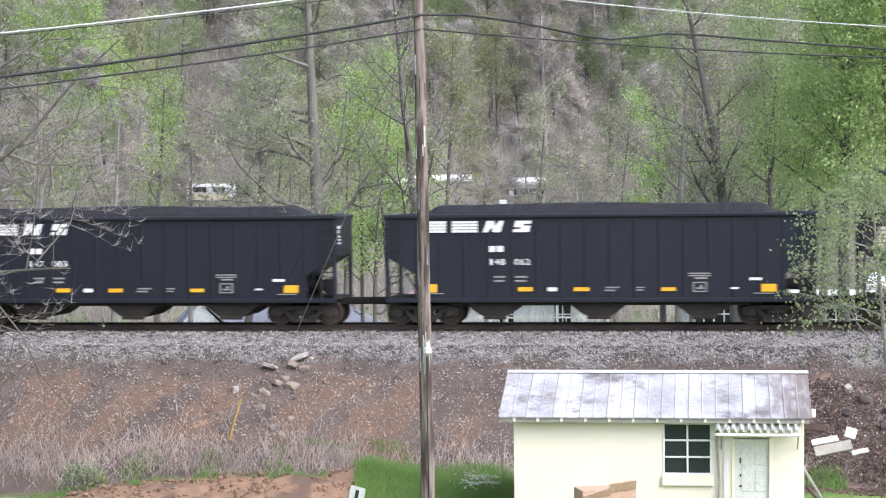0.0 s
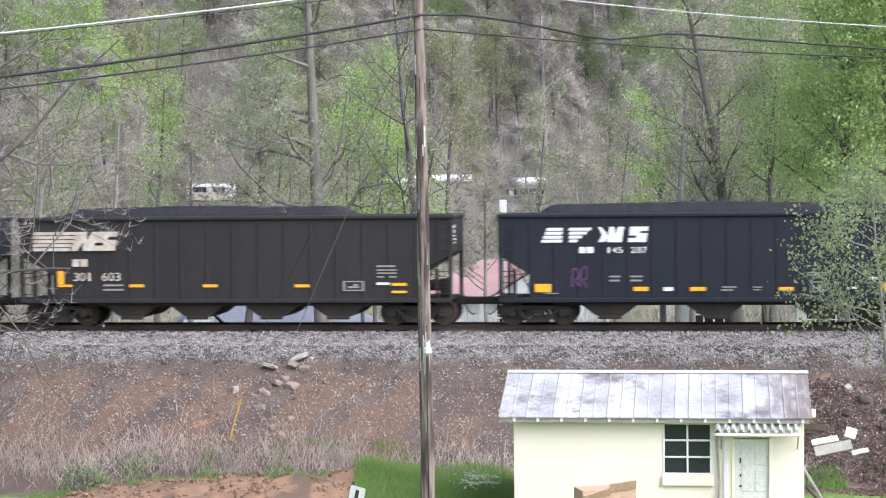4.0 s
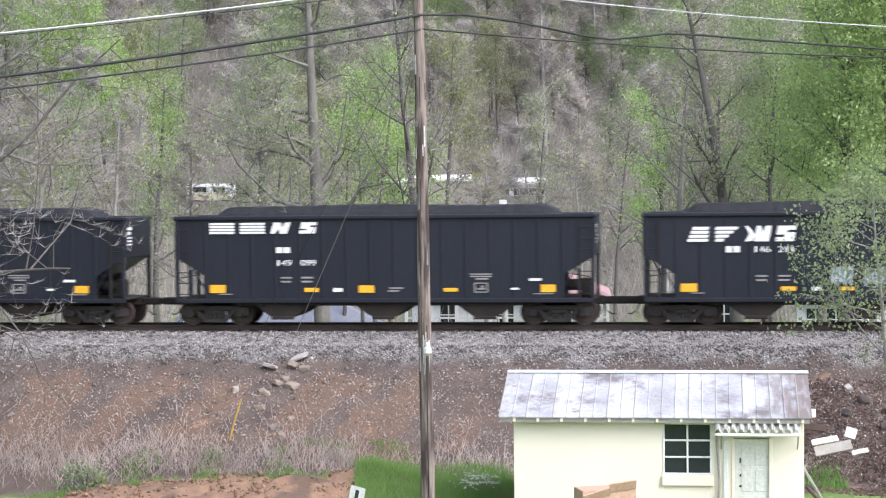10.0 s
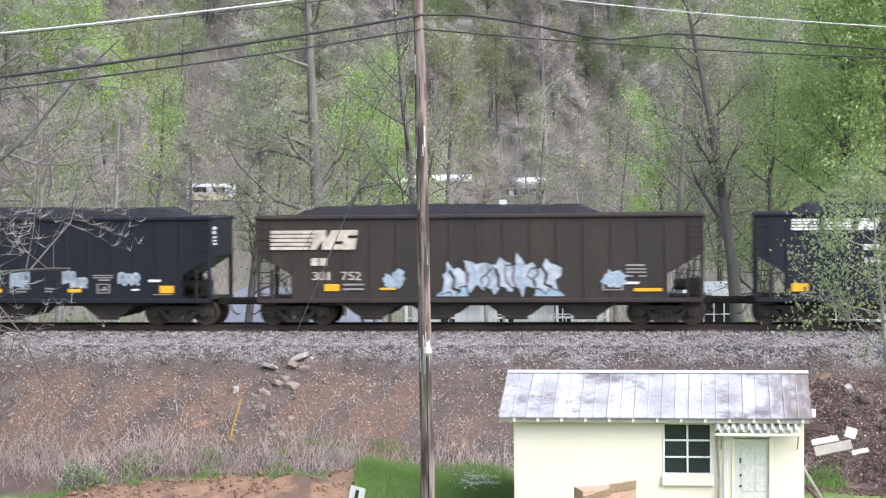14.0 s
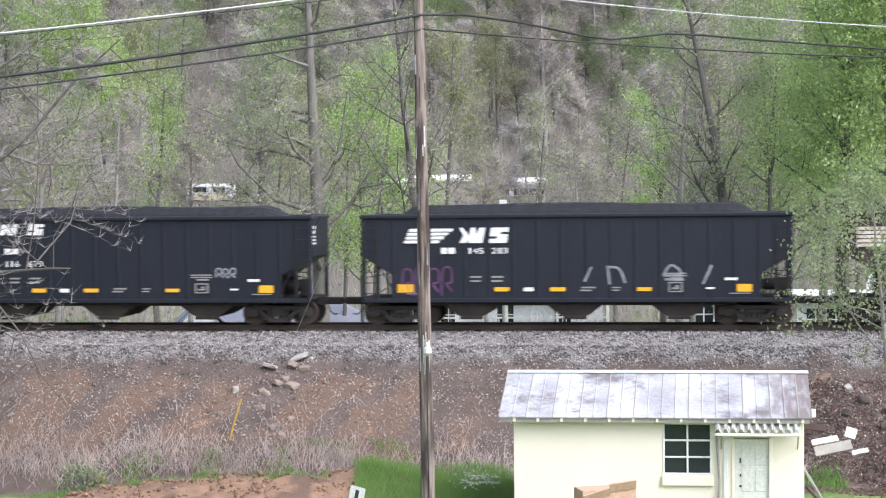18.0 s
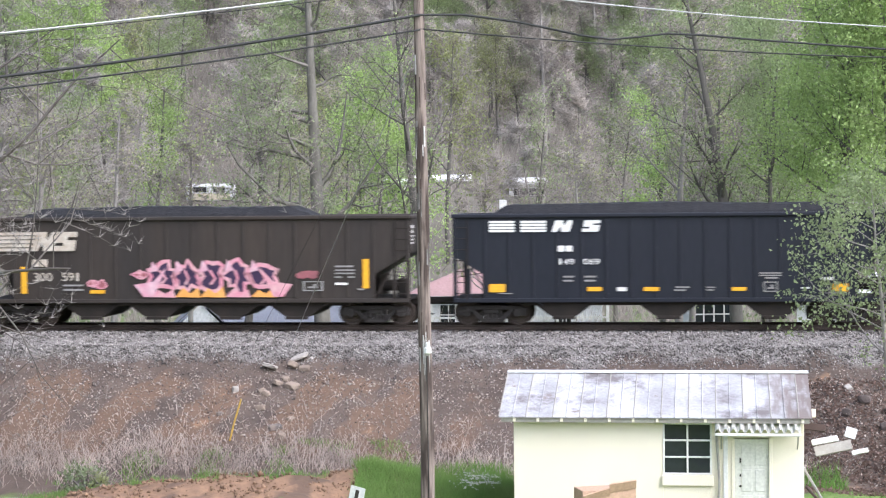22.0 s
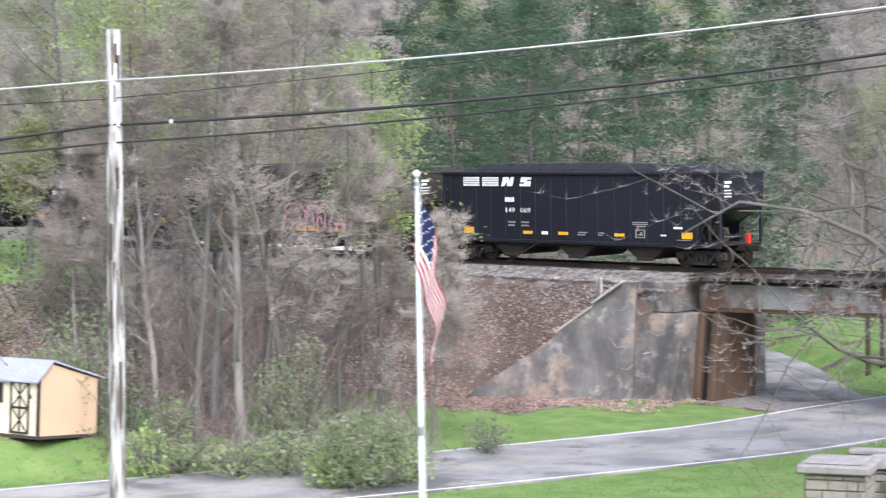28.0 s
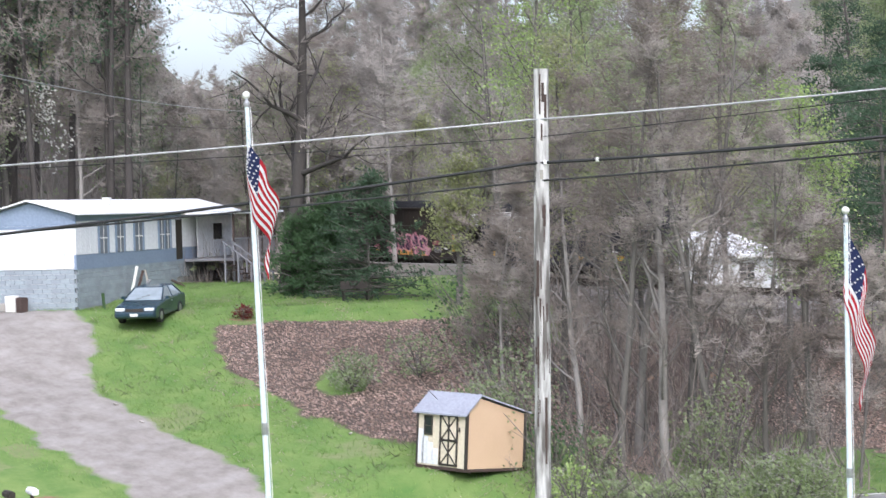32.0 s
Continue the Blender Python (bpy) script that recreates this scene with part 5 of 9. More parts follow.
M["dark_rock"] = mat("damp_dark_rock", (0.085, 0.068, 0.062), 0.9, (0.045, 0.036, 0.034), 1.8, 9, 0.6, island=0.4)
M["soil_clod"] = mat("orange_clod", (0.30, 0.195, 0.125), 0.95, (0.17, 0.105, 0.07), 1.8, 9, 0.6, island=0.4)


def place(az, d, dz=0.0, z=None):
    x, y = -d * math.sin(radians(az)), d * math.cos(radians(az))
    return x, y, (ground_z(x, y) if z is None else z) + dz


def wavy_pole(h, r0, r1, seed, n=14, sides=12):
    """A round timber pole, slightly bent and checked."""
    r = random.Random(seed)
    pts = [(r.uniform(-0.012, 0.012), r.uniform(-0.012, 0.012), h * k / n) for k in range(n + 1)]
    return tubed(pts, [r0 + (r1 - r0) * k / n for k in range(n + 1)], sides)


def utility_pole(m, h, r0, r1, wood, label, seed, splits=26, wide=0.02, dark=1):
    ob = thing("utility_pole", m, label, "utility pole", "utility poles")
    part("shaft", wavy_pole(h, r0, r1, seed), wood, ob)
    rr = random.Random(seed + 5)
    for k in range(splits):
        # bleached and dark splits along the grain
        z = rr.uniform(0.35, 0.97) * h
        a = rr.uniform(-2.6, -0.5)
        r = r0 + (r1 - r0) * z / h
        ln, w = rr.uniform(0.25, 0.9), rr.uniform(0.008, wide)
        bm = boxed(-w, w, -0.006, 0.006, -ln / 2, ln / 2, 0.0, pose(math.cos(a) * r, math.sin(a) * r, z, 0, 0, math.degrees(a) + 90))
        part("split", bm, M["pole_pale"] if k % 3 >= dark else M["dark_wood"], ob)
    return ob


EYE = Vector((0, 0, 4.79))
px_, py_ = place(0.47, 48)[:2]
pole_a = utility_pole(pose(px_, py_, ground_z(px_, py_) - 0.4, 0, -0.55, 0), 15.0, 0.185, 0.125, M["pole_wood"], "tall split brown timber utility pole", 4)
zb = ground_z(px_, py_) - 0.4
bm = lathe(bmesh.new(), [(0.03, 0.0), (0.085, 0.02), (0.085, 0.14), (0.06, 0.16), (0.05, 0.26), (0.02, 0.28)], "Z", 12, (0.06, -0.2, 5.55))
part("insulator", bm, M["white_trim"], pole_a, "white porcelain insulator")
part("bracket", boxed(-0.03, 0.10, -0.22, -0.10, 5.50, 5.56), M["grey_trim"], pole_a)
part("ground_wire", tubed([(0.02, -0.19, 0.3), (0.03, -0.175, 5.5)], 0.012, 5), M["wire"], pole_a)
ux, uy = place(39.62, 45)[:2]
uz = ground_z(ux, uy)
pole_b = utility_pole(pose(ux, uy, uz - 0.4, 0, 1.1, 39), 4.79 + 45 * 0.0660 - uz + 0.4, 0.195, 0.175, M["pole_pale"], "bleached grey timber utility pole with a flat top", 9, 40, 0.032, 2)
part("bolt_plate", boxed(-0.04, 0.04, -0.19, -0.15, 5.3 - uz + 0.4, 5.5 - uz + 0.4), M["grey_trim"], pole_b)


def wire(name, pts, r, material, label, sag=None):
    """A wire as a thing of its own."""
    ob = part(name, tubed(pts, r, 6), material)
    return tagged(ob, label, "wire", "overhead wires")


def hang(a, b, sag, n=24):
    a, b = Vector(a), Vector(b)
    return [a.lerp(b, k / n) - Vector((0, 0, 4 * sag * (k / n) * (1 - k / n))) for k in range(n + 1)]


def zat(d, tan):
    return 4.79 + d * tan


pa = Vector((px_ - 0.1, py_ - 0.12, 0))
pb = Vector((ux, uy - 0.1, 0))


def at(v, z):
    return Vector((v.x, v.y, z))


# rises on the two poles
A_Z = (9.69, 9.55, 8.93, 8.58)
B_Z = (6.62, 6.22, 5.65, 5.25)
for k, (sag, r, mt, lab) in enumerate(((0.52, 0.024, "wire_al", "bright bare aluminium power line"), (0.32, 0.011, "wire", "thin dark wire below the power line"), (0.65, 0.040, "wire", "thick black bundled telephone cable"), (0.53, 0.024, "wire", "thin black telephone wire"))):
    wire("overhead_wire", hang(at(pa, A_Z[k]), at(pb, B_Z[k]), sag), r, M[mt], lab)
    far = Vector(place(66, 52)).to_2d().to_3d()
    wire("overhead_wire", hang(at(pb, B_Z[k]), at(far, (5.55, 5.65, 3.55, 3.85)[k]), (0.12, 0.08, 0.18, 0.14)[k]), r, M[mt], lab)
for k, (q, up) in enumerate(((0.012, 0.03), (0.05, 0.03))):
    c = at(pb, B_Z[2]).lerp(at(pa, A_Z[2]), q)
    prop_ = part("spacer", lathe(bmesh.new(), [(0.02, -0.05), (0.05, -0.03), (0.05, 0.03), (0.02, 0.05)], "Z", 10, (c.x, c.y, c.z - 4 * 0.65 * q * (1 - q))), M["white_trim"])
    tagged(prop_, "small white clamp on the telephone cable", "clamp", "cable clamps")
ea = Vector(place(-17, 60)).to_2d().to_3d()
wire("overhead_wire", hang(at(pa, 9.69), at(ea, 9.06), 0.22), 0.018, M["wire_al"], "bright bare aluminium power line")
pts = [at(pa, 8.93), at(Vector(place(-0.6, 48.4)), 8.97), at(Vector(place(-1.45, 48.82)), 8.91), at(Vector(place(-2.2, 49.2)), 8.84), at(Vector(place(-2.89, 49.54)), 8.74), at(Vector(place(-3.9, 50.1)), 8.58), at(Vector(place(-4.81, 50.57)), 8.49), at(Vector(place(-5.6, 51.0)), 8.57), at(Vector(place(-6.41, 51.5)), 8.68), at(Vector(place(-7.4, 52.1)), 8.67), at(Vector(place(-8.78, 53.03)), 8.60), at(Vector(place(-13, 56.5)), 8.45)]
wire("overhead_wire", pts, 0.030, M["wire"], "thick black telephone cable with a slack loop")
wire("overhead_wire", hang(at(pa, 8.60), at(ea, 8.32), 0.20), 0.020, M["wire"], "thin black telephone wire")
g = beside(-5.0, 3.0, -0.75).translation
wire("guy_wire", [at(pa, zat(48, 0.073)), g], 0.012, M["wire_al"], "slanting steel guy wire anchored in the ballast")
g2 = beside(-6.3, 2.4, -0.5).translation
wire("guy_wire", [at(pa, zat(48, 0.083)), g2], 0.007, M["wire"], "thin dark guy wire anchored in the ballast")
wire("service_wire", hang(at(Vector(place(56, 60)), zat(60, 0.075)), at(Vector(place(47.3, 90)), zat(90, 0.048)), 0.3), 0.014, M["wire_al"], "service line to the trailer")
wire("service_wire", hang(at(Vector(place(56, 60)), zat(60, 0.058)), at(Vector(place(47.3, 90)), zat(90, 0.040)), 0.3), 0.008, M["wire"], "thin service line to the trailer")
# far field wires behind the track
wire("overhead_wire", hang(Vector((-75, 118, 4.6)), Vector((60, 104, 4.2)), 0.6), 0.012, M["wire_al"], "thin wire strung beyond the railway")


# ---- the cream outbuilding
def outbuilding():
    W = 7.72
    ob = thing("outbuilding", pose(1.86, 53.97, -4.30, 0, 0, -7.6), "small cream-painted block outbuilding with a stained metal roof", "building")
    H = 2.98
    f = part("front_wall", boxed(0, 4.02, 0, 0.2, -0.3, H, 0.01), M["cream"], ob)
    part("front_wall", boxed(4.02, 5.28, 0, 0.2, -0.3, 1.41, 0.01), M["cream"], ob)
    part("front_wall", boxed(5.28, 5.87, 0, 0.2, -0.3, H, 0.01), M["cream"], ob)
    part("front_wall", boxed(6.83, W, 0, 0.2, -0.3, H, 0.01), M["cream"], ob)
    part("lintel", boxed(5.87, 6.83, 0, 0.2, 2.40, H, 0.005), M["cream"], ob)
    part("lintel", boxed(4.02, 5.28, 0, 0.2, 2.76, H), M["cream"], ob)
    part("back_wall", boxed(0, W, 4.4, 4.6, -0.3, H, 0.01), M["cream"], ob)
    for x in (0, W - 0.2):
        bm = bmesh.new()
        a = [(0.21, -0.3), (4.39, -0.3), (4.39, H), (2.3, H + 0.86), (0.21, H)]
        p = [bm.verts.new((x, y, z)) for y, z in a]
        q = [bm.verts.new((x + 0.2, y, z)) for y, z in a]
        bm.faces.new(p)
        bm.faces.new(q[::-1])
        for i in range(5):
            bm.faces.new((p[i], q[i], q[(i + 1) % 5], p[(i + 1) % 5]))
        bmesh.ops.recalc_face_normals(bm, faces=bm.faces[:])
        part("gable_wall", bm, M["cream"], ob)
    part("mortar_lip", boxed(0.02, 4.0, -0.012, -0.001, H - 0.10, H - 0.07), M["grey_trim"], ob)
    # window
    wn = part("window_frame", boxed(4.02, 5.28, 0.03, 0.07, 1.41, 2.76), M["glass"], ob, "dark window with six panes")
    wx0, wx1, wz0, wz1 = 4.0, 5.30, 1.40, 2.78
    for x in (wx0, (wx0 + wx1) / 2 - 0.02, wx1 - 0.05):
        part("mullion", boxed(x, x + 0.05, -0.02, 0.04, wz0, wz1, 0.006), M["white_trim"], wn)
    for k in range(4):
        z = wz0 + k * (wz1 - wz0 - 0.04) / 3
        part("glazing_bar", boxed(wx0, wx1, -0.026, 0.035, z, z + 0.045, 0.006), M["white_trim"], wn)
    part("window_sill", boxed(3.97, 5.34, -0.10, 0.0, 1.10, 1.39, 0.02), M["cream"], ob)
    # door
    d = part("door", boxed(5.90, 6.80, 0.06, 0.10, 0.0, 2.36, 0.008), M["door_pale"], ob, "pale weathered panel door")
    for x in (6.08, 6.44):
        for z0, z1 in ((0.2, 0.85), (0.95, 1.55), (1.65, 2.2)):
            part("panel", boxed(x, x + 0.28, 0.045, 0.062, z0, z1, 0.01), M["door_pale"], d)
    part("door_knob", lathe(bmesh.new(), [(0.02, 0.06), (0.035, 0.02), (0.02, 0.0)], "Y", 10, (6.05, 0, 1.1)), M["dark_trim"], d)
    part("lock", boxed(6.03, 6.07, 0.03, 0.06, 1.35, 1.42), M["dark_trim"], d)
    part("lock", boxed(6.03, 6.07, 0.03, 0.06, 1.72, 1.85), M["dark_trim"], d)
    for x in (5.81, 6.80):
        part("door_jamb", boxed(x, x + 0.09, -0.03, 0.06, 0, 2.42, 0.01), M["cream"], ob)
    part("corner_board", boxed(5.60, 5.72, -0.05, -0.002, 0.0, 2.5, 0.01), M["white_trim"], ob)
    part("drain_pipe", tubed([(5.42, -0.07, 2.6), (5.50, -0.08, 1.2), (5.42, -0.07, 0.0)], 0.035, 8), M["grey_trim"], ob)
    # awning of corrugated sheet
    bm = bmesh.new()
    n = 44
    rows = []
    for j, (y, z) in enumerate(((0.0, 2.86), (-0.75, 2.66))):
        rows.append([bm.verts.new((5.38 + 2.24 * k / n, y, z + 0.045 * (1 if k % 4 in (1, 2) else -1))) for k in range(n + 1)])
    for k in range(n):
        bm.faces.new((rows[0][k], rows[0][k + 1], rows[1][k + 1], rows[1][k]))
    r = bmesh.ops.solidify(bm, geom=bm.faces[:], thickness=0.012)
    aw = part("awning", bm, M["white_trim"], ob, "white corrugated door awning")
    part("awning_rail", boxed(5.38, 7.62, -0.78, -0.72, 2.53, 2.60, 0.01), M["white_trim"], aw)
    for x in (5.55, 7.55):
        part("awning_brace", tubed([(x, -0.7, 2.58), (x, -0.01, 2.1)], 0.02, 6), M["grey_trim"], aw)
    # roof sheets, front and back
    for side in (0, 1):
        k = 0
        for i in range(23):
            x0 = -0.36 + i * 0.3605
            bm = bmesh.new()
            y0, z0, y1, z1 = (-0.42, H - 0.03, 2.3, H + 0.93) if side == 0 else (5.0, H - 0.03, 2.31, H + 0.93)
            a = [bm.verts.new(v) for v in ((x0, y0, z0), (x0 + 0.354, y0, z0), (x0 + 0.354, y1, z1), (x0, y1, z1))]
            b = [bm.verts.new(v.co + Vector((0, 0, 0.02))) for v in a]
            bm.faces.new(b)
            bm.faces.new(a[::-1])
            for q in range(4):
                bm.faces.new((a[q], a[(q + 1) % 4], b[(q + 1) % 4], b[q]))
            part("roof_sheet", bm, M["roof_metal"], ob)
            bm = bmesh.new()
            dy, dz = y1 - y0, z1 - z0
            tube(bm, [(x0, y0, z0 + 0.026), (x0, y1, z1 + 0.026)], 0.018, 5)
            part("roof_rib", bm, M["roof_metal"] if i % 2 else M["grey_trim"], ob)
    part("ridge_cap", boxed(-0.38, 7.95, 2.16, 2.46, H + 0.93, H + 0.99, 0.015), M["white_roof"], ob, "bright white metal ridge cap")
    part("eave_board", boxed(-0.30, 7.85, -0.36, -0.33, H - 0.16, H - 0.04), M["grey_trim"], ob)
    for k in range(13):
        part("rafter_tail", boxed(0.02 + k * 0.635, 0.09 + k * 0.635, -0.40, 0.0, H - 0.14, H - 0.045), M["cream"], ob)
    return ob


outbuilding()


def prop(name, bm, material, m, label, category, group=""):
    ob = part(name, bm, material, m=m)
    return tagged(ob, label, category, group)


def rot_in(x, y):
    """Places before the outbuilding, along its front and away from it."""
    a = radians(-7.6)
    return 1.86 + x * math.cos(a) + y * math.sin(a) * -1, 53.97 + x * math.sin(a) + y * math.cos(a)


bx, by = rot_in(2.7, -3.0)
cb = thing("cardboard_box", pose(bx, by, -3.12, 0, 0, 12), "torn open brown cardboard box before the outbuilding", "box")
part("box_side", boxed(-0.8, 0.6, -0.4, 0.4, -1.9, 0.30, 0.01), M["cardboard"], cb)
part("flap", boxed(0.0, 0.7, -0.02, 0.02, 0.0, 0.24, 0.0, pose(-0.1, -0.41, 0.25, 25, -6, 0)), M["cardboard"], cb)
part("flap", boxed(-0.7, 0.0, -0.02, 0.02, 0.0, 0.22, 0.0, pose(-0.1, -0.41, 0.18, 30, -14, 0)), M["cardboard"], cb)
r = random.Random(3)
for k, (x, y, z, L, w, turn, tilt, mt) in enumerate(((8.35, 1.5, 2.15, 0.75, 0.16, 10, -8, "white_trim"), (8.55, 1.2, 1.98, 1.0, 0.28, -6, -12, "grey_trim"), (9.05, 1.6, 2.35, 0.28, 0.30, 20, -70, "white_siding"), (9.25, 1.0, 1.92, 0.45, 0.12, 5, -10, "white_trim"), (8.1, 2.0, 2.45, 0.6, 0.2, -20, 5, "dark_wood"), (8.1, 0.4, 0.9, 1.9, 0.14, 0, 60, "grey_trim"), (8.3, 0.2, 0.5, 1.6, 0.18, 0, 48, "dark_wood"), (7.95, 1.9, 2.85, 0.35, 0.25, 0, 5, "cream_board"))):
    x2, y2 = rot_in(x, y)
    prop("scrap_board", boxed(-L / 2, L / 2, -w / 2, w / 2, -0.03, 0.03, 0.008), M[mt], pose(x2, y2, -4.3 + z, 62 if k not in (5, 6) else 10, tilt, turn), "discarded board in the scrap heap beside the outbuilding", "board", "scrap boards")
# small sign and stick in the dirt
sx, sy, sz = place(2.6, 50.5)
sg = thing("yard_sign", pose(sx, sy, -3.2, 0, 0, -20), "small white sign board with a dark stripe", "sign")
part("board", boxed(-0.2, 0.2, -0.012, 0.012, -0.35, 0.5, 0.006, pose(0, 0, 0, 0, 12, 0)), M["white_trim"], sg)
part("stripe", boxed(-0.05, 0.05, -0.018, -0.013, 0.1, 0.42, 0, pose(0, 0, 0, 0, 12, 0)), M["dark_trim"], sg)
part("stake", boxed(-0.03, 0.03, 0.013, 0.03, -1.7, 0.3), M["grey_trim"], sg)
M["stake"] = mat("worn_yellow_stake", (0.55, 0.36, 0.05), 0.7, (0.42, 0.25, 0.10), 3, 14, 0.1)
stick = prop("yellow_stake", tubed([(0, 0, -0.2), (0.24, 0.02, 0.75), (0.47, 0.05, 1.50)], [0.028, 0.03, 0.026], 7), M["stake"], pose(-7.0, 64.2, -3.4), "leaning yellow-painted stake in the bank", "stake")


def boulder(bm, c, sx, sy, sz, seed):
    r = random.Random(seed)
    g = bmesh.ops.create_icosphere(bm, subdivisions=2, radius=1.0)
    rm = Euler((r.uniform(-0.4, 0.4), r.uniform(-0.4, 0.4), r.uniform(0, 3))).to_matrix()
    for v in g["verts"]:
        n = v.co.copy()
        k = 1 + 0.28 * noise.noise(n * 1.3 + Vector((seed * 3.7, 0, 0)))
        n = Vector([max(-0.72, min(0.72, q * k)) for q in n])
        v.co = rm @ Vector((n.x * sx, n.y * sy, n.z * sz)) + Vector(c)


for k, (s, off, w, h, mt) in enumerate(((-5.95, 3.60, 0.46, 0.10, "concrete_pale"), (-5.0, 3.22, 0.42, 0.07, "concrete_pale"), (-5.18, 3.6, 0.30, 0.16, "rock"), (-4.8, 3.7, 0.26, 0.12, "rock"), (-5.65, 4.52, 0.26, 0.12, "rock"), (-5.14, 4.70, 0.32, 0.16, "rock"), (-5.4, 4.3, 0.2, 0.12, "rock"), (-6.17, 4.9, 0.18, 0.13, "rock"), (-6.0, 5.1, 0.2, 0.16, "rock"), (-6.15, 5.9, 0.24, 0.14, "rock"), (-7.07, 4.96, 0.18, 0.16, "concrete_pale"), (-7.44, 6.4, 0.16, 0.1, "concrete"), (-5.55, 7.0, 0.30, 0.14, "concrete"), (-5.06, 6.5, 0.18, 0.12, "rock"), (-5.3, 7.6, 0.22, 0.16, "rock"), (-4.6, 3.25, 0.12, 0.07, "concrete_pale"), (-3.2, 4.6, 0.09, 0.05, "concrete_pale"), (13.6, 5.2, 0.34, 0.2, "dark_rock"), (14.4, 5.7, 0.32, 0.22, "dark_rock"), (12.9, 5.9, 0.26, 0.18, "dark_rock"), (15.0, 5.0, 0.36, 0.22, "dark_rock"), (14.0, 6.6, 0.28, 0.18, "dark_rock"), (15.4, 6.2, 0.34, 0.2, "dark_rock"), (13.2, 4.6, 0.2, 0.12, "concrete_pale"))):
    p = beside(s + 0.133 * off, off).translation
    z = ground_z(p.x, p.y)
    bm = bmesh.new()
    boulder(bm, (0, 0, 0), w, w * 0.8, h, k)
    prop("rock", bm, M[mt], pose(p.x, p.y, z + h * 0.25, 0, 0, k * 37), "broken rock slab lying on the bank", "rock", "rocks on the bank")


# ---- stone gate piers
def gate_pier(az, d, top, w, label, seed, low=False):
    x, y = place(az, d)[:2]
    gz = ground_z(x, y)
    ob = thing("gate_pier", pose(x, y, gz, 0, 0, az - 12), label, "stone pier", "gate piers")
    H = top - gz
    part("core", boxed(-w / 2 + 0.03, w / 2 - 0.03, -w / 2 + 0.03, w / 2 - 0.03, -0.3, H - 0.14), M["stone"], ob)
    r = random.Random(seed)
    z = max(0, H - 1.9)
    while z < H - 0.2:
        h = min(r.uniform(0.10, 0.2), H - 0.15 - z)
        for f in range(4):
            u = -w / 2
            while u < w / 2 - 0.02:
                L = min(r.uniform(0.16, 0.42), w / 2 - u)
                bm = boxed(u + 0.008, u + L - 0.008, -w / 2 - r.uniform(0.0, 0.035), -w / 2 + 0.05, z + 0.008, z + h - 0.008, 0.012, Matrix.Rotation(f * math.pi / 2, 4, "Z"))
                part("stone", bm, M["stone"], ob)
                u += L
        z += h
    part("cap", boxed(-w / 2 - 0.13, w / 2 + 0.13, -w / 2 - 0.13, w / 2 + 0.13, H - 0.13, H + 0.02, 0.03), M["cap_stone"], ob, "pale flat cap stone")
    part("cap_crown", boxed(-w / 2, w / 2, -w / 2, w / 2, H + 0.02, H + 0.05, 0.02), M["cap_stone"], ob)
    return ob


gate_pier(14.4, 36, 4.79 - 36 * 0.1355, 0.98, "tall square stone gate pier with a flat cap", 1)
gate_pier(12.65, 36.5, 4.79 - 36.5 * 0.1515, 0.66, "lower stone gate pier with a dark cap", 2)
gate_pier(19.0, 33.5, 4.79 - 33.5 * 0.154, 0.95, "stone gate pier with a bleached white cap", 3)
gate_pier(17.6, 35.5, 4.79 - 35.5 * 0.1525, 0.60, "low stone gate pier with a rough cap", 4)
gx_, gy_ = place(16.4, 35)[:2]
wl_ = thing("garden_wall", pose(gx_, gy_, 4.79 - 35 * 0.161, 0, 0, 4), "low dry stone garden wall with flat coping", "wall")
part("body", boxed(-0.75, 0.9, -0.2, 0.2, -2.2, -0.10, 0.02), M["stone"], wl_)
for k in range(4):
    part("coping_stone", boxed(-0.8 + k * 0.43, -0.39 + k * 0.43, -0.26, 0.26, -0.10, 0.0, 0.02), M["cap_stone"], wl_)
r = random.Random(12)
for k in range(12):
    part("stone", boxed(-0.75 + (k % 4) * 0.41, -0.36 + (k % 4) * 0.41, -0.24, -0.19, -0.32 - 0.22 * (k // 4), -0.12 - 0.22 * (k // 4), 0.012), M["stone"], wl_)
bx, by, bz = place(18.2, 40)
slab = thing("stone_bench", pose(bx, by, 4.79 - 40 * 0.1475, 0, 0, 10), "grey slab bench beside the gate", "bench")
part("slab", boxed(-0.38, 0.38, -0.2, 0.2, -0.09, 0.0, 0.02), M["cap_stone"], slab)
part("leg", boxed(-0.28, -0.16, -0.15, 0.15, -1.6, -0.09), M["stone"], slab)
part("leg", boxed(0.16, 0.28, -0.15, 0.15, -1.6, -0.09), M["stone"], slab)


# ---- flags
FLAGS = []


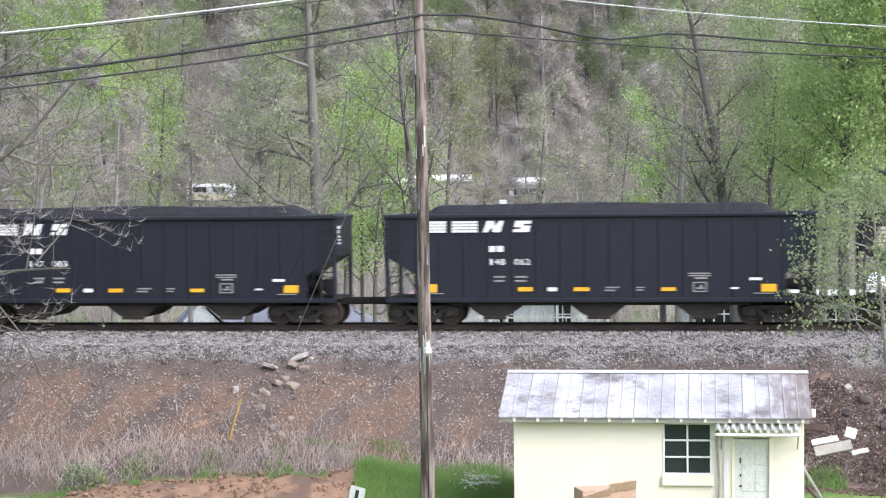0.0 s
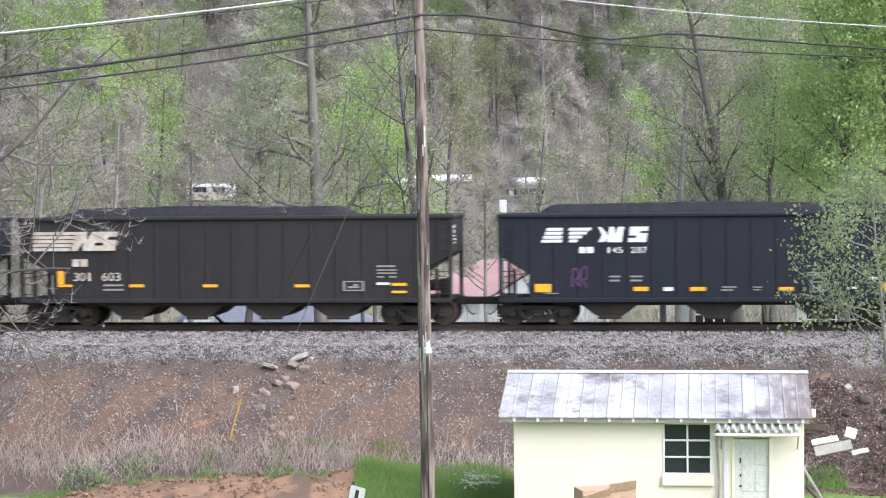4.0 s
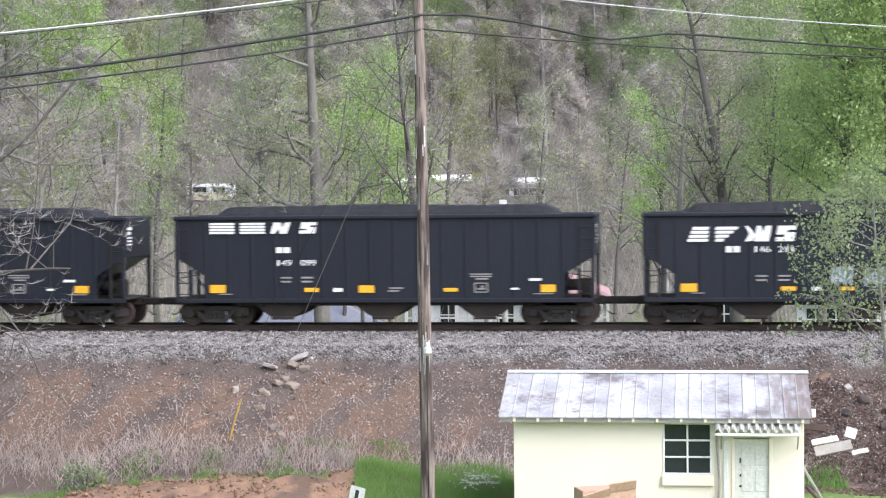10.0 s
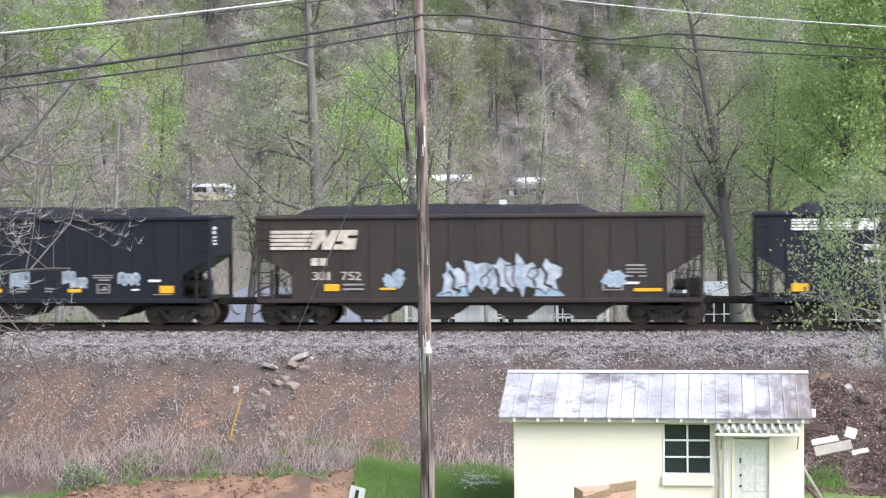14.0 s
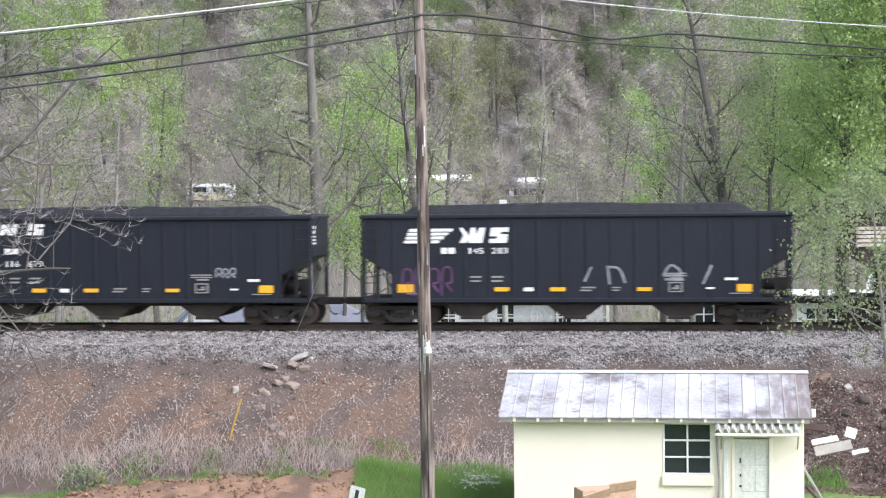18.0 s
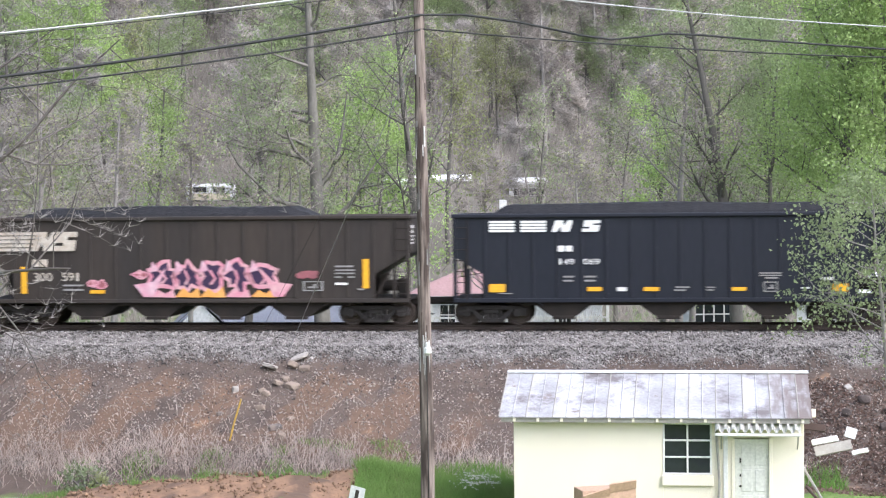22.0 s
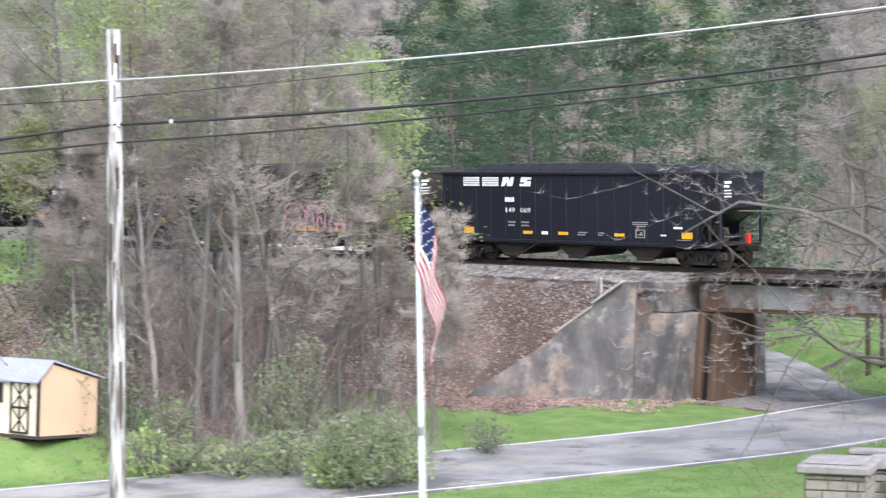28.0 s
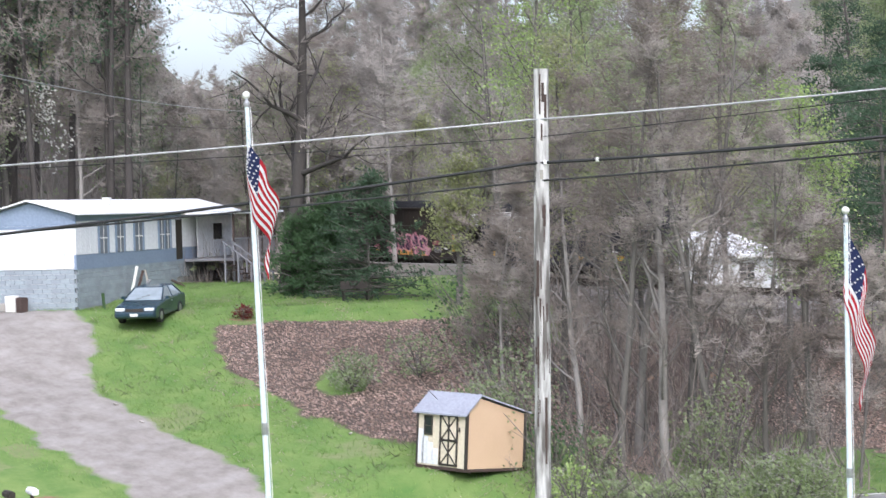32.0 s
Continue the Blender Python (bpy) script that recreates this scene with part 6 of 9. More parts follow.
def flagpole(az, d, top, base_lean, seed, label, drop, fly=1.6, slack=1.0):
    x, y = place(az, d)[:2]
    gz = ground_z(x, y)
    H = top - gz
    ob = thing("flagpole", pose(x, y, gz, 0, base_lean, az), label, "flagpole", "flagpoles")
    part("shaft", tubed([(0, 0, -0.3), (0, 0, H * 0.45), (0, 0, H - 0.12)], [0.055, 0.05, 0.038], 12), M["flag_pole"], ob)
    part("joint", lathe(bmesh.new(), [(0.056, H * 0.44), (0.058, H * 0.45), (0.056, H * 0.46)], "Z", 12), M["chrome"], ob)
    part("collar", lathe(bmesh.new(), [(0.045, H - 0.2), (0.05, H - 0.18), (0.05, H - 0.13), (0.03, H - 0.1), (0.025, H - 0.05)], "Z", 12), M["chrome"], ob)
    bm = bmesh.new()
    bmesh.ops.create_uvsphere(bm, u_segments=14, v_segments=9, radius=0.065, matrix=Matrix.Translation((0, 0, H)))
    part("finial", bm, M["white_trim"], ob, "white ball finial")
    part("halyard", tubed([(0.06, -0.03, H - 0.2), (0.075, -0.05, 1.2)], 0.006, 5), M["flag_white"], ob)
    # limp cloth: stripes as folded ribbons that hang from the hoist
    flag = thing("flag", pose(x, y, gz, 0, base_lean, az), "striped flag with a starred blue canton hanging limp on its pole", "flag", "flags")
    z0 = H - 0.55 - drop
    hoist = 1.2
    n, m_ = 26, 40
    r = random.Random(seed)
    ph = r.uniform(0, 6)

    def spot(u, v):
        # u along the hoist downwards, v along the fly; the cloth sags in folds
        s = v * fly
        q = max(0.0, min(1.0, (s - 0.25) / 0.9))
        out = (0.40 * q * q * (3 - 2 * q) + 0.09 * s) * (1.2 - 0.5 * u) * slack
        fall = s * 0.76
        fold = 0.055 * min(1, 3 * v) * math.sin(7.5 * v + 3.4 * u + ph) + 0.03 * math.sin(15 * v + 5 * u + ph)
        back = 0.22 * math.sin(1.0 + 5.2 * v + 2.0 * u + ph) * min(1, 2 * v)
        return Vector((-0.03 + out + fold, -0.04 + back * 0.5, z0 - u * hoist - fall))

    for i in range(13):
        bm = bmesh.new()
        u0, u1 = i / 13, (i + 1) / 13
        start = 0.4 if i < 7 else 0.0
        cols = []
        for k in range(m_ + 1):
            v = start + (1 - start) * k / m_
            cols.append((bm.verts.new(spot(u0, v)), bm.verts.new(spot((u0 + u1) / 2, v)), bm.verts.new(spot(u1, v))))
        for a, b in zip(cols, cols[1:]):
            bm.faces.new((a[0], a[1], b[1], b[0]))
            bm.faces.new((a[1], a[2], b[2], b[1]))
        bmesh.ops.solidify(bm, geom=bm.faces[:], thickness=0.006)
        part("stripe", bm, M["flag_red"] if i % 2 == 0 else M["flag_white"], flag)
    bm = bmesh.new()
    grid = [[bm.verts.new(spot(7 / 13 * a / 10, 0.4 * b / 16)) for b in range(17)] for a in range(11)]
    for a in range(10):
        for b in range(16):
            bm.faces.new((grid[a][b], grid[a + 1][b], grid[a + 1][b + 1], grid[a][b + 1]))
    bmesh.ops.solidify(bm, geom=bm.faces[:], thickness=0.008)
    canton = part("canton", bm, M["flag_blue"], flag, "dark blue canton")
    for a in range(6):
        for b in range(6):
            u, v = 7 / 13 * (a + 0.5) / 6, 0.4 * (b + 0.3 + 0.4 * (a % 2)) / 6
            c = spot(u, v) + Vector((0, -0.012, 0))
            bm = bmesh.new()
            ring = [bm.verts.new(c + Vector((0.026 * (1 if q % 2 else 0.45) * math.sin(q * 0.6283), 0, 0.026 * (1 if q % 2 else 0.45) * math.cos(q * 0.6283)))) for q in range(10)]
            bm.faces.new(ring)
            bmesh.ops.solidify(bm, geom=bm.faces[:], thickness=0.004)
            part("star", bm, M["flag_white"], canton)
    FLAGS.append((flag, pose(x, y, gz, 0, base_lean, az), seed))
    return ob


flagpole(47.22, 34, 4.79 + 34 * 0.0566, -1.6, 1, "tall white steel flagpole with a ball finial", -0.05, 1.9, 0.62)
flagpole(30.92, 34, 4.79 - 34 * 0.0080, 0.3, 2, "white steel flagpole with a ball finial beside the road", -0.42, 2.7, 0.55)


# ---------------------------------------------------------------- the trailer home and its yard
M["red_bush"] = leaf_mat("red_leaves", (0.20, 0.035, 0.03), (0.12, 0.03, 0.03))
# paler grey than the other window glass, for the trailer's panes
M["pale_glass"] = mat("curtained_window_glass", (0.22, 0.24, 0.27), 0.15, (0.12, 0.13, 0.15), 1.2, 5, 0.0, spec=0.5)
TRAILER = pose(-68.3, 52.24, 0.73, 0, 0, 118.7)
# local x runs along the long wall, y away from the camera, the long wall is y = 0
trailer = thing("mobile_home", TRAILER, "white and blue-grey mobile home on a block foundation", "house")


def tb(name, x0, x1, y0, y1, z0, z1, mt, parent=None, label="", bevel=0.0):
    return part(name, boxed(x0, x1, y0, y1, z0, z1, bevel), M[mt], parent or trailer, label)


L_, W_ = 20.0, 4.2
tb("core", 0.12, L_ - 0.1, 0.12, W_ - 0.1, -0.5, 3.98, "white_siding")
# long wall boards, set in a run along the wall
for k in range(40):
    tb("siding_board", k * 0.5 + 0.005, k * 0.5 + 0.495, 0.0, 0.10, 2.32, 3.72, "white_siding")
tb("blue_band", 0.0, L_, -0.012, 0.10, 1.68, 2.30, "blue_siding", label="blue-grey lower siding")
tb("blue_band", 0.0, L_, -0.012, 0.10, 3.74, 4.0, "blue_siding")
for k in range(10):
    z0 = -0.3 + k * 0.2
    for j in range(46):
        x0 = j * 0.44 + (0.22 if k % 2 else 0)
        if x0 < L_ - 0.3 and (j < 26 or k > 5):
            tb("block", x0, min(L_, x0 + 0.43), 0.0, 0.10, z0, z0 + 0.19, "block")
for k in range(10):
    for j in range(10):
        y0 = 0.11 + j * 0.42 - (0.2 if k % 2 else 0)
        tb("block", 0.0, 0.10, max(0.11, y0), min(W_, y0 + 0.41), -0.3 + k * 0.2, -0.11 + k * 0.2, "block")
tb("end_panel", -0.012, 0.10, 0.55, W_, 1.72, 3.42, "white_siding", label="bright white end wall")
tb("end_panel", -0.004, 0.10, 0.10, 0.53, 1.72, 3.42, "white_siding")
tb("end_trim", -0.02, 0.10, 0.0, W_, 3.44, 3.56, "blue_siding")
bm = bmesh.new()
a = [(0.0, 3.57), (W_, 3.57), (W_, 3.98), (W_ / 2, 4.55), (0.0, 3.98)]
p = [bm.verts.new((0.0, y, z)) for y, z in a]
q = [bm.verts.new((0.1, y, z)) for y, z in a]
bm.faces.new(p)
bm.faces.new(q[::-1])
for i in range(5):
    bm.faces.new((p[i], q[i], q[(i + 1) % 5], p[(i + 1) % 5]))
bmesh.ops.recalc_face_normals(bm, faces=bm.faces[:])
part("gable", bm, M["blue_siding"], trailer, "blue-grey gable")
for s in (0, 1):
    bm = bmesh.new()
    y0, y1 = (-0.3, W_ / 2) if s == 0 else (W_ + 0.3, W_ / 2)
    a = [bm.verts.new(v) for v in ((-0.3, y0, 3.98), (L_ + 0.3, y0, 3.98), (L_ + 0.3, y1, 4.62), (-0.3, y1, 4.62))]
    b = [bm.verts.new(v.co + Vector((0, 0, 0.06))) for v in a]
    bm.faces.new(b)
    bm.faces.new(a[::-1])
    for i in range(4):
        bm.faces.new((a[i], a[(i + 1) % 4], b[(i + 1) % 4], b[i]))
    bmesh.ops.recalc_face_normals(bm, faces=bm.faces[:])
    rf = part("roof", bm, M["white_roof"], trailer, "white low-pitched metal roof")
tb("roof_vent", 6.0, 6.3, 1.0, 1.3, 4.35, 4.75, "white_trim")
for x0, x1 in ((2.5, 3.3), (4.4, 5.15), (6.5, 7.35), (9.5, 10.05), (10.25, 10.8)):
    w = tb("window", x0, x1, -0.03, -0.013, 2.3, 3.66, "pale_glass", label="grey sash window with blue shutters")
    tb("sash", x0, x1, -0.045, -0.031, 2.95, 3.0, "white_trim", w)
    tb("sash", (x0 + x1) / 2 - 0.02, (x0 + x1) / 2 + 0.02, -0.045, -0.031, 2.3, 3.66, "white_trim", w)
    tb("shutter", x0 - 0.2, x0 - 0.02, -0.05, -0.013, 2.28, 3.68, "blue_siding", w)
    tb("shutter", x1 + 0.02, x1 + 0.2, -0.05, -0.013, 2.28, 3.68, "blue_siding", w)
# flat dark sheet on the wall: the doorway's inner shade as plain colour
tb("door", 11.6, 12.4, -0.03, -0.013, 1.75, 3.66, "dark_trim", label="dark panel standing in for the unlit open doorway by the porch")
# porch
porch = thing("porch", TRAILER @ pose(12.6, 0, 0), "covered timber porch with grey railing and stairs", "porch")


def pb_(name, x0, x1, y0, y1, z0, z1, mt, parent=None, label=""):
    return part(name, boxed(x0, x1, y0, y1, z0, z1, 0.01), M[mt], parent or porch, label)


pb_("deck", 0, 6.4, -2.6, -0.05, 1.60, 1.72, "deck_wood")
for k in range(7):
    pb_("post", k * 1.05, k * 1.05 + 0.1, -2.6, -2.5, -0.2, 3.85 if k % 2 == 0 else 2.7, "deck_wood" if k % 2 else "dark_wood")
pb_("rail", 0, 6.4, -2.6, -2.52, 2.62, 2.70, "deck_wood")
for k in range(32):
    pb_("baluster", k * 0.2, k * 0.2 + 0.05, -2.58, -2.54, 1.72, 2.62, "deck_wood")
pb_("roof", -0.3, 6.8, -2.9, -0.02, 3.86, 3.97, "white_roof")
pb_("skirt", 0.1, 6.3, -2.45, -2.40, 0.3, 1.55, "dark_wood")
pb_("back_panel", 1.2, 6.2, -0.30, -0.25, 1.75, 3.8, "white_siding")
pb_("porch_window", 3.4, 4.6, -0.34, -0.31, 2.6, 3.4, "glass")
st = pb_("stringer", -0.12, -0.02, -4.0, -2.6, 0.2, 0.4, "dark_wood")
for k in range(8):
    pb_("tread", -1.3, -0.15, -2.6 - k * 0.28, -2.32 - k * 0.28, 1.55 - k * 0.19, 1.60 - k * 0.19, "dark_wood")
for x in (-1.35, -0.12):
    bm = tubed([(x, -2.5, 2.55), (x, -4.6, 1.0)], 0.05, 6)
    part("hand_rail", bm, M["deck_wood"], porch)
    for k in range(4):
        y = -2.6 - k * 0.65
        part("rail_post", boxed(x - 0.04, x + 0.04, y - 0.04, y + 0.04, 0.0, 2.5 - k * 0.48), M["deck_wood"], porch)




# pale grey-blue base colour imitates sky reflected in the windscreen
M["car_glass"] = mat("car_window_glass", (0.28, 0.32, 0.34), 0.06, (0.18, 0.21, 0.22), 0.8, 4, 0, spec=1.0)
# ---- a parked saloon car
def saloon(m):
    car = thing("parked_car", m, "dark green four-door saloon car parked on the lawn", "car")
    # x forwards, z up; half widths by height give the tumblehome
    prof = [(-2.32, 0.32), (-2.36, 0.62), (-2.28, 0.92), (-1.55, 0.98), (0.78, 0.96), (2.02, 0.80), (2.30, 0.66), (2.34, 0.38), (2.2, 0.26), (-2.2, 0.26)]
    bm = bmesh.new()
    rings = []
    for y, sq in ((-0.86, 0.95), (-0.80, 1.0), (0.80, 1.0), (0.86, 0.95)):
        rings.append([bm.verts.new((x * (sq if abs(x) > 2 else 1), y, 0.3 + (z - 0.3) * sq)) for x, z in prof])
    for a, b in zip(rings, rings[1:]):
        for i in range(len(prof)):
            bm.faces.new((a[i], a[(i + 1) % len(prof)], b[(i + 1) % len(prof)], b[i]))
    bm.faces.new(rings[0][::-1])
    bm.faces.new(rings[-1])
    bmesh.ops.recalc_face_normals(bm, faces=bm.faces[:])
    bmesh.ops.bevel(bm, geom=bm.edges[:], offset=0.035, segments=2, affect="EDGES")
    body = part("body", bm, M["car_paint"], car)
    bm = bmesh.new()
    cab = [(-1.75, 0.95, 0.80), (-1.15, 1.38, 0.60), (0.10, 1.40, 0.60), (1.02, 0.94, 0.78)]
    l = [bm.verts.new((x, -w, z)) for x, z, w in cab]
    r = [bm.verts.new((x, w, z)) for x, z, w in cab]
    for i in range(3):
        bm.faces.new((l[i], l[i + 1], r[i + 1], r[i]))
    bm.faces.new(l[::-1])
    bm.faces.new(r)
    bm.faces.new((l[3], l[0], r[0], r[3]))
    bmesh.ops.recalc_face_normals(bm, faces=bm.faces[:])
    part("cabin", bm, M["car_glass"], car, "window glass with a pale sky reflection in its colour")
    part("roof", boxed(-1.18, 0.13, -0.60, 0.60, 1.38, 1.43, 0.02), M["car_paint"], car)
    for s in (-1, 1):
        for pts in (((1.02, s * 0.785, 0.95), (0.12, s * 0.605, 1.40)), ((-1.75, s * 0.80, 0.96), (-1.16, s * 0.605, 1.39)), ((-0.42, s * 0.79, 0.95), (-0.46, s * 0.61, 1.40))):
            part("pillar", tubed(pts, 0.035, 6), M["car_paint"], car)
        part("headlight", boxed(2.12, 2.32, s * 0.60 - 0.19, s * 0.60 + 0.19, 0.60, 0.73, 0.02), M["lamp_glass"], car, "clear headlight")
        part("tail_light", boxed(-2.38, -2.28, s * 0.6 - 0.2, s * 0.6 + 0.2, 0.66, 0.82, 0.02), M["red"], car)
        part("door_mirror", boxed(0.62, 0.78, s * 0.93 - 0.08, s * 0.93 + 0.08, 0.96, 1.08, 0.02), M["car_paint"], car)
        part("door_handle", boxed(-0.25, -0.05, s * 0.87 - 0.012, s * 0.87 + 0.012, 0.78, 0.81), M["chrome"], car)
        for x in (-1.35, 1.42):
            w = part("wheel", lathe(bmesh.new(), [(0.20, -0.09), (0.305, -0.10), (0.315, -0.06), (0.315, 0.06), (0.305, 0.10), (0.20, 0.09)], "Y", 20, (x, s * 0.78, 0.31)), M["tyre"], car)
            part("hub_cap", lathe(bmesh.new(), [(0.02, s * 0.115), (0.10, s * 0.11), (0.19, s * 0.095), (0.2, s * 0.05)], "Y", 14, (x, s * 0.78, 0.31)), M["chrome"], w)
    part("bumper", boxed(2.2, 2.40, -0.82, 0.82, 0.32, 0.54, 0.05), M["car_paint"], car)
    part("grille", boxed(2.30, 2.34, -0.36, 0.36, 0.58, 0.70, 0.01), M["dark_trim"], car)
    part("number_plate", boxed(2.40, 2.415, -0.16, 0.16, 0.38, 0.50), M["white_trim"], car)
    part("wiper", tubed([(1.02, -0.3, 0.97), (0.72, 0.2, 1.13)], 0.01, 5), M["dark_trim"], car)
    return car


cx, cy, cz = place(50.55, 83.5)
saloon(pose(cx, cy, cz - 0.07, 0, 3.2, -56) @ Matrix.Diagonal((1, 1, 0.94, 1)))

# ---- the little tan shed
shed = thing("garden_shed", pose(-43.27, 48.51, -3.80, -4.5, 0, -6.3) @ Matrix.Diagonal((1.02, 1.08, 0.95, 1)), "small tan and cream wooden garden shed with brown trim", "shed")


def sb(name, x0, x1, y0, y1, z0, z1, mt, parent=None, label="", bevel=0.008, m=None):
    return part(name, boxed(x0, x1, y0, y1, z0, z1, bevel, m), M[mt], parent or shed, label)


for k in range(6):
    sb("front_board", -2.4 + k * 0.4 + 0.004, -2.0 + k * 0.4 - 0.004, 0.0, 0.05, -0.05, 1.86, "cream_board")
bm = bmesh.new()
a = [(0.0, -0.05), (2.4, -0.05), (2.4, 1.82), (0.45, 2.38), (0.0, 1.86)]
for x in (-0.05, -2.39):
    p = [bm.verts.new((x, y + 0.05, z)) for y, z in a]
    q = [bm.verts.new((x + 0.05, y + 0.05, z)) for y, z in a]
    bm.faces.new(p)
    bm.faces.new(q[::-1])
    for i in range(5):
        bm.faces.new((p[i], q[i], q[(i + 1) % 5], p[(i + 1) % 5]))
    bmesh.ops.recalc_face_normals(bm, faces=bm.faces[:])
    part("side_panel", bm, M["tan"], shed)
    bm = bmesh.new()
bm.free()
sb("back_panel", -2.38, -0.02, 2.42, 2.46, -0.05, 1.82, "tan")
sb("floor", -2.42, 0.02, -0.02, 2.46, -0.16, -0.06, "dark_wood")
for x0, x1 in ((-2.42, -2.34), (-0.06, 0.02)):
    sb("corner_trim", x0, x1, -0.03, -0.002, -0.06, 1.9, "dark_trim")
sb("corner_trim", 0.003, 0.03, 2.36, 2.47, -0.06, 1.84, "dark_trim")
sb("corner_trim", 0.003, 0.03, -0.03, 0.06, -0.06, 1.9, "dark_trim")
for k, (x, h) in enumerate(((-2.2, 1.5), (-2.0, 1.2), (-1.75, 0.95), (-1.5, 0.7))):
    sb("bare_patch", x - 0.16, x + 0.14, -0.006, -0.001, 0.0, h * 0.8, "white_siding", label="patch of bare white primer", bevel=0)
w = sb("window", -2.0, -1.68, -0.02, 0.0, 1.05, 1.62, "glass", label="small window with brown frame")
for x0, x1, z0, z1 in ((-2.05, -1.99, 1.0, 1.68), (-1.69, -1.63, 1.0, 1.68), (-2.05, -1.63, 1.0, 1.06), (-2.05, -1.63, 1.62, 1.68), (-2.0, -1.68, 1.31, 1.35)):
    sb("window_trim", x0, x1, -0.04, -0.003, z0, z1, "dark_trim", w)
d = sb("door", -1.24, -0.42, -0.02, 0.0, 0.0, 1.74, "cream_board", label="cream plank door with dark cross bracing")
for x0, x1, z0, z1 in ((-1.27, -1.20, 0.0, 1.78), (-0.46, -0.39, 0.0, 1.78), (-1.24, -0.42, 0.84, 0.92), (-1.24, -0.42, 1.70, 1.78), (-1.24, -0.42, 0.0, 0.07), (-0.86, -0.80, 0.0, 1.78)):
    sb("door_batten", x0, x1, -0.045, -0.021, z0, z1, "dark_trim", d, bevel=0)
for z0 in (0.05, 0.90):
    for s in (-1, 1):
        part("cross_brace", tubed([(-0.83 - s * 0.36, -0.033, z0), (-0.83 + s * 0.36, -0.033, z0 + 0.82)], 0.028, 4), M["dark_trim"], d)
sb("latch", -0.34, -0.28, -0.05, -0.02, 1.2, 1.35, "dark_trim")
for y0, z0, y1, z1, nm in ((-0.14, 1.74, 0.52, 2.46, "front_roof"), (0.50, 2.45, 2.60, 1.83, "back_roof")):
    bm = bmesh.new()
    a = [bm.verts.new(v) for v in ((-2.50, y0, z0), (0.10, y0, z0), (0.10, y1, z1), (-2.50, y1, z1))]
    b = [bm.verts.new(v.co + Vector((0, 0, 0.06))) for v in a]
    bm.faces.new(b)
    bm.faces.new(a[::-1])
    for i in range(4):
        bm.faces.new((a[i], a[(i + 1) % 4], b[(i + 1) % 4], b[i]))
    bmesh.ops.recalc_face_normals(bm, faces=bm.faces[:])
    part(nm, bm, M["shed_roof"], shed, "grey sheet roof")

# yard clutter
for az, d, mt, lab in ((54.0, 56, "flag_white", "white letterbox on a post"), (54.65, 55, "dark_trim", "black letterbox on a post")):
    x, y, z = place(az, d)
    mb = thing("letterbox", pose(x, y, z, 0, 0, az + 20), lab, "letterbox", "letterboxes")
    zz = 4.79 - d * (0.137 if mt == "flag_white" else 0.138) - z
    part("stake", boxed(-0.04, 0.04, -0.04, 0.04, -0.2, zz), M["dark_wood"], mb)
    bm = boxed(-0.11, 0.11, -0.24, 0.24, zz, zz + 0.2, 0.06)
    part("box", bm, M[mt], mb)
    part("lid", boxed(-0.1, 0.1, -0.26, -0.24, zz + 0.01, zz + 0.18, 0.03), M[mt], mb)
x, y, z = place(44.75, 86)
bench = thing("garden_bench", pose(x, y, z, 0, 0, 60), "dark garden bench at the lawn's edge", "bench")
part("seat", boxed(-0.6, 0.6, -0.22, 0.22, 0.40, 0.45), M["dark_trim"], bench)
part("backrest", boxed(-0.6, 0.6, 0.2, 0.25, 0.5, 0.85), M["dark_trim"], bench)
for q in (-0.55, 0.5):
    part("leg", boxed(q, q + 0.05, -0.2, 0.22, 0.0, 0.40), M["dark_trim"], bench)
for az, d, w in ((51.6, 74, 0.16), (47.9, 84.5, 0.14), (45.0, 70, 0.12), (50.9, 72, 0.12), (53.5, 60, 0.14), (48.0, 79, 0.1)):
    x, y, z = place(az, d)
    bm = bmesh.new()
    boulder(bm, (0, 0, 0), w, w * 0.7, w * 0.4, int(az * 10))
    prop("yard_stone", bm, M["concrete_pale"], pose(x, y, z + 0.02), "pale stone lying on the lawn", "stone", "lawn stones")
# clutter before the block foundation
for k, (x, y, L, tilt, mt) in enumerate(((3.2, -1.0, 1.6, 40, "deck_wood"), (4.6, -0.5, 1.5, 80, "white_trim"), (5.0, -0.6, 1.3, 70, "dark_wood"), (1.4, -0.6, 0.7, 85, "leaf_dark"), (6.2, -0.8, 1.1, 75, "grey_trim"), (9.0, -1.4, 0.7, 30, "dark_wood"))):
    m = TRAILER @ pose(x, y, 0)
    z = ground_z(m.translation.x, m.translation.y)
    prop("scrap_board", boxed(-0.06, 0.06, -0.04, 0.04, 0, L, 0.01), M[mt], pose(m.translation.x, m.translation.y, z, tilt - 90, 10 * (k % 3), 30 * k), "odd board leaning by the block foundation", "board", "scrap boards")
for k, (y, hh, mt) in enumerate(((0.9, 0.9, "dark_wood"), (1.3, 1.0, "white_trim"), (1.7, 0.5, "grey_trim"))):
    m = TRAILER @ pose(-0.6, y + 1.4, 0)
    z = ground_z(m.translation.x, m.translation.y)
    prop("crate", boxed(-0.25, 0.25, -0.2, 0.2, 0, hh * 0.7, 0.03), M[mt], pose(m.translation.x, m.translation.y, z, 0, 0, 20 * k), "weathered crate against the block foundation", "crate", "crates")
m = TRAILER @ pose(14.5, -4.0, 0)
ch = thing("lawn_chair", pose(m.translation.x, m.translation.y, ground_z(m.translation.x, m.translation.y), 0, 0, -60), "cream lawn chair before the porch", "chair")
part("seat", boxed(-0.3, 0.3, -0.3, 0.3, 0.36, 0.42, 0.02), M["cream_board"], ch)
part("backrest", boxed(-0.3, 0.3, 0.26, 0.32, 0.42, 0.95, 0.02), M["cream_board"], ch)
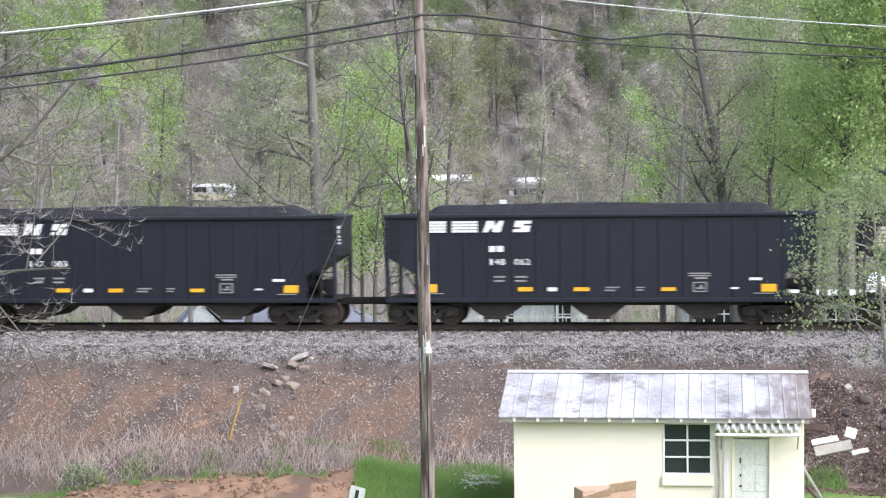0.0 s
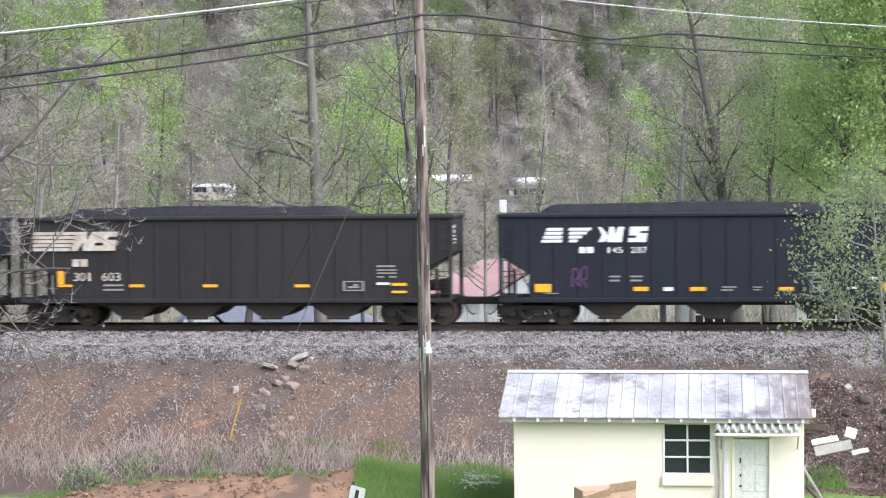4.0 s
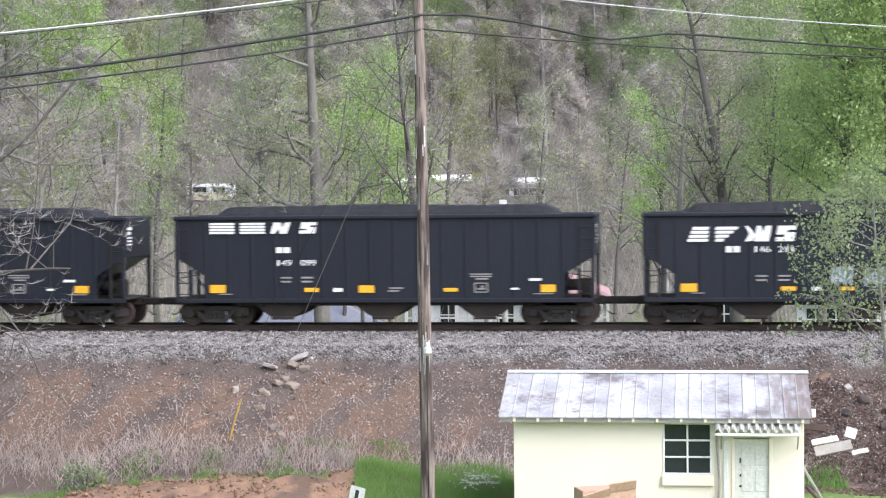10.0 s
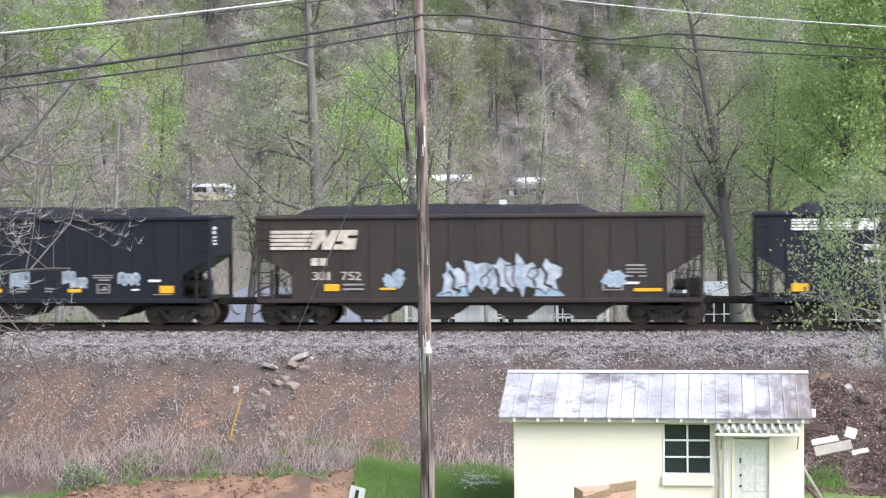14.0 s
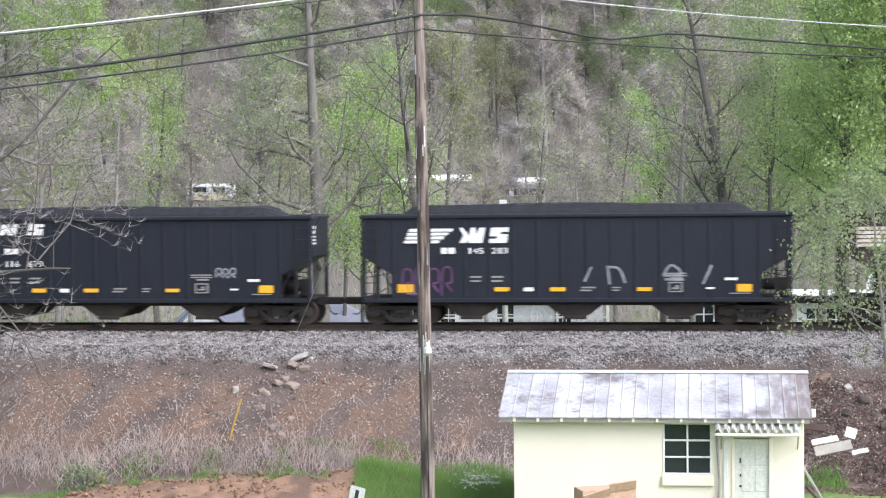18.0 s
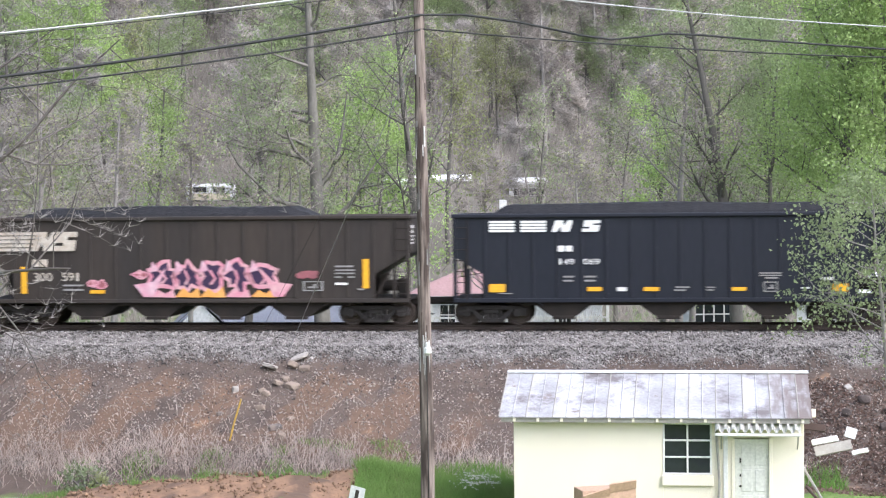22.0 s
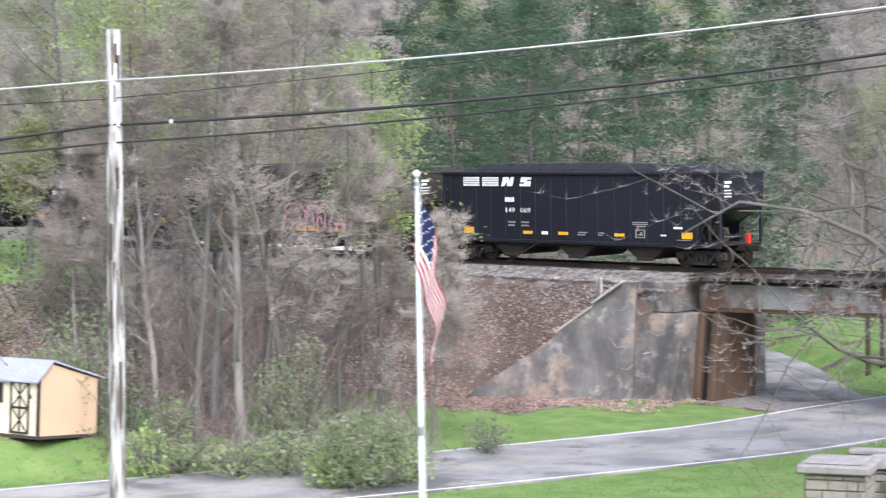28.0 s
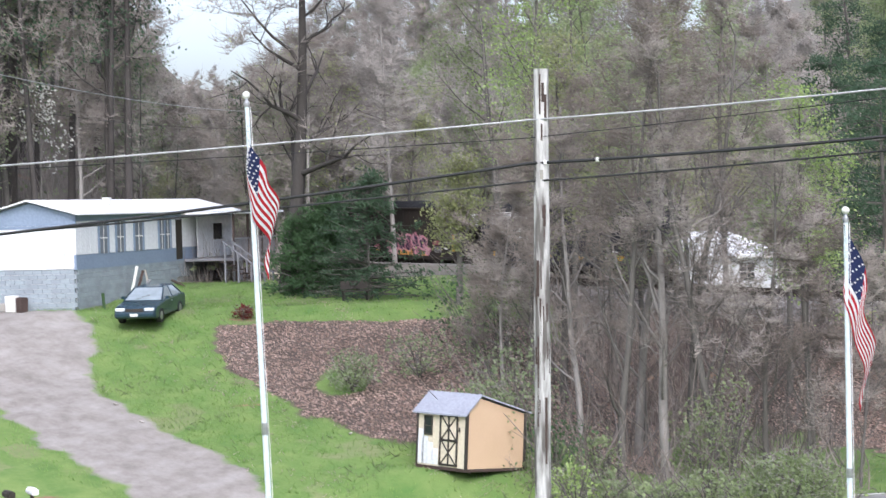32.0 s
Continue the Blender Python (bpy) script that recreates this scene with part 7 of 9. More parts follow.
for q in (-0.28, 0.22):
    for w in (-0.28, 0.22):
        part("leg", boxed(q, q + 0.06, w, w + 0.06, 0, 0.36), M["cream_board"], ch)

# ---------------------------------------------------------------- houses beyond the track
M["pink_roof"] = mat("faded_red_shingles", (0.42, 0.27, 0.26), 0.9, (0.32, 0.19, 0.185), 0.8, 10, 0.3)
M["grey_roof"] = mat("grey_shingles", (0.19, 0.20, 0.235), 0.9, (0.25, 0.255, 0.29), 0.6, 10, 0.3)


def cottage(m, L, W, wall_h, rise, roof, wall, label, hip=True, gable_at=None, posts=0, name="cottage"):
    ob = thing(name, m, label, "house", "houses beyond the track")
    part("wall", boxed(0, L, 0, W, -1.5, wall_h, 0.02), M[wall], ob)
    e = 0.5
    bm = bmesh.new()
    i_ = W * 0.5 if hip else -e
    v = [bm.verts.new(q) for q in ((-e, -e, wall_h), (L + e, -e, wall_h), (L + e, W + e, wall_h), (-e, W + e, wall_h), (i_, W / 2, wall_h + rise), (L - i_, W / 2, wall_h + rise))]
    for f in ((0, 1, 5, 4), (1, 2, 5), (2, 3, 4, 5), (3, 0, 4), (3, 2, 1, 0)):
        bm.faces.new([v[q] for q in f])
    rf = part("roof", bm, M[roof], ob)
    part("fascia", boxed(-e, L + e, -e - 0.05, -e, wall_h - 0.18, wall_h + 0.02), M["white_trim"], ob)
    if gable_at is not None:
        g0, g1, gh = gable_at
        bm = bmesh.new()
        prism(bm, [(g0, wall_h), (g1, wall_h), ((g0 + g1) / 2, wall_h + gh)], -e - 0.3, -e - 0.15)
        part("gable", bm, M["white_siding"], ob)
        bm = bmesh.new()
        c = (g0 + g1) / 2
        for a, b in (((g0 - 0.3, wall_h - 0.08), (c, wall_h + gh + 0.12)), ((g1 + 0.3, wall_h - 0.08), (c, wall_h + gh + 0.12))):
            prism(bm, [a, b, (b[0], b[1] + 0.10), (a[0], a[1] + 0.10)], -e - 0.45, W / 2)
        part("gable_roof", bm, M[roof], ob)
    for k in range(3):
        x = L * (0.15 + 0.3 * k)
        w = part("window", boxed(x, x + 0.9, -0.04, -0.005, wall_h - 1.6, wall_h - 0.5), M["glass"], ob)
        part("window_frame", boxed(x + 0.42, x + 0.48, -0.06, -0.041, wall_h - 1.6, wall_h - 0.5), M["white_trim"], w)
        part("window_frame", boxed(x - 0.05, x + 0.95, -0.06, -0.041, wall_h - 1.08, wall_h - 1.02), M["white_trim"], w)
    for k in range(posts):
        x = -0.3 + (L + 0.6) * k / max(1, posts - 1)
        part("porch_post", boxed(x - 0.08, x + 0.08, -0.45, -0.29, -1.5, wall_h), M["white_trim"], ob)
    if posts:
        part("porch_rail", boxed(-0.3, L + 0.3, -0.42, -0.36, -0.05, 0.05), M["white_trim"], ob)
        for k in range(24):
            x = -0.3 + (L + 0.6) * k / 24
            part("baluster", boxed(x, x + 0.06, -0.41, -0.37, -0.9, -0.05), M["white_trim"], ob)
    return ob


def by_view(az, d, z):
    return (-d * math.sin(radians(az)), d * math.cos(radians(az)), z)


cottage(pose(*by_view(0.9, 112, -2.4), 0, 0, -4), 10.6, 7.5, 1.2, 1.9, "pink_roof", "white_siding", "white cottage with a faded red hipped roof and porch", True, (4.6, 8.6, 1.25), 9)
cottage(pose(*by_view(8.2, 102, -3.3), 0, 0, 6), 12.5, 9, 0.35, 2.6, "grey_roof", "white_siding", "low white house with a grey shingle roof", True, (0.2, 4.4, 2.1), 3)
cottage(pose(*by_view(37.0, 128, -0.8), 0, 0, 36), 9.5, 6, 1.9, 1.5, "white_roof", "white_siding", "white house with a white metal roof behind the embankment", True, (3.0, 6.5, 1.3), 4)
cottage(pose(*by_view(-10.0, 104, -2.9), 0, 0, -16), 3.4, 3, 1.9, 0.4, "white_roof", "white_siding", "white trailer with a flat roof beyond the trees", False, name="trailer_home")
cottage(pose(*by_view(-7.0, 100, -2.6), 0, 0, 4), 1.7, 3, 2.1, 0.5, "white_roof", "white_siding", "white box trailer parked beyond the trees", False, name="trailer_home")
cottage(pose(*by_view(-12.2, 110, -2.6), 0, 0, -16), 5.5, 4, 2.0, 0.6, "white_roof", "white_siding", "long white trailer half hidden by leaves", False, name="trailer_home")
for k, (az, w, z) in enumerate(((2.2, 3.0, 3.3), (0.8, 4.0, 3.6), (-0.6, 3.2, 3.0), (-1.9, 2.4, 3.3), (-5.2, 1.2, 2.6), (-3.2, 1.6, 3.0), (16.2, 2.6, 4.0))):
    cottage(pose(*by_view(az, 154 + 3 * (k % 3), z + 0.75), 0, 0, -5 + 7 * (k % 3)), w, 2.4, 1.2, 0.35, "white_roof", "white_siding", "small white trailer half hidden on the hillside", False, name="trailer_home")
# camper on the hillside
cm = thing("camper_van", pose(*by_view(7.3, 154, 3.6), 0, 0, 4), "cream and white camper van on the hillside", "camper")
part("body", boxed(0, 3.8, 0, 2.2, 0.4, 1.75, 0.2), M["white_siding"], cm)
part("lower_panel", boxed(0.3, 3.4, -0.03, 0.0, 0.5, 1.0, 0.0), M["cream_board"], cm, "cream lower panel")
part("window", boxed(0.6, 1.6, -0.04, -0.005, 1.1, 1.5), M["glass"], cm)
part("window", boxed(2.1, 3.0, -0.04, -0.005, 1.1, 1.5), M["glass"], cm)
for x in (0.8, 3.0):
    part("wheel", lathe(bmesh.new(), [(0.1, -0.1), (0.35, -0.1), (0.35, 0.1), (0.1, 0.1)], "Y", 14, (x, 0.15, 0.35)), M["tyre"], cm)
# yard light on a pole beyond the track
x, y, z = place(-1.72, 92)
yl = thing("yard_light", pose(x, y, z), "white box light on a thin pole beyond the track", "lamp post")
zt = 4.79 - 92 * 0.0085 - z
part("shaft", tubed([(0, 0, -0.3), (0, 0, zt)], 0.07, 8), M["grey_trim"], yl)
part("box", boxed(-0.17, 0.17, -0.15, 0.15, zt - 0.35, zt + 0.25, 0.03), M["white_trim"], yl)
part("lamp_arm", tubed([(0, 0, zt - 1.2), (0.8, -0.2, zt - 1.0), (1.25, -0.3, zt - 1.05)], 0.03, 6), M["chrome"], yl)
part("lamp_head", boxed(1.1, 1.5, -0.4, -0.2, zt - 1.12, zt - 1.0, 0.03), M["chrome"], yl)
# twin timber posts in the field beyond the bridge
for az in (18.2, 17.8):
    x, y, z = place(az, 86)
    tp = thing("field_post", pose(x, y, z), "dark round timber post in the field beyond the bridge", "post", "field posts")
    part("shaft", tubed([(0, 0, -0.3), (0.02, 0, 4.2)], [0.11, 0.10], 9), M["dark_wood"], tp)


# ---------------------------------------------------------------- trees
def tubes_mesh(name, lines, material):
    """Tapered limbs: lines of (points, radii, sides), joined into one mesh."""
    vs, fs, base = [], [], 0
    for pts, rad, sides in lines:
        pts = np.asarray(pts)
        d = np.gradient(pts, axis=0)
        d /= np.linalg.norm(d, axis=1)[:, None] + 1e-9
        ref = np.where(np.abs(d[:, 2:3]) > 0.9, np.array([[1.0, 0, 0]]), np.array([[0, 0, 1.0]]))
        u = np.cross(d, ref)
        u /= np.linalg.norm(u, axis=1)[:, None] + 1e-9
        v = np.cross(d, u)
        a = np.arange(sides) * 2 * np.pi / sides
        ring = pts[:, None, :] + np.asarray(rad)[:, None, None] * (np.cos(a)[None, :, None] * u[:, None, :] + np.sin(a)[None, :, None] * v[:, None, :])
        vs.append(ring.reshape(-1, 3))
        n = len(pts)
        i = np.arange(n - 1)[:, None] * sides
        k = np.arange(sides)[None, :]
        k2 = (k + 1) % sides
        fs.append((np.stack([i + k, i + k2, i + sides + k2, i + sides + k], -1).reshape(-1, 4)) + base)
        base += n * sides
    me = raw(name, np.concatenate(vs), np.concatenate(fs), True)
    me.materials.append(material)
    return me


def cards_mesh(name, c, size, material, rs, flat=0.0, ratio=0.7, droop=0.0):
    """Small folded leaves at the centres c: two triangles that meet at the midrib."""
    n = len(c)
    u = rs.normal(size=(n, 3))
    u[:, 2] = u[:, 2] * (1 - flat) - droop
    u /= np.linalg.norm(u, axis=1)[:, None]
    w = rs.normal(size=(n, 3))
    w -= (w * u).sum(1)[:, None] * u
    w /= np.linalg.norm(w, axis=1)[:, None]
    nr = np.cross(u, w)
    s = (size * rs.uniform(0.6, 1.4, n))[:, None]
    a, b = c - u * s * 0.5, c + u * s * 0.5
    l = c + w * s * ratio * 0.5 + nr * s * 0.12
    r = c - w * s * ratio * 0.5 + nr * s * 0.12
    v = np.stack([a, l, b, r], 1).reshape(-1, 3)
    i = np.arange(n)[:, None] * 4
    f = np.concatenate([i + np.array([[0, 1, 2]]), i + np.array([[0, 2, 3]])], 1).reshape(-1, 3)
    me = raw(name, v, f)
    me.materials.append(material)
    return me


def sliver_mesh(name, a, b, w, material, rs):
    """Thin twigs as three-sided spikes from a to b."""
    n = len(a)
    d = b - a
    d /= np.linalg.norm(d, axis=1)[:, None] + 1e-9
    u = np.cross(d, rs.normal(size=(n, 3)))
    u /= np.linalg.norm(u, axis=1)[:, None] + 1e-9
    v = np.cross(d, u)
    w = np.broadcast_to(np.asarray(w), (n,))[:, None]
    p = np.stack([a + u * w, a + (-0.5 * u + 0.87 * v) * w, a + (-0.5 * u - 0.87 * v) * w, b], 1).reshape(-1, 3)
    i = np.arange(n)[:, None] * 4
    f = np.concatenate([i + np.array([[0, 1, 3]]), i + np.array([[1, 2, 3]]), i + np.array([[2, 0, 3]])], 1).reshape(-1, 3)
    me = raw(name, p, f)
    me.materials.append(material)
    return me


def skeleton_of(seed, H, r0, first=0.25, limbs=16, reach=0.35, rise=0.55, levels=3, kids=5, wander=0.10, forks=1, sides=7, lean=(0, 0), droop=0.0, bend=0.35):
    """Trunk, limbs and branchlets as lines, with the twigs that end them."""
    rs = np.random.RandomState(seed)
    lines, ends = [], []

    def limb(p, d, L, r, level, sd):
        n = 6 if level == 0 else (5 if level == 1 else 4)
        pts, rad = [p], [r]
        d = d / np.linalg.norm(d)
        for k in range(n):
            d = d + rs.normal(size=3) * wander * (1.0 if level else bend) + np.array([0, 0, (0.10 - droop) if level else 0.02])
            d /= np.linalg.norm(d)
            p = p + d * L / n
            pts.append(p)
            rad.append(r * (1 - 0.82 * (k + 1) / n))
        lines.append((np.array(pts), np.array(rad), sd))
        if level >= levels:
            ends.append((np.array(pts), L))
            return
        k = limbs if level == 0 else kids
        for j in range(k):
            t = (first + (1 - first) * (j + rs.uniform(0, 0.9)) / k) if level == 0 else rs.uniform(0.25, 1.0)
            q = min(n - 1e-3, t * n)
            i = int(q)
            base = pts[i] + (pts[i + 1] - pts[i]) * (q - i)
            ax = pts[i + 1] - pts[i]
            ax = ax / np.linalg.norm(ax)
            a = rs.uniform(0, 2 * np.pi)
            side = np.array([math.cos(a), math.sin(a), 0]) if level == 0 else rs.normal(size=3)
            side = side - side.dot(ax) * ax
            side /= np.linalg.norm(side) + 1e-9
            nd = side + ax * rise * rs.uniform(0.6, 1.4)
            ln = (H * reach * (1.15 - 0.75 * t) * rs.uniform(0.7, 1.2)) if level == 0 else L * rs.uniform(0.35, 0.65)
            rr = max(0.006, rad[i] * (0.42 if level == 0 else 0.55))
            limb(base, nd, ln, rr, level + 1, max(3, sd - 2))

    limb(np.zeros(3), np.array([lean[0], lean[1], 1.0]), H, r0, 0, sides)
    return lines, ends, rs


def tree_meshes(seed, H, r0, wood, leaf=None, leaf_size=0.3, leaves=6, cloud=0.5, clump=1.0, twigs=0, twig_w=0.012, twig=None, twig_len=0.7, **kw):
    lines, ends, rs = skeleton_of(seed, H, r0, **kw)
    out = [("trunk", tubes_mesh("trunk", lines, wood))]
    pts = np.concatenate([e[0][1:] for e in ends])
    if leaf is not None:
        kept = pts[rs.uniform(size=len(pts)) < clump]
        c = np.repeat(kept, leaves, 0)
        c = c + rs.normal(size=c.shape) * cloud * np.array([1, 1, 0.7])
        out.append(("crown", cards_mesh("crown", c, leaf_size, leaf, rs)))
    if twigs:
        a = np.repeat(pts, twigs, 0)
        d = rs.normal(size=a.shape)
        d[:, 2] = np.abs(d[:, 2]) * 0.6 + 0.1
        d /= np.linalg.norm(d, axis=1)[:, None]
        b = a + d * twig_len * rs.uniform(0.4, 1.2, len(a))[:, None]
        out.append(("twigs", sliver_mesh("twigs", a, b, twig_w, twig or M["twig"], rs)))
    return out


def plant(name, meshes, m, label, group="", category="tree"):
    ob = thing(name, m, label, category, group)
    for nm, me in meshes:
        link(nm if nm != "twigs" else "twig_spray", me, None, ob)
    return ob


def conifer_meshes(seed, H, r0, leaf, reach=0.22, whorls=22, first=0.12, size=0.35, per=30, per_limb=7, spread=0.28):
    """A conifer: uneven limbs that end in tufts of needles."""
    rs = np.random.RandomState(seed)
    lines = [(np.array([[0, 0, H * k / 6] for k in range(7)]) + rs.normal(size=(7, 3)) * 0.05, np.linspace(r0, 0.02, 7), 7)]
    cs = []
    for k in range(whorls):
        t = first + (1 - first) * (k + rs.uniform(-0.3, 0.3)) / whorls
        t = min(0.985, max(first * 0.8, t))
        L0 = H * reach * (1 - t) ** 0.6 + 0.25
        for j in range(per_limb):
            L = L0 * rs.uniform(0.35, 1.25)
            a = rs.uniform(0, 6.2832)
            base = np.array([0, 0, H * t + rs.normal() * 0.15])
            d = np.array([math.cos(a), math.sin(a), rs.uniform(-0.12, 0.35)])
            up = rs.uniform(-0.16, 0.10)
            q = [base + d * L * s + np.array([0, 0, up * L * s * s]) for s in (0, 0.5, 1.0)]
            lines.append((np.array(q), np.array([0.04, 0.024, 0.008]), 3))
            tufts = max(2, per // 10)
            for c in range(tufts):
                s = rs.uniform(0.3, 1.08) if c else 1.0
                heart = base + d * L * s + np.array([0, 0, up * L * s * s]) + rs.normal(size=3) * spread * 0.45
                cs.append(heart + rs.normal(size=(10, 3)) * np.array([spread, spread, spread * 0.55]) * 0.62)
    return [("trunk", tubes_mesh("trunk", lines, M["bark"])), ("crown", cards_mesh("crown", np.concatenate(cs), size, leaf, rs, ratio=0.30))]


# prototypes for the wooded hill
rr = random.Random(17)
FAR = {"bare": [], "spring": [], "yellow": [], "dull": [], "pine": [], "tall": []}
for k in range(4):
    FAR["bare"].append(tree_meshes(100 + k, 14, 0.17, M["bark_pale"], twigs=11, twig_w=0.018, twig_len=1.0, twig=M["twig_pale"] if k % 2 else M["twig"], limbs=16, levels=2, kids=6, reach=0.30, rise=0.9))
    FAR["tall"].append(tree_meshes(140 + k, 21, 0.21, M["bark_dark"], leaf=M["needle"], leaf_size=0.17, leaves=9, cloud=0.5, clump=0.4, twigs=4, twig_w=0.02, twig_len=0.9, twig=M["twig"], limbs=16, levels=2, kids=6, reach=0.16, rise=0.5, first=0.42))
for k in range(3):
    FAR["spring"].append(tree_meshes(110 + k, 13, 0.19, M["bark"], leaf=M["leaf_spring"], leaf_size=0.15, leaves=44, cloud=0.55, clump=0.6, limbs=15, levels=2, kids=6, reach=0.28, rise=0.8))
    FAR["yellow"].append(tree_meshes(120 + k, 12, 0.17, M["bark"], leaf=M["leaf_yellow"], leaf_size=0.14, leaves=30, cloud=0.5, clump=0.5, twigs=4, twig_w=0.02, limbs=14, levels=2, kids=6, reach=0.28, rise=0.8))
    FAR["dull"].append(tree_meshes(130 + k, 12, 0.18, M["bark"], leaf=M["leaf_dull"], leaf_size=0.15, leaves=14, cloud=0.5, clump=0.45, twigs=7, twig_w=0.02, twig_len=0.9, limbs=14, levels=2, kids=6, reach=0.28, rise=0.8))
    FAR["pine"].append(conifer_meshes(150 + k, 17, 0.22, M["needle"], size=0.34, per=60, per_limb=6, whorls=13, first=0.25, reach=0.36, spread=0.55))
LABELS = {"bare": "leafless grey hillside tree in early spring", "tall": "tall slender dark-trunked pine with sparse needles", "spring": "hillside tree in fresh green leaf", "yellow": "hillside tree with yellow-green new leaves", "dull": "hillside tree just coming into dull green leaf", "pine": "dark green pine on the hillside"}


def far_tree(kind, x, y, scale=1.0, z=None, name="hill_tree", group="trees of the wooded hill"):
    ob = plant(name if kind != "pine" else "pine_tree", rr.choice(FAR[kind]), pose(x, y, (ground_z(x, y) if z is None else z) - 0.15, rr.uniform(-3, 3), rr.uniform(-3, 3), rr.uniform(0, 360)), LABELS[kind], group)
    s = scale * rr.uniform(0.8, 1.2)
    ob.scale = (s, s, s * rr.uniform(0.95, 1.15))
    return ob


taken = []
tries = 0
while len(taken) < 315 and tries < 6000:
    tries += 1
    az = rr.uniform(-14.5, 43)
    d = 124 + 150 * rr.random() ** 1.25
    x, y = -d * math.sin(radians(az)), d * math.cos(radians(az))
    if y < 122 or any((x - a) ** 2 + (y - b) ** 2 < (3.6 + d / 90) ** 2 for a, b in taken):
        continue
    if away(x, y, LANE_C)[0] < 4 or (36 < az < 43 and d > 230):
        continue
    if d < 170 and (-6 < az < 10) and rr.random() < (0.97 if d < 160 and (-3.5 < az < 2.6 or 5.6 < az < 7.8) else 0.6):
        continue
    taken.append((x, y))
    q = rr.random()
    if 20 < az < 31 and q < 0.36:
        kind = "pine"
    elif az < -6:
        kind = "spring" if q < 0.35 else ("yellow" if q < 0.45 else ("dull" if q < 0.7 else "bare"))
    elif 4.5 < az < 12.5:
        kind = "spring" if q < 0.30 else ("yellow" if q < 0.48 else ("dull" if q < 0.62 else "bare"))
    else:
        kind = "bare" if q < 0.42 else ("dull" if q < 0.72 else ("spring" if q < 0.87 else "yellow"))
    far_tree(kind, x, y, 0.95)
# more of the wood on the slope beyond the field
for k in range(210):
    az = rr.uniform(-9, 12)
    d = 163 + 100 * rr.random() ** 1.2
    q = rr.random()
    far_tree("bare" if q < 0.48 else ("dull" if q < 0.78 else ("yellow" if q < 0.90 else "spring")), -d * math.sin(radians(az)), d * math.cos(radians(az)), 0.62 if d < 185 else 0.88, name="slope_tree", group="trees on the slope beyond the field")
# the wood behind the trailer
def clearing(az, d, x, y, h, scale):
    """Trees stay low in the gap of the wood, where the far ridge meets the sky."""
    if not 46.0 < az < 50.9:
        return scale
    edge = 3.9 if az > 47.0 else 5.0
    return min(scale, max(0.16, (4.79 + d * math.tan(radians(edge)) - ground_z(x, y)) / (h * 1.25)))


for k in range(88):
    az = rr.uniform(47.2, 58.5)
    d = rr.uniform(101, 150)
    if az < 50.5 and d < 112:
        continue
    x, y = -d * math.sin(radians(az)), d * math.cos(radians(az))
    far_tree("tall" if rr.random() < 0.55 else rr.choice(["dull", "dull", "bare", "yellow"]), x, y, clearing(az, d, x, y, 21, 1.0), name="wood_tree", group="trees of the wood behind the trailer")
for k in range(140):
    az = rr.uniform(38.5, 51.0) if k < 95 else rr.uniform(46, 51)
    d = rr.uniform(116, 232)
    x, y = -d * math.sin(radians(az)), d * math.cos(radians(az))
    far_tree(rr.choice(["bare", "bare", "dull", "dull", "yellow"]), x, y, clearing(az, d, x, y, 14, 0.85), name="wood_tree", group="trees of the wood behind the trailer")

for k in range(150):
    az = rr.uniform(36, 51)
    d = rr.uniform(270, 335)
    x, y = -d * math.sin(radians(az)), d * math.cos(radians(az))
    far_tree(rr.choice(["bare", "bare", "dull"]), x, y, clearing(az, d, x, y, 14, rr.uniform(0.6, 1.1)), name="ridge_tree", group="trees on the far ridge")

# large trees between the track and the hill, each with its own trunk
BIG = [  # azimuth, distance, height, trunk, kind, lean
    (3.40, 88, 22, 0.44, "ivy", 0.0), (5.75, 93, 14, 0.25, "sprig", 0.0), (0.45, 86, 19, 0.27, "lean", 0.08), (1.95, 95, 15.5, 0.14, "green", 0.0), (1.45, 96, 15, 0.13, "green", 0.0), (2.3, 97, 13, 0.12, "green", 0.0), (10.5, 150, 15, 0.2, "crown", 0.0), (9.4, 152, 15, 0.2, "crown", 0.0), (9.9, 147, 13, 0.18, "crown", 0.0), (8.3, 150, 14, 0.2, "soft", 0.0),
    (-6.75, 92, 18, 0.25, "bareg", -0.02), (-6.95, 93, 17, 0.2, "bareg", 0.03), (2.9, 104, 14, 0.14, "sprig", 0.0), (4.7, 108, 13, 0.14, "sprig", 0.0), (7.2, 97, 12, 0.16, "bareg", 0.0), (11.8, 92, 13, 0.2, "bareg", 0.0), (-2.6, 118, 14, 0.16, "sprig", 0.0), (-4.9, 120, 14, 0.16, "sprig", 0.0), (-8.45, 84, 17, 0.34, "sprig", 0.01), (-11.3, 84, 20, 0.30, "bright", 0.0), (-12.7, 80, 19, 0.30, "bright", 0.0), (-14.2, 82, 19, 0.30, "bright", 0.0), (-10.6, 97, 19, 0.28, "bright", 0.0), (-9.3, 100, 18, 0.26, "soft", 0.0), (-7.9, 103, 17, 0.2, "soft", 0.0), (-9.1, 90, 15, 0.2, "soft", 0.0), (-6.2, 104, 13, 0.2, "green", 0.0),
    (9.4, 104, 13, 0.2, "bareg", 0.0), (10.9, 98, 12, 0.18, "bareg", 0.0), (8.1, 118, 15, 0.22, "green", 0.0), (-3.9, 112, 11, 0.15, "bareg", 0.0), (-1.2, 108, 10, 0.14, "bareg", 0.0),
    (12.6, 96, 12, 0.18, "bareg", 0.0), (13.9, 112, 13, 0.2, "bareg", 0.0), (16.0, 120, 13, 0.2, "green", 0.0)]
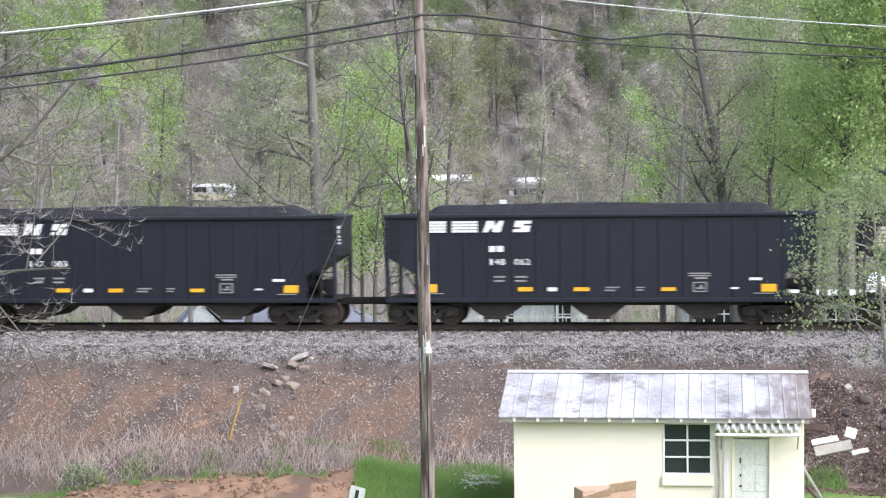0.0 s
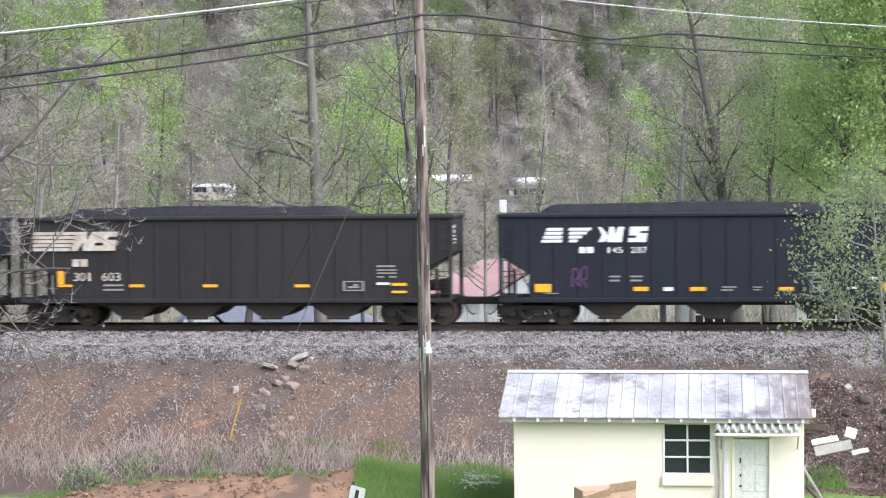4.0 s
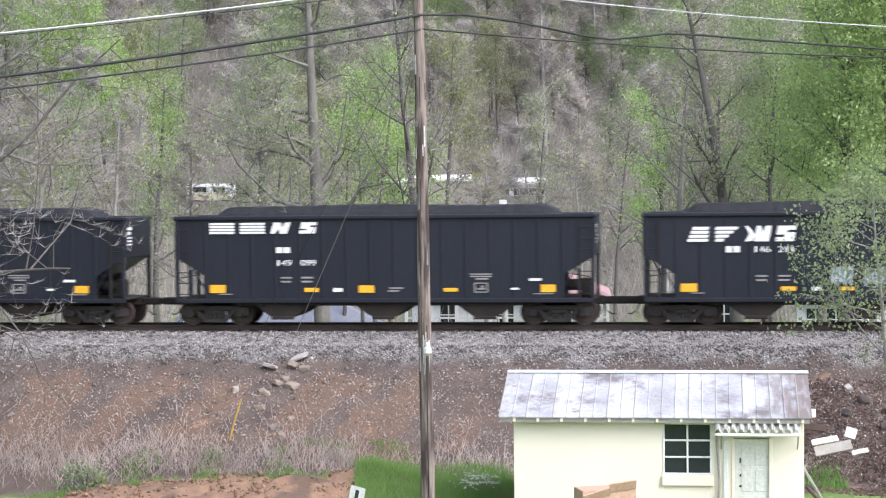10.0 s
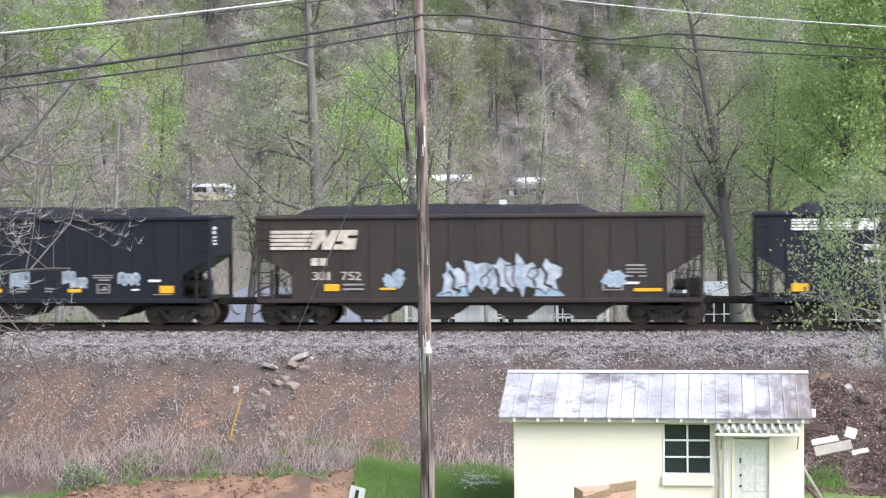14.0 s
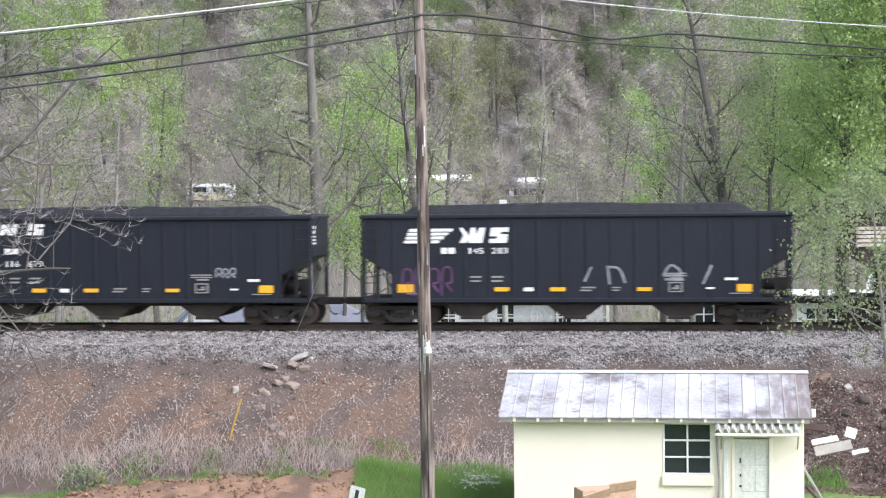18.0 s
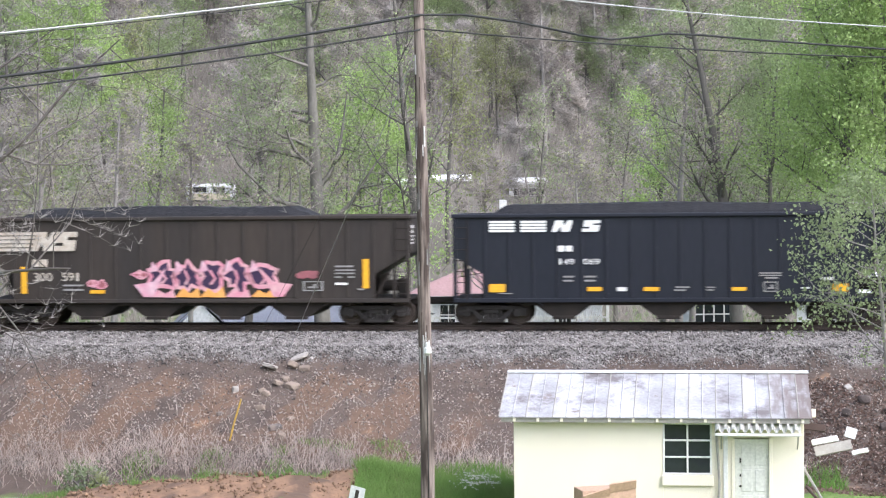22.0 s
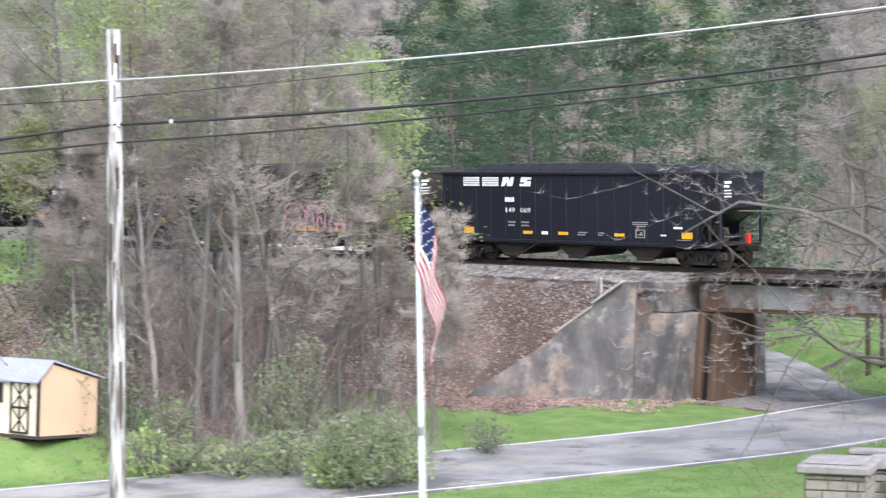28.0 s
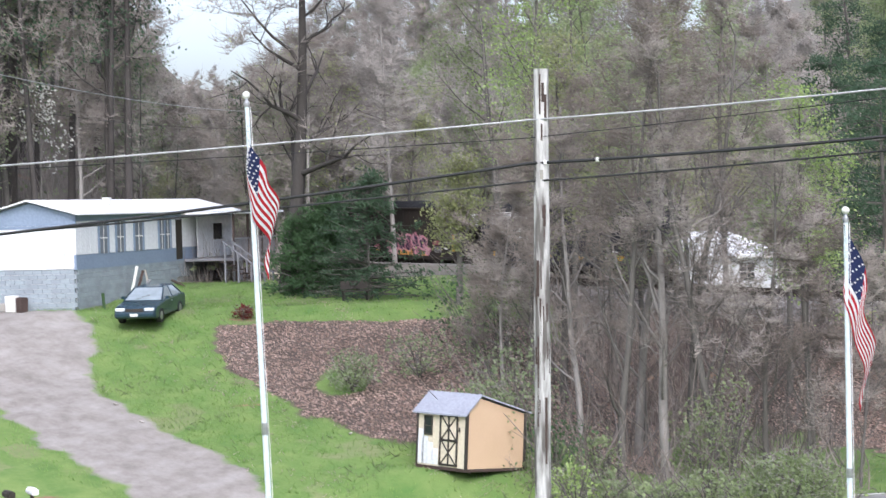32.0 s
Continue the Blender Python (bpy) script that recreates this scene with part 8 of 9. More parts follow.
KINDS = {
    "sprig": (dict(leaf=M["leaf_spring"], leaf_size=0.12, leaves=16, cloud=0.32, clump=0.4, twigs=4, twig_w=0.012, twig_len=0.8, wood=M["bark"], limbs=16, levels=2, kids=6, reach=0.26, rise=0.7, first=0.35), "dark-trunked tree coming into green leaf beyond the track"),
    "crown": (dict(leaf=M["leaf_bright"], leaf_size=0.15, leaves=52, cloud=0.6, clump=0.8, wood=M["bark"], limbs=16, levels=2, kids=6, reach=0.30, rise=0.6, first=0.35), "round-crowned tree in bright yellow-green leaf on the slope"),
    "soft": (dict(leaf=M["leaf_spring"], leaf_size=0.13, leaves=34, cloud=0.4, clump=0.6, wood=M["bark"], limbs=18, levels=2, kids=6, reach=0.28, rise=0.6, first=0.2), "tree in soft green leaf beyond the track"),
    "ivy": (dict(leaf=M["leaf_spring"], leaf_size=0.12, leaves=16, cloud=0.30, clump=0.4, twigs=3, twig_w=0.013, twig_len=0.8, wood=M["bark_ivy"], limbs=20, levels=3, kids=4, reach=0.24, rise=0.35, first=0.30, wander=0.17, bend=0.08), "tall ivy-clad tree with fresh green leaves beyond the track"),
    "green": (dict(leaf=M["leaf_bright"], leaf_size=0.13, leaves=30, cloud=0.36, clump=0.55, wood=M["bark"], limbs=16, levels=2, kids=6, reach=0.24, rise=0.7, first=0.3), "slender tree with fresh green leaves beyond the track"),
    "bareg": (dict(leaf=M["leaf_yellow"], leaf_size=0.14, leaves=2, cloud=0.4, twigs=5, twig_w=0.014, twig_len=0.8, wood=M["bark_pale"], limbs=16, levels=2, kids=6, reach=0.30, rise=0.8, first=0.3), "grey tree just budding beyond the track"),
    "lean": (dict(leaf=M["leaf_spring"], leaf_size=0.12, leaves=12, cloud=0.3, clump=0.35, twigs=4, twig_w=0.014, twig_len=0.8, wood=M["bark"], limbs=14, levels=2, kids=6, reach=0.30, rise=0.9, first=0.35), "dark forked tree with sparse new leaves beyond the track"),
    "bright": (dict(leaf=M["leaf_bright"], leaf_size=0.13, leaves=58, cloud=0.42, clump=0.75, wood=M["bark"], limbs=20, levels=2, kids=7, reach=0.28, rise=0.5, first=0.40), "broad tree in full bright green leaf beyond the track")}
for k, (az, d, H, r0, kind, lean) in enumerate(BIG):
    x, y, z = place(az, d)
    kw, lab = KINDS[kind]
    kw = dict(kw)
    plant("field_tree", tree_meshes(300 + k, H, r0, kw.pop("wood"), lean=(lean, 0), **kw), pose(x, y, z - 0.2, 0, 0, 40 * k), lab, "trees beyond the track")

# the bare tree by the bridge
x, y, z = place(15.75, 61)
plant("bare_tree", tree_meshes(7, 17.5, 0.33, M["bark_mix"], twigs=5, twig_w=0.008, twig_len=0.45, twig=M["twig_pale"], limbs=21, levels=3, kids=7, reach=0.64, rise=0.30, first=0.16, wander=0.22, sides=10, droop=0.09, bend=0.14, lean=(-0.08, 0.0)), pose(x, y, z - 0.3, 0, 0, 20), "large leafless tree with pale spreading limbs by the bridge")
x, y, z = place(15.15, 60.3)
plant("bare_tree", tree_meshes(23, 13.5, 0.17, M["bark_pale"], twigs=4, twig_w=0.009, twig_len=0.7, twig=M["twig_pale"], limbs=14, levels=2, kids=5, reach=0.28, rise=0.7, first=0.4, wander=0.12, bend=0.2, lean=(0.0, 0.05), sides=8), pose(x, y, z - 0.3, 0, 0, 100), "slender pale leafless tree beside a larger one")
# leafy branch at the east edge, in front of the track
x, y, z = place(-12.6, 62)
plant("young_tree", tree_meshes(41, 8.4, 0.12, M["bark_pale"], leaf=M["leaf_spring"], leaf_size=0.11, leaves=11, cloud=0.24, limbs=22, levels=2, kids=7, reach=0.44, rise=0.45, first=0.42, sides=7, droop=0.03), pose(x, y, z - 0.2, 0, 0, 30), "young tree with yellow-green leaves before the track")
# thicket on the bank by the road
for k, (az, d, H, r0) in enumerate(((34.6, 69, 14.5, 0.17), (36.0, 70, 16, 0.20), (37.3, 69, 15, 0.16), (33.2, 71, 12, 0.12), (38.4, 71, 13, 0.13), (35.3, 74, 16, 0.2), (39.6, 73, 10, 0.10), (36.8, 75, 16.5, 0.18), (31.9, 70, 9, 0.08), (30.6, 68.5, 7.5, 0.06), (40.6, 74, 8.5, 0.08))):
    x, y, z = place(az, d)
    plant("thicket_tree", tree_meshes(60 + k, H, r0, M["bark_pale"] if k % 3 == 1 else M["bark"], twigs=5, twig_w=0.010, twig_len=0.6, twig=M["twig_brown"] if k % 3 else M["twig"], limbs=15, levels=3, kids=4, reach=0.30, rise=1.15, first=0.16, wander=0.17), pose(x, y, z - 0.2, 0, 0, 50 * k), "tangled leafless tree hung with dead vines", "thicket trees")
for k, (az, d, H, lf) in enumerate(((38.9, 76, 13, "leaf_yellow"), (31.9, 78, 13.5, "leaf_bright"), (32.5, 84, 12, "leaf_spring"), (40.6, 92, 17, "leaf_spring"), (39.6, 84, 15.5, "leaf_bright"), (38.6, 88, 18, "leaf_spring"), (37.4, 90, 18, "leaf_spring"), (35.6, 96, 18, "leaf_yellow"), (34.2, 98, 17, "leaf_spring"), (41.8, 84, 6, "leaf_yellow"), (36.6, 80, 15, "leaf_spring"))):
    x, y, z = place(az, d)
    plant("thicket_tree", tree_meshes(80 + k, H, 0.16, M["bark"], leaf=M[lf], leaf_size=0.12, leaves=22, cloud=0.36, clump=0.6, twigs=3, twig_w=0.011, limbs=16, levels=2, kids=6, reach=0.25, rise=0.8, first=0.35), pose(x, y, z - 0.2, 0, 0, 70 * k), "tree with yellow-green leaves behind the thicket", "thicket trees")
# big dark tree by the trailer and the evergreens at the lawn's edge
x, y, z = place(46.75, 91)
plant("oak_tree", tree_meshes(5, 17, 0.40, M["bark_dark"], twigs=6, twig_w=0.013, twig_len=0.9, twig=M["twig"], leaf=M["leaf_yellow"], leaf_size=0.10, leaves=1, cloud=0.4, limbs=15, levels=3, kids=4, reach=0.37, rise=0.85, first=0.26, wander=0.20, sides=9, lean=(0.16, 0.0)), pose(x, y, z - 0.2, 0, 0, 47), "large dark leafless tree with crooked limbs beside the trailer")
for k, (az, d, H, w) in enumerate(((44.35, 88, 5.6, 0.46), (46.2, 90, 3.6, 0.42), (45.4, 91, 4.2, 0.4))):
    x, y, z = place(az, d)
    plant("evergreen_shrub", conifer_meshes(90 + k, H, 0.09, M["leaf_dark"] if k else M["needle"], reach=w, whorls=22, first=0.0, size=0.20, per=40, per_limb=9, spread=0.22), pose(x, y, z - 0.1), "dense dark evergreen at the edge of the lawn", "evergreens", "shrub")
# tall pines beyond the bridge
for k, (az, d, H) in enumerate(((22.9, 104, 17), (24.6, 118, 18), (27.6, 122, 19), (29.8, 118, 17), (21.6, 92, 9), (31.2, 126, 18), (26.2, 132, 18))):
    x, y, z = place(az, d)
    plant("pine_tree", conifer_meshes(190 + k, H, 0.25, M["needle"], reach=0.44, whorls=12, first=0.22, size=0.28, per=100, per_limb=6, spread=0.42), pose(x, y, z - 0.2, 0, 0, 60 * k), "tall dark green pine beyond the bridge", "pines beyond the bridge")


def shrub(az, d, H, W, leaf, seed, label, n=900, size=0.12, dz=0.0):
    x, y, z = place(az, d)
    rs = np.random.RandomState(seed)
    lines = []
    for k in range(14):
        a = rs.uniform(0, 6.28)
        q = np.array([[0, 0, 0], [math.cos(a) * W * 0.25, math.sin(a) * W * 0.25, H * 0.5], [math.cos(a) * W * 0.5, math.sin(a) * W * 0.5, H * rs.uniform(0.6, 1)]])
        lines.append((q, np.array([0.03, 0.02, 0.006]), 4))
    v = rs.normal(size=(n, 3))
    v /= np.linalg.norm(v, axis=1)[:, None]
    v *= rs.uniform(0.45, 1.0, n)[:, None] ** 0.5
    v *= 1 + 0.25 * np.sin(4 * v[:, :1] * 3 + seed) + 0.15 * np.sin(9 * v[:, 1:2] + seed)
    c = v * np.array([W / 2, W / 2, H * 0.5]) + np.array([0, 0, H * 0.52])
    c = c[c[:, 2] > 0.02]
    ob = thing("shrub", pose(x, y, z + dz, 0, 0, seed * 31), label, "shrub", "shrubs")
    link("stem", tubes_mesh("stem", lines, M["bark"]), None, ob)
    link("foliage", cards_mesh("foliage", c, size, leaf, rs), None, ob)
    tw = c[rs.randint(0, len(c), n // 4)]
    tagged(link("twig_spray", sliver_mesh("twigs", tw, tw + rs.normal(size=tw.shape) * 0.3, 0.008, M["twig_pale"], rs), None, ob), kind="stuff")
    return ob


for k, (az, d, H, W, lf, n) in enumerate(((32.5, 60.2, 2.3, 3.0, "leaf_spring", 3400), (33.4, 60.4, 1.2, 1.6, "leaf_bright", 900), (38.6, 63.5, 1.6, 1.7, "leaf_bright", 500), (34.9, 66.5, 3.2, 1.9, "leaf_spring", 900), (41.2, 68.0, 3.0, 3.2, "leaf_spring", 1600), (33.6, 62, 1.5, 2.2, "leaf_spring", 500), (34.8, 63, 1.4, 2.4, "leaf_spring", 900), (36.2, 63, 1.1, 2.2, "leaf_spring", 500), (37.8, 64, 1.2, 2.0, "leaf_dull", 500), (31.2, 61, 1.1, 1.4, "leaf_bright", 350), (37.9, 67.5, 1.9, 1.5, "leaf_spring", 400), (44.9, 74.5, 1.5, 1.9, "leaf_dull", 800), (43.0, 76, 1.7, 2.6, "leaf_dull", 500), (40.9, 76, 3.2, 3.4, "leaf_dull", 900), (40.3, 70, 3.0, 3.0, "leaf_dull", 1000), (39.2, 67.5, 2.0, 2.4, "leaf_dark", 500), (41.4, 79, 3.4, 3.2, "leaf_dark", 900), (47.95, 82.8, 0.6, 0.8, "red_bush", 200), (53.0, 100, 2.2, 3.0, "leaf_dull", 500), (29.0, 66.5, 1.2, 1.5, "leaf_dull", 350), (10.2, 63.0, 0.9, 1.6, "leaf_dull", 350), (9.8, 62.0, 0.6, 0.5, "leaf_yellow", 160), (34.2, 68.5, 4.2, 1.6, "leaf_spring", 500), (-6.0, 84, 2.2, 3.2, "leaf_dull", 600), (-8.0, 83, 1.5, 3.0, "leaf_spring", 600), (-4.4, 86, 1.6, 3.0, "leaf_spring", 500), (-10.5, 83, 1.4, 3.5, "leaf_spring", 600), (-12.4, 84, 1.6, 3.0, "leaf_dull", 500))):
    shrub(az, d, H, W, M[lf], 400 + k, {"leaf_dull": "grey-green shrub coming into leaf", "leaf_dark": "dark green shrub at the thicket's edge", "leaf_spring": "fresh green shrub in new leaf", "leaf_bright": "bright green shrub by the road", "red_bush": "small red-leaved shrub on the lawn", "leaf_yellow": "small shrub with yellow flowers"}[lf], n, 0.13)
# white dogwood by the trailer
x, y, z = place(53.55, 104)
plant("dogwood_tree", tree_meshes(77, 8.4, 0.08, M["bark"], leaf=M["blossom"], leaf_size=0.15, leaves=3, cloud=0.2, limbs=9, levels=2, kids=4, reach=0.30, rise=0.35, first=0.55), pose(x, y, z), "flowering dogwood covered in white blossom")


# ---------------------------------------------------------------- ground cover
def scatter(seed, n, xr, yr, keep):
    rs = np.random.RandomState(seed)
    x, y = rs.uniform(*xr, n), rs.uniform(*yr, n)
    k = keep(x, y, rs)
    return x[k], y[k], rs


def cover(name, x, y, rs, h, w, material, label, category, lean=0.35, lift=0.0):
    """Blades or stalks standing on the ground, one object."""
    z = land(x, y)
    a = np.stack([x, y, z - 0.02 + lift], 1)
    d = rs.normal(size=a.shape) * lean
    d[:, 2] = 1
    b = a + d * (h * rs.uniform(0.5, 1.4, len(x)))[:, None]
    ob = link(name, sliver_mesh(name, a, b, w, material, rs), None)
    return tagged(ob, label, category, kind="stuff")


def is_grass(x, y, rs):
    g, so, gr, dv, wo = zone(x, y)
    clear = (away(x, y, ROAD_C) > 3.2) & (away(x, y, LANE_C) > 1.8)
    return (g - so - gr - dv > rs.uniform(0.25, 0.9, len(x))) & clear


x, y, rs = scatter(1, 60000, (-75, 14), (40, 64), lambda x, y, r: is_grass(x, y, r) & (np.hypot(x, y) < 96) & (np.hypot(x, y) > 44))
cover("lawn_grass", x, y, rs, 0.13, 0.014, M["grass"], "green grass on the lawns and verges", "grass")
x, y, rs = scatter(2, 40000, (-75, -50), (45, 75), lambda x, y, r: is_grass(x, y, r) & (np.hypot(x, y) < 96))
cover("lawn_grass", x, y, rs, 0.10, 0.014, M["grass"], "short green lawn grass before the trailer", "grass")
x, y, rs = scatter(61, 90000, (-75, -36), (42, 75), lambda x, y, r: is_grass(x, y, r) & (waves(x, y, 62, 3.2) + 0.6 * waves(x, y, 63, 0.9) > r.uniform(0.25, 0.9, len(x))))
cover("lawn_weeds", x[::2], y[::2], rs, 0.13, 0.022, M["leaf_spring"], "clumps of darker weeds in the lawn", "weeds", 0.8)
x, y, rs = scatter(64, 70000, (-75, -36), (42, 75), lambda x, y, r: is_grass(x, y, r) & (waves(x, y, 65, 4.5) + 0.6 * waves(x, y, 66, 1.1) > r.uniform(0.35, 1.0, len(x))))
cover("dry_weeds", x[::2], y[::2], rs, 0.10, 0.016, M["dry_grass"], "thin dead grass in worn patches of the lawn", "weeds", 0.9)
x, y, rs = scatter(3, 30000, (-40, 25), (76, 115), lambda x, y, r: is_grass(x, y, r))
cover("field_grass", x, y, rs, 0.25, 0.03, M["grass"], "rough green field grass beyond the railway", "grass")
x, y, rs = scatter(30, 9000, (-2.2, 12), (54.5, 61), lambda x, y, r: (waves(x, y, 31, 2.5) > -0.5) & ~((x > 1.4) & (y < 59.2)))
cover("tall_grass", x, y, rs, 0.42, 0.018, M["grass"], "tall fresh grass beside the outbuilding", "grass")


def weeds(x, y, r):
    off = off_track(x, y)
    return (np.abs(off - 8.7 - 0.5 * waves(x, y, 33, 5)) < r.exponential(0.42, len(x)) + 0.3) & (x > -20) & (off > 4.5)


x, y, rs = scatter(4, 42000, (-22, 11), (58, 68), weeds)
cover("dry_weeds", x, y, rs, 0.40, 0.011, M["dry_grass"], "pale dead weeds along the foot of the bank", "weeds", 0.55)
cover("dry_weeds", x[::14], y[::14], rs, 0.8, 0.013, M["straw"], "tall pale dead stalks along the foot of the bank", "weeds", 0.22)
x, y, rs = scatter(5, 11000, (-22, 18), (58, 70), lambda x, y, r: (off_track(x, y) > 4.2) & (off_track(x, y) < 9.5) & (r.uniform(0, 1, len(x)) < 0.35 + 0.3 * waves(x, y, 35, 3)))
cover("dry_weeds", x, y, rs, 0.17, 0.014, M["dry_grass"], "short dead weeds on the railway bank", "weeds", 0.8)
x, y, rs = scatter(6, 20000, (-62, -30), (50, 80), lambda x, y, r: (off_track(x, y) > 3.0) & (np.degrees(np.arctan2(-x, y)) < 41.5) & (np.degrees(np.arctan2(-x, y)) > 30.3) & (np.hypot(x, y) > 63.5) & (r.uniform(0, 1, len(x)) < smoothstep(29, 33, np.degrees(np.arctan2(-x, y)))))
THICKET = (x, y)
cover("vine_tangle", x[::2], y[::2], rs, 1.0, 0.010, M["twig_brown"], "tangle of dead vines and saplings on the bank", "thicket", 0.8)
lines = []
for vx, vy in zip(x[::13], y[::13]):
    h, lean = rs.uniform(1.6, 6.5), rs.normal(size=2) * 0.18
    pts = [np.array([vx, vy, ground_z(vx, vy) - 0.1])]
    for q in range(6):
        lean = lean + rs.normal(size=2) * 0.22
        pts.append(pts[-1] + np.array([lean[0] * h / 6, lean[1] * h / 6, h / 6 * rs.uniform(0.7, 1.1)]))
    lines.append((np.array(pts), np.linspace(rs.uniform(0.012, 0.035), 0.006, 7), 4))
tagged(link("hanging_vines", tubes_mesh("hanging_vines", lines[::2], M["vine"]), None), "crooked dead vines and saplings on the bank", "thicket", kind="stuff")
tagged(link("hanging_vines", tubes_mesh("hanging_vines", lines[1::2], M["twig_brown"]), None), "pale dead vines hanging in the thicket", "thicket", kind="stuff")


def litter(name, x, y, rs, size, material, label, category, lift=0.03, flat=0.7):
    z = land(x, y) + lift
    ob = link(name, cards_mesh(name, np.stack([x, y, z], 1), size, material, rs, flat), None)
    return tagged(ob, label, category, kind="stuff")


x, y = THICKET
foot = (np.hypot(x, y) < 67.5)
litter("thicket_leaves", np.repeat(x[foot], 5) + rs.normal(size=5 * foot.sum()) * 0.3, np.repeat(y[foot], 5) + rs.normal(size=5 * foot.sum()) * 0.3, rs, 0.11, M["leaf_dull"], "grey-green undergrowth at the foot of the thicket", "undergrowth", 0.3, 0.2)


def leafy(x, y, r):
    g, so, gr, dv, wo = zone(x, y)
    return (g + gr + dv < 0.35) & (off_track(x, y) > 2.7) & (np.hypot(x, y) < 86)


x, y, rs = scatter(7, 170000, (-66, -24), (44, 80), leafy)
litter("dead_leaves", x, y, rs, 0.105, M["litter"], "brown dead leaves on the banks", "leaf litter")
x, y, rs = scatter(70, 9000, (-46, -31), (64, 77), lambda x, y, r: (off_track(x, y) > 2.5) & (off_track(x, y) < 7.5))
litter("dead_leaves", x, y, rs, 0.14, M["litter"], "brown dead leaves on the bank above the wing wall", "leaf litter", 0.06)
x, y, rs = scatter(8, 26000, (8, 20), (56, 70), lambda x, y, r: (off_track(x, y) > 4.0) & (off_track(x, y) < 11) & (x > 10))
litter("dead_leaves", x, y, rs, 0.13, M["litter_brown"], "brown dead leaves heaped beside the outbuilding", "leaf litter")


def pebbles(name, x, y, rs, size, material, label, category):
    """Angular stones, an octahedron each."""
    z = land(x, y)
    n = len(x)
    size = np.broadcast_to(size, (n,))
    c = np.stack([x, y, z + size * 0.2], 1)
    e = np.array([[1, 0, 0], [-1, 0, 0], [0, 1, 0], [0, -1, 0], [0, 0, 1], [0, 0, -1]], float)
    s = (size * rs.uniform(0.5, 1.5, n))[:, None, None]
    v = c[:, None, :] + s * (e[None] * rs.uniform(0.5, 1.1, (n, 6, 1)) + rs.normal(size=(n, 6, 3)) * 0.2)
    f = np.array([[0, 2, 4], [2, 1, 4], [1, 3, 4], [3, 0, 4], [2, 0, 5], [1, 2, 5], [3, 1, 5], [0, 3, 5]])
    fs = (np.arange(n)[:, None, None] * 6 + f[None]).reshape(-1, 3)
    me = raw(name, v.reshape(-1, 3), fs)
    return tagged(link(name, me, material), label, category, kind="stuff")


rs = np.random.RandomState(9)
q, off = rs.uniform(-66, 21, 46000), rs.uniform(1.25, 3.3, 46000) + rs.exponential(0.16, 46000)
q, off = q[(q < -31.2) | (q > -20.6)], off[(q < -31.2) | (q > -20.6)]
h = np.interp(q, _s, _h)
x, y = np.interp(q, _s, _x) + off * np.sin(h), np.interp(q, _s, _y) - off * np.cos(h)
pebbles("ballast_stones", x, y, rs, 0.042, M["ballast"], "grey crushed ballast along the track", "ballast")
x, y, rs = scatter(10, 60000, (-20, 18), (59, 70), lambda x, y, r: (off_track(x, y) > 3.0) & (off_track(x, y) < 9.0) & (r.uniform(0, 1, len(x)) < 0.06 + 0.94 * np.exp(-np.maximum(off_track(x, y) - 3.4, 0) / (0.9 + 0.5 * waves(x, y, 52, 6) + 1.6 * smoothstep(1, 7, x)))))
pebbles("bank_stones", x, y, rs, 0.034, M["bank_gravel"], "spilled grey stones on the railway bank", "stones")
x, y, rs = scatter(11, 9000, (-15, 0), (55, 63), lambda x, y, r: clay(x, y) > r.uniform(0.05, 0.5, len(x)))
pebbles("soil_clods", x, y, rs, 0.019 * rs.uniform(0.4, 2.2, len(x)) ** 1.7, M["soil_clod"], "orange clods and stones on the spoil heap", "soil")
x, y, rs = scatter(31, 16000, (-2.6, 2.0), (55.0, 62.2), lambda x, y, r: waves(x, y, 31, 2.5) > -0.9)
cover("tall_grass", x, y, rs, 0.34, 0.016, M["grass"], "fresh spring grass beside the outbuilding", "grass")
x, y, rs = scatter(74, 14000, (-16, -1), (58.5, 64), lambda x, y, r: (waves(x, y, 75, 2.4) > 0.35) & (off_track(x, y) > 7.6))
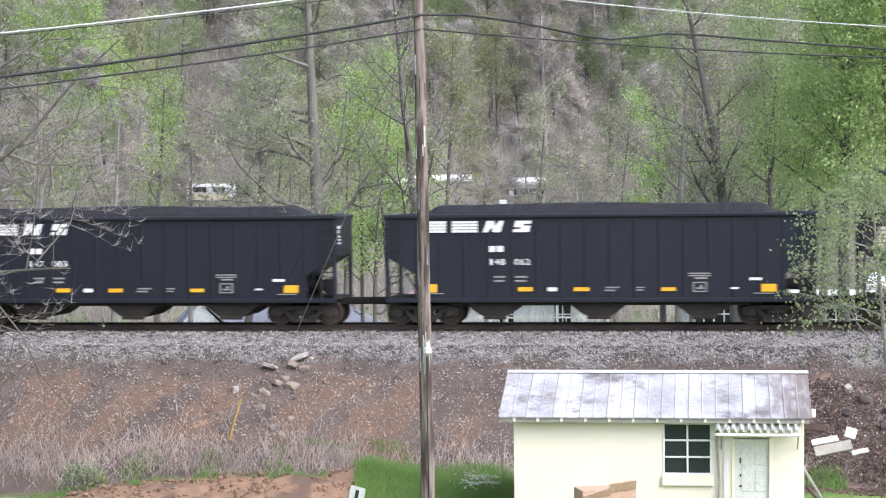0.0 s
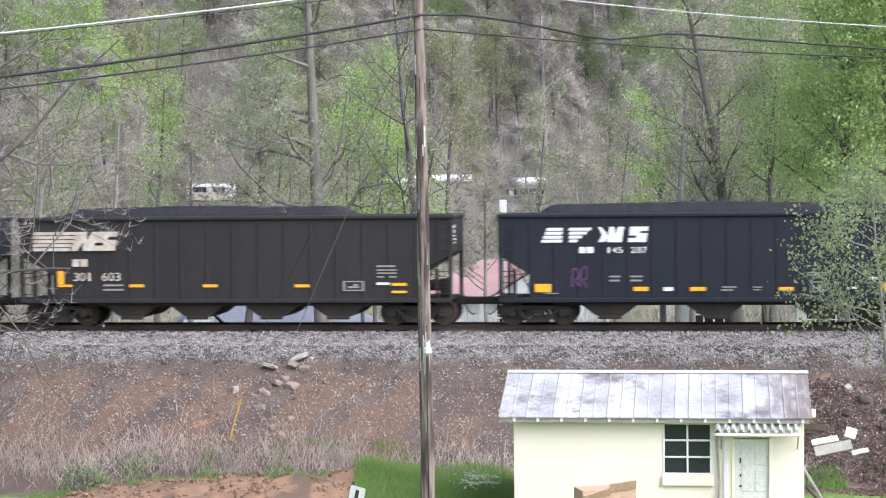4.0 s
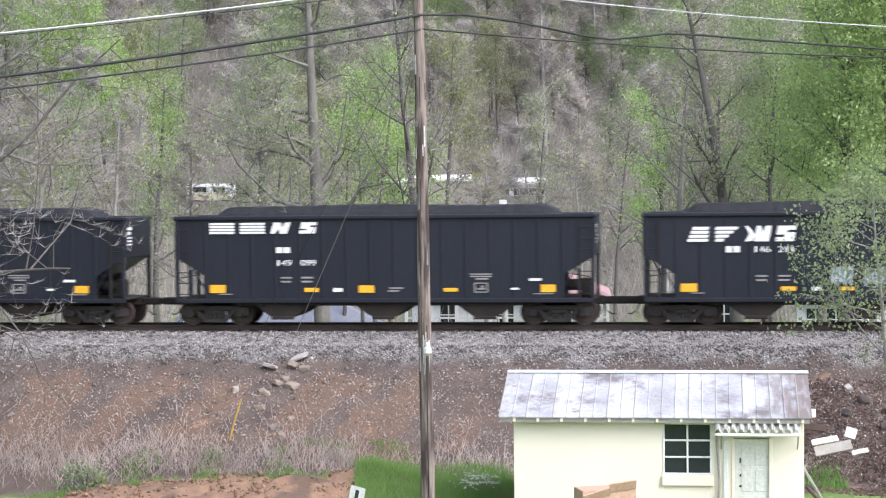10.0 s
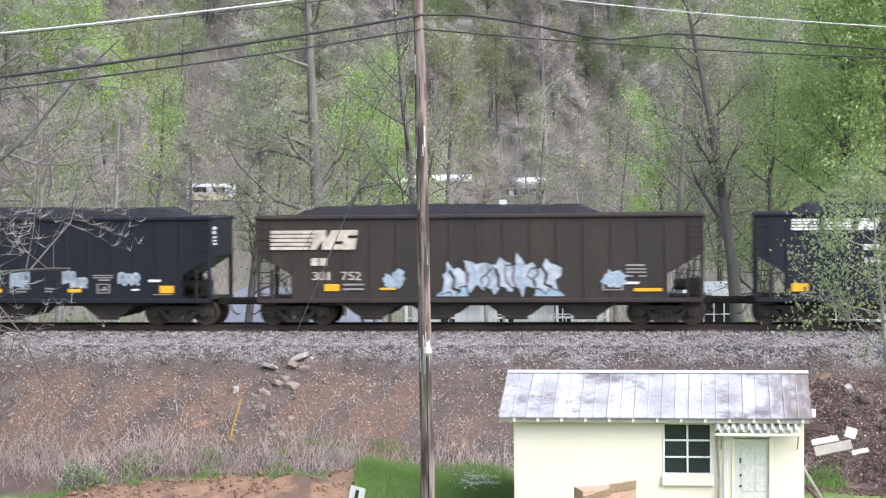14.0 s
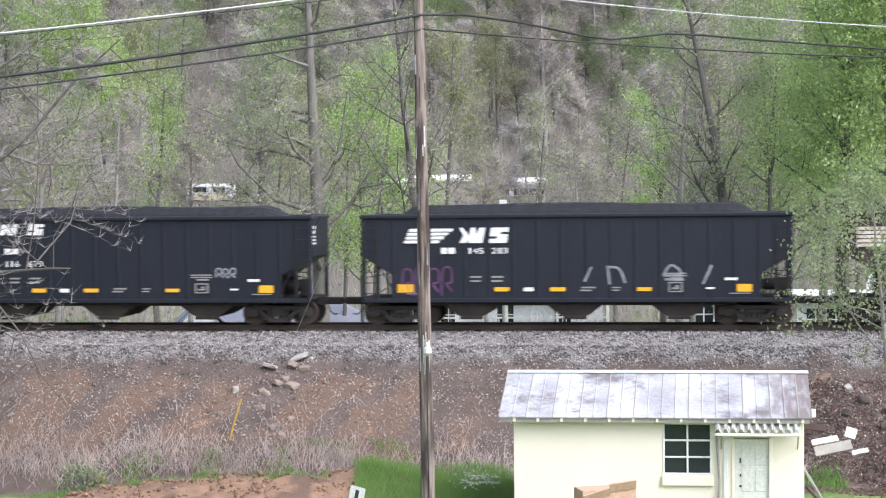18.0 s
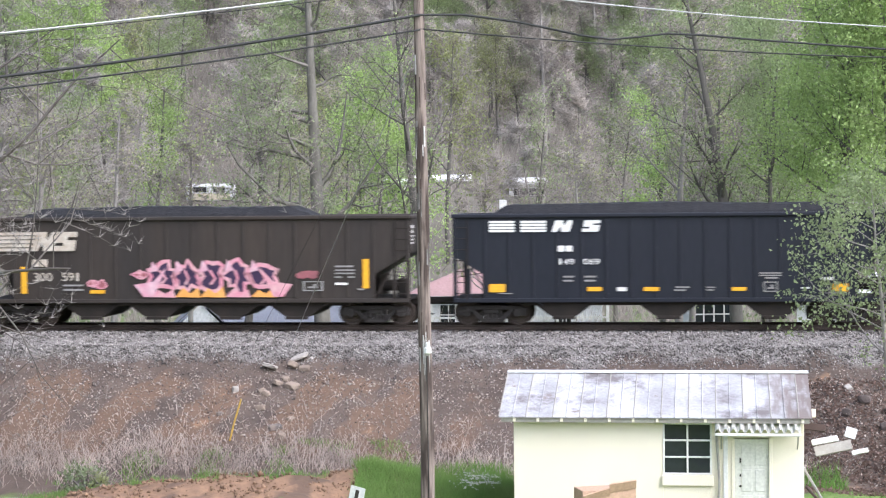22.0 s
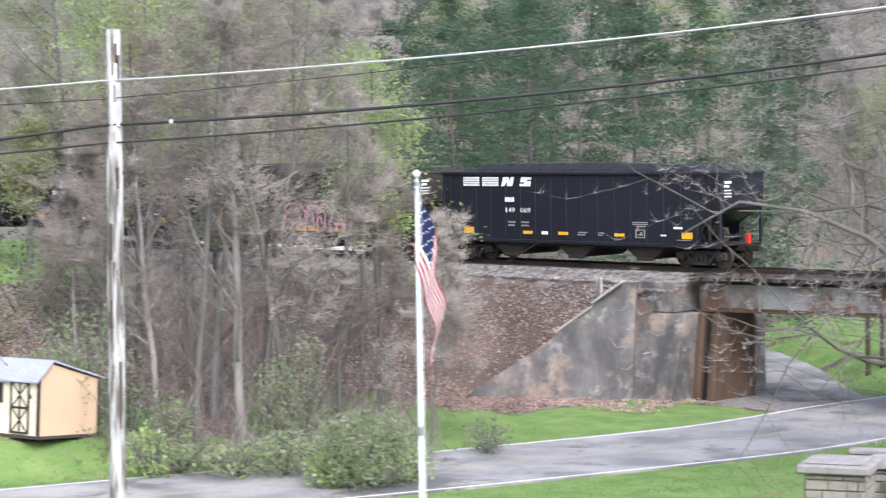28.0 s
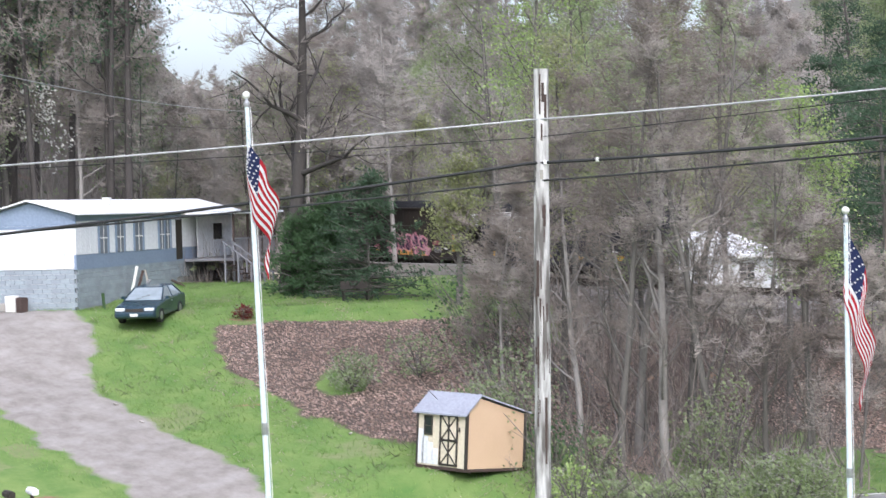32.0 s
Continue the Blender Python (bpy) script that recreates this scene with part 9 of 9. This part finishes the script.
cover("bank_grass", x, y, rs, 0.2, 0.014, M["grass"], "green tufts of grass among the dead weeds", "grass", 0.5)
# flowers
x, y, rs = scatter(12, 1300, (0.1, 1.7), (57.6, 61.5), lambda x, y, r: r.uniform(0, 1, len(x)) < np.exp(-((x - 0.95) / 0.5) ** 2 - ((y - 59.6) / 1.2) ** 2))
litter("white_flowers", x, y, rs, 0.07, M["blossom"], "small white flowers in the tall grass", "flowers", 0.36)
# brush over the hill's ground
x, y, rs = scatter(13, 130000, (-150, 60), (84, 260), lambda x, y, r: (np.degrees(np.arctan2(-x, y)) < 44) & (np.degrees(np.arctan2(-x, y)) > -15) & ((y > 120) | ((waves(x, y, 44, 9) > 0.25) & (x > -18))) & (away(x, y, LANE_C) > 3) & (away(x, y, ROAD_C) > 4) & ~((np.degrees(np.arctan2(-x, y)) > -4.5) & (np.degrees(np.arctan2(-x, y)) < 8.2) & (y > 126) & (y < 158) & (r.uniform(0, 1, len(x)) < 0.6)))
cover("hill_brush", x, y, rs, 2.2, 0.028, M["twig"], "grey brush and saplings under the hillside trees", "brush", 0.35)
k = rs.randint(0, len(x), 46000)
litter("hill_leaves", x[k] + rs.normal(size=len(k)) * 0.5, y[k], rs, 0.30, M["leaf_dull"], "dull green undergrowth under the hillside trees", "undergrowth", 0.9, 0.2)
x, y, rs = scatter(14, 42000, (-125, -60), (45, 110), lambda x, y, r: (np.degrees(np.arctan2(-x, y)) > 46) & (np.hypot(x, y) > 97))
cover("hill_brush", x, y, rs, 2.2, 0.018, M["twig"], "grey brush in the wood behind the trailer", "brush", 0.35)
k = rs.randint(0, len(x), 9000)
litter("hill_leaves", x[k], y[k], rs, 0.3, M["leaf_dull"], "dull green undergrowth in the wood behind the trailer", "undergrowth", 0.7, 0.2)
x, y, rs = scatter(15, 24000, (-20, 18), (59, 70), lambda x, y, r: (off_track(x, y) > 3.6) & (off_track(x, y) < 9.4))
litter("dead_stalks", x, y, rs, 0.08, M["straw"], "pale dead leaves and straw on the railway bank", "leaf litter", 0.05, 0.5)


motions()
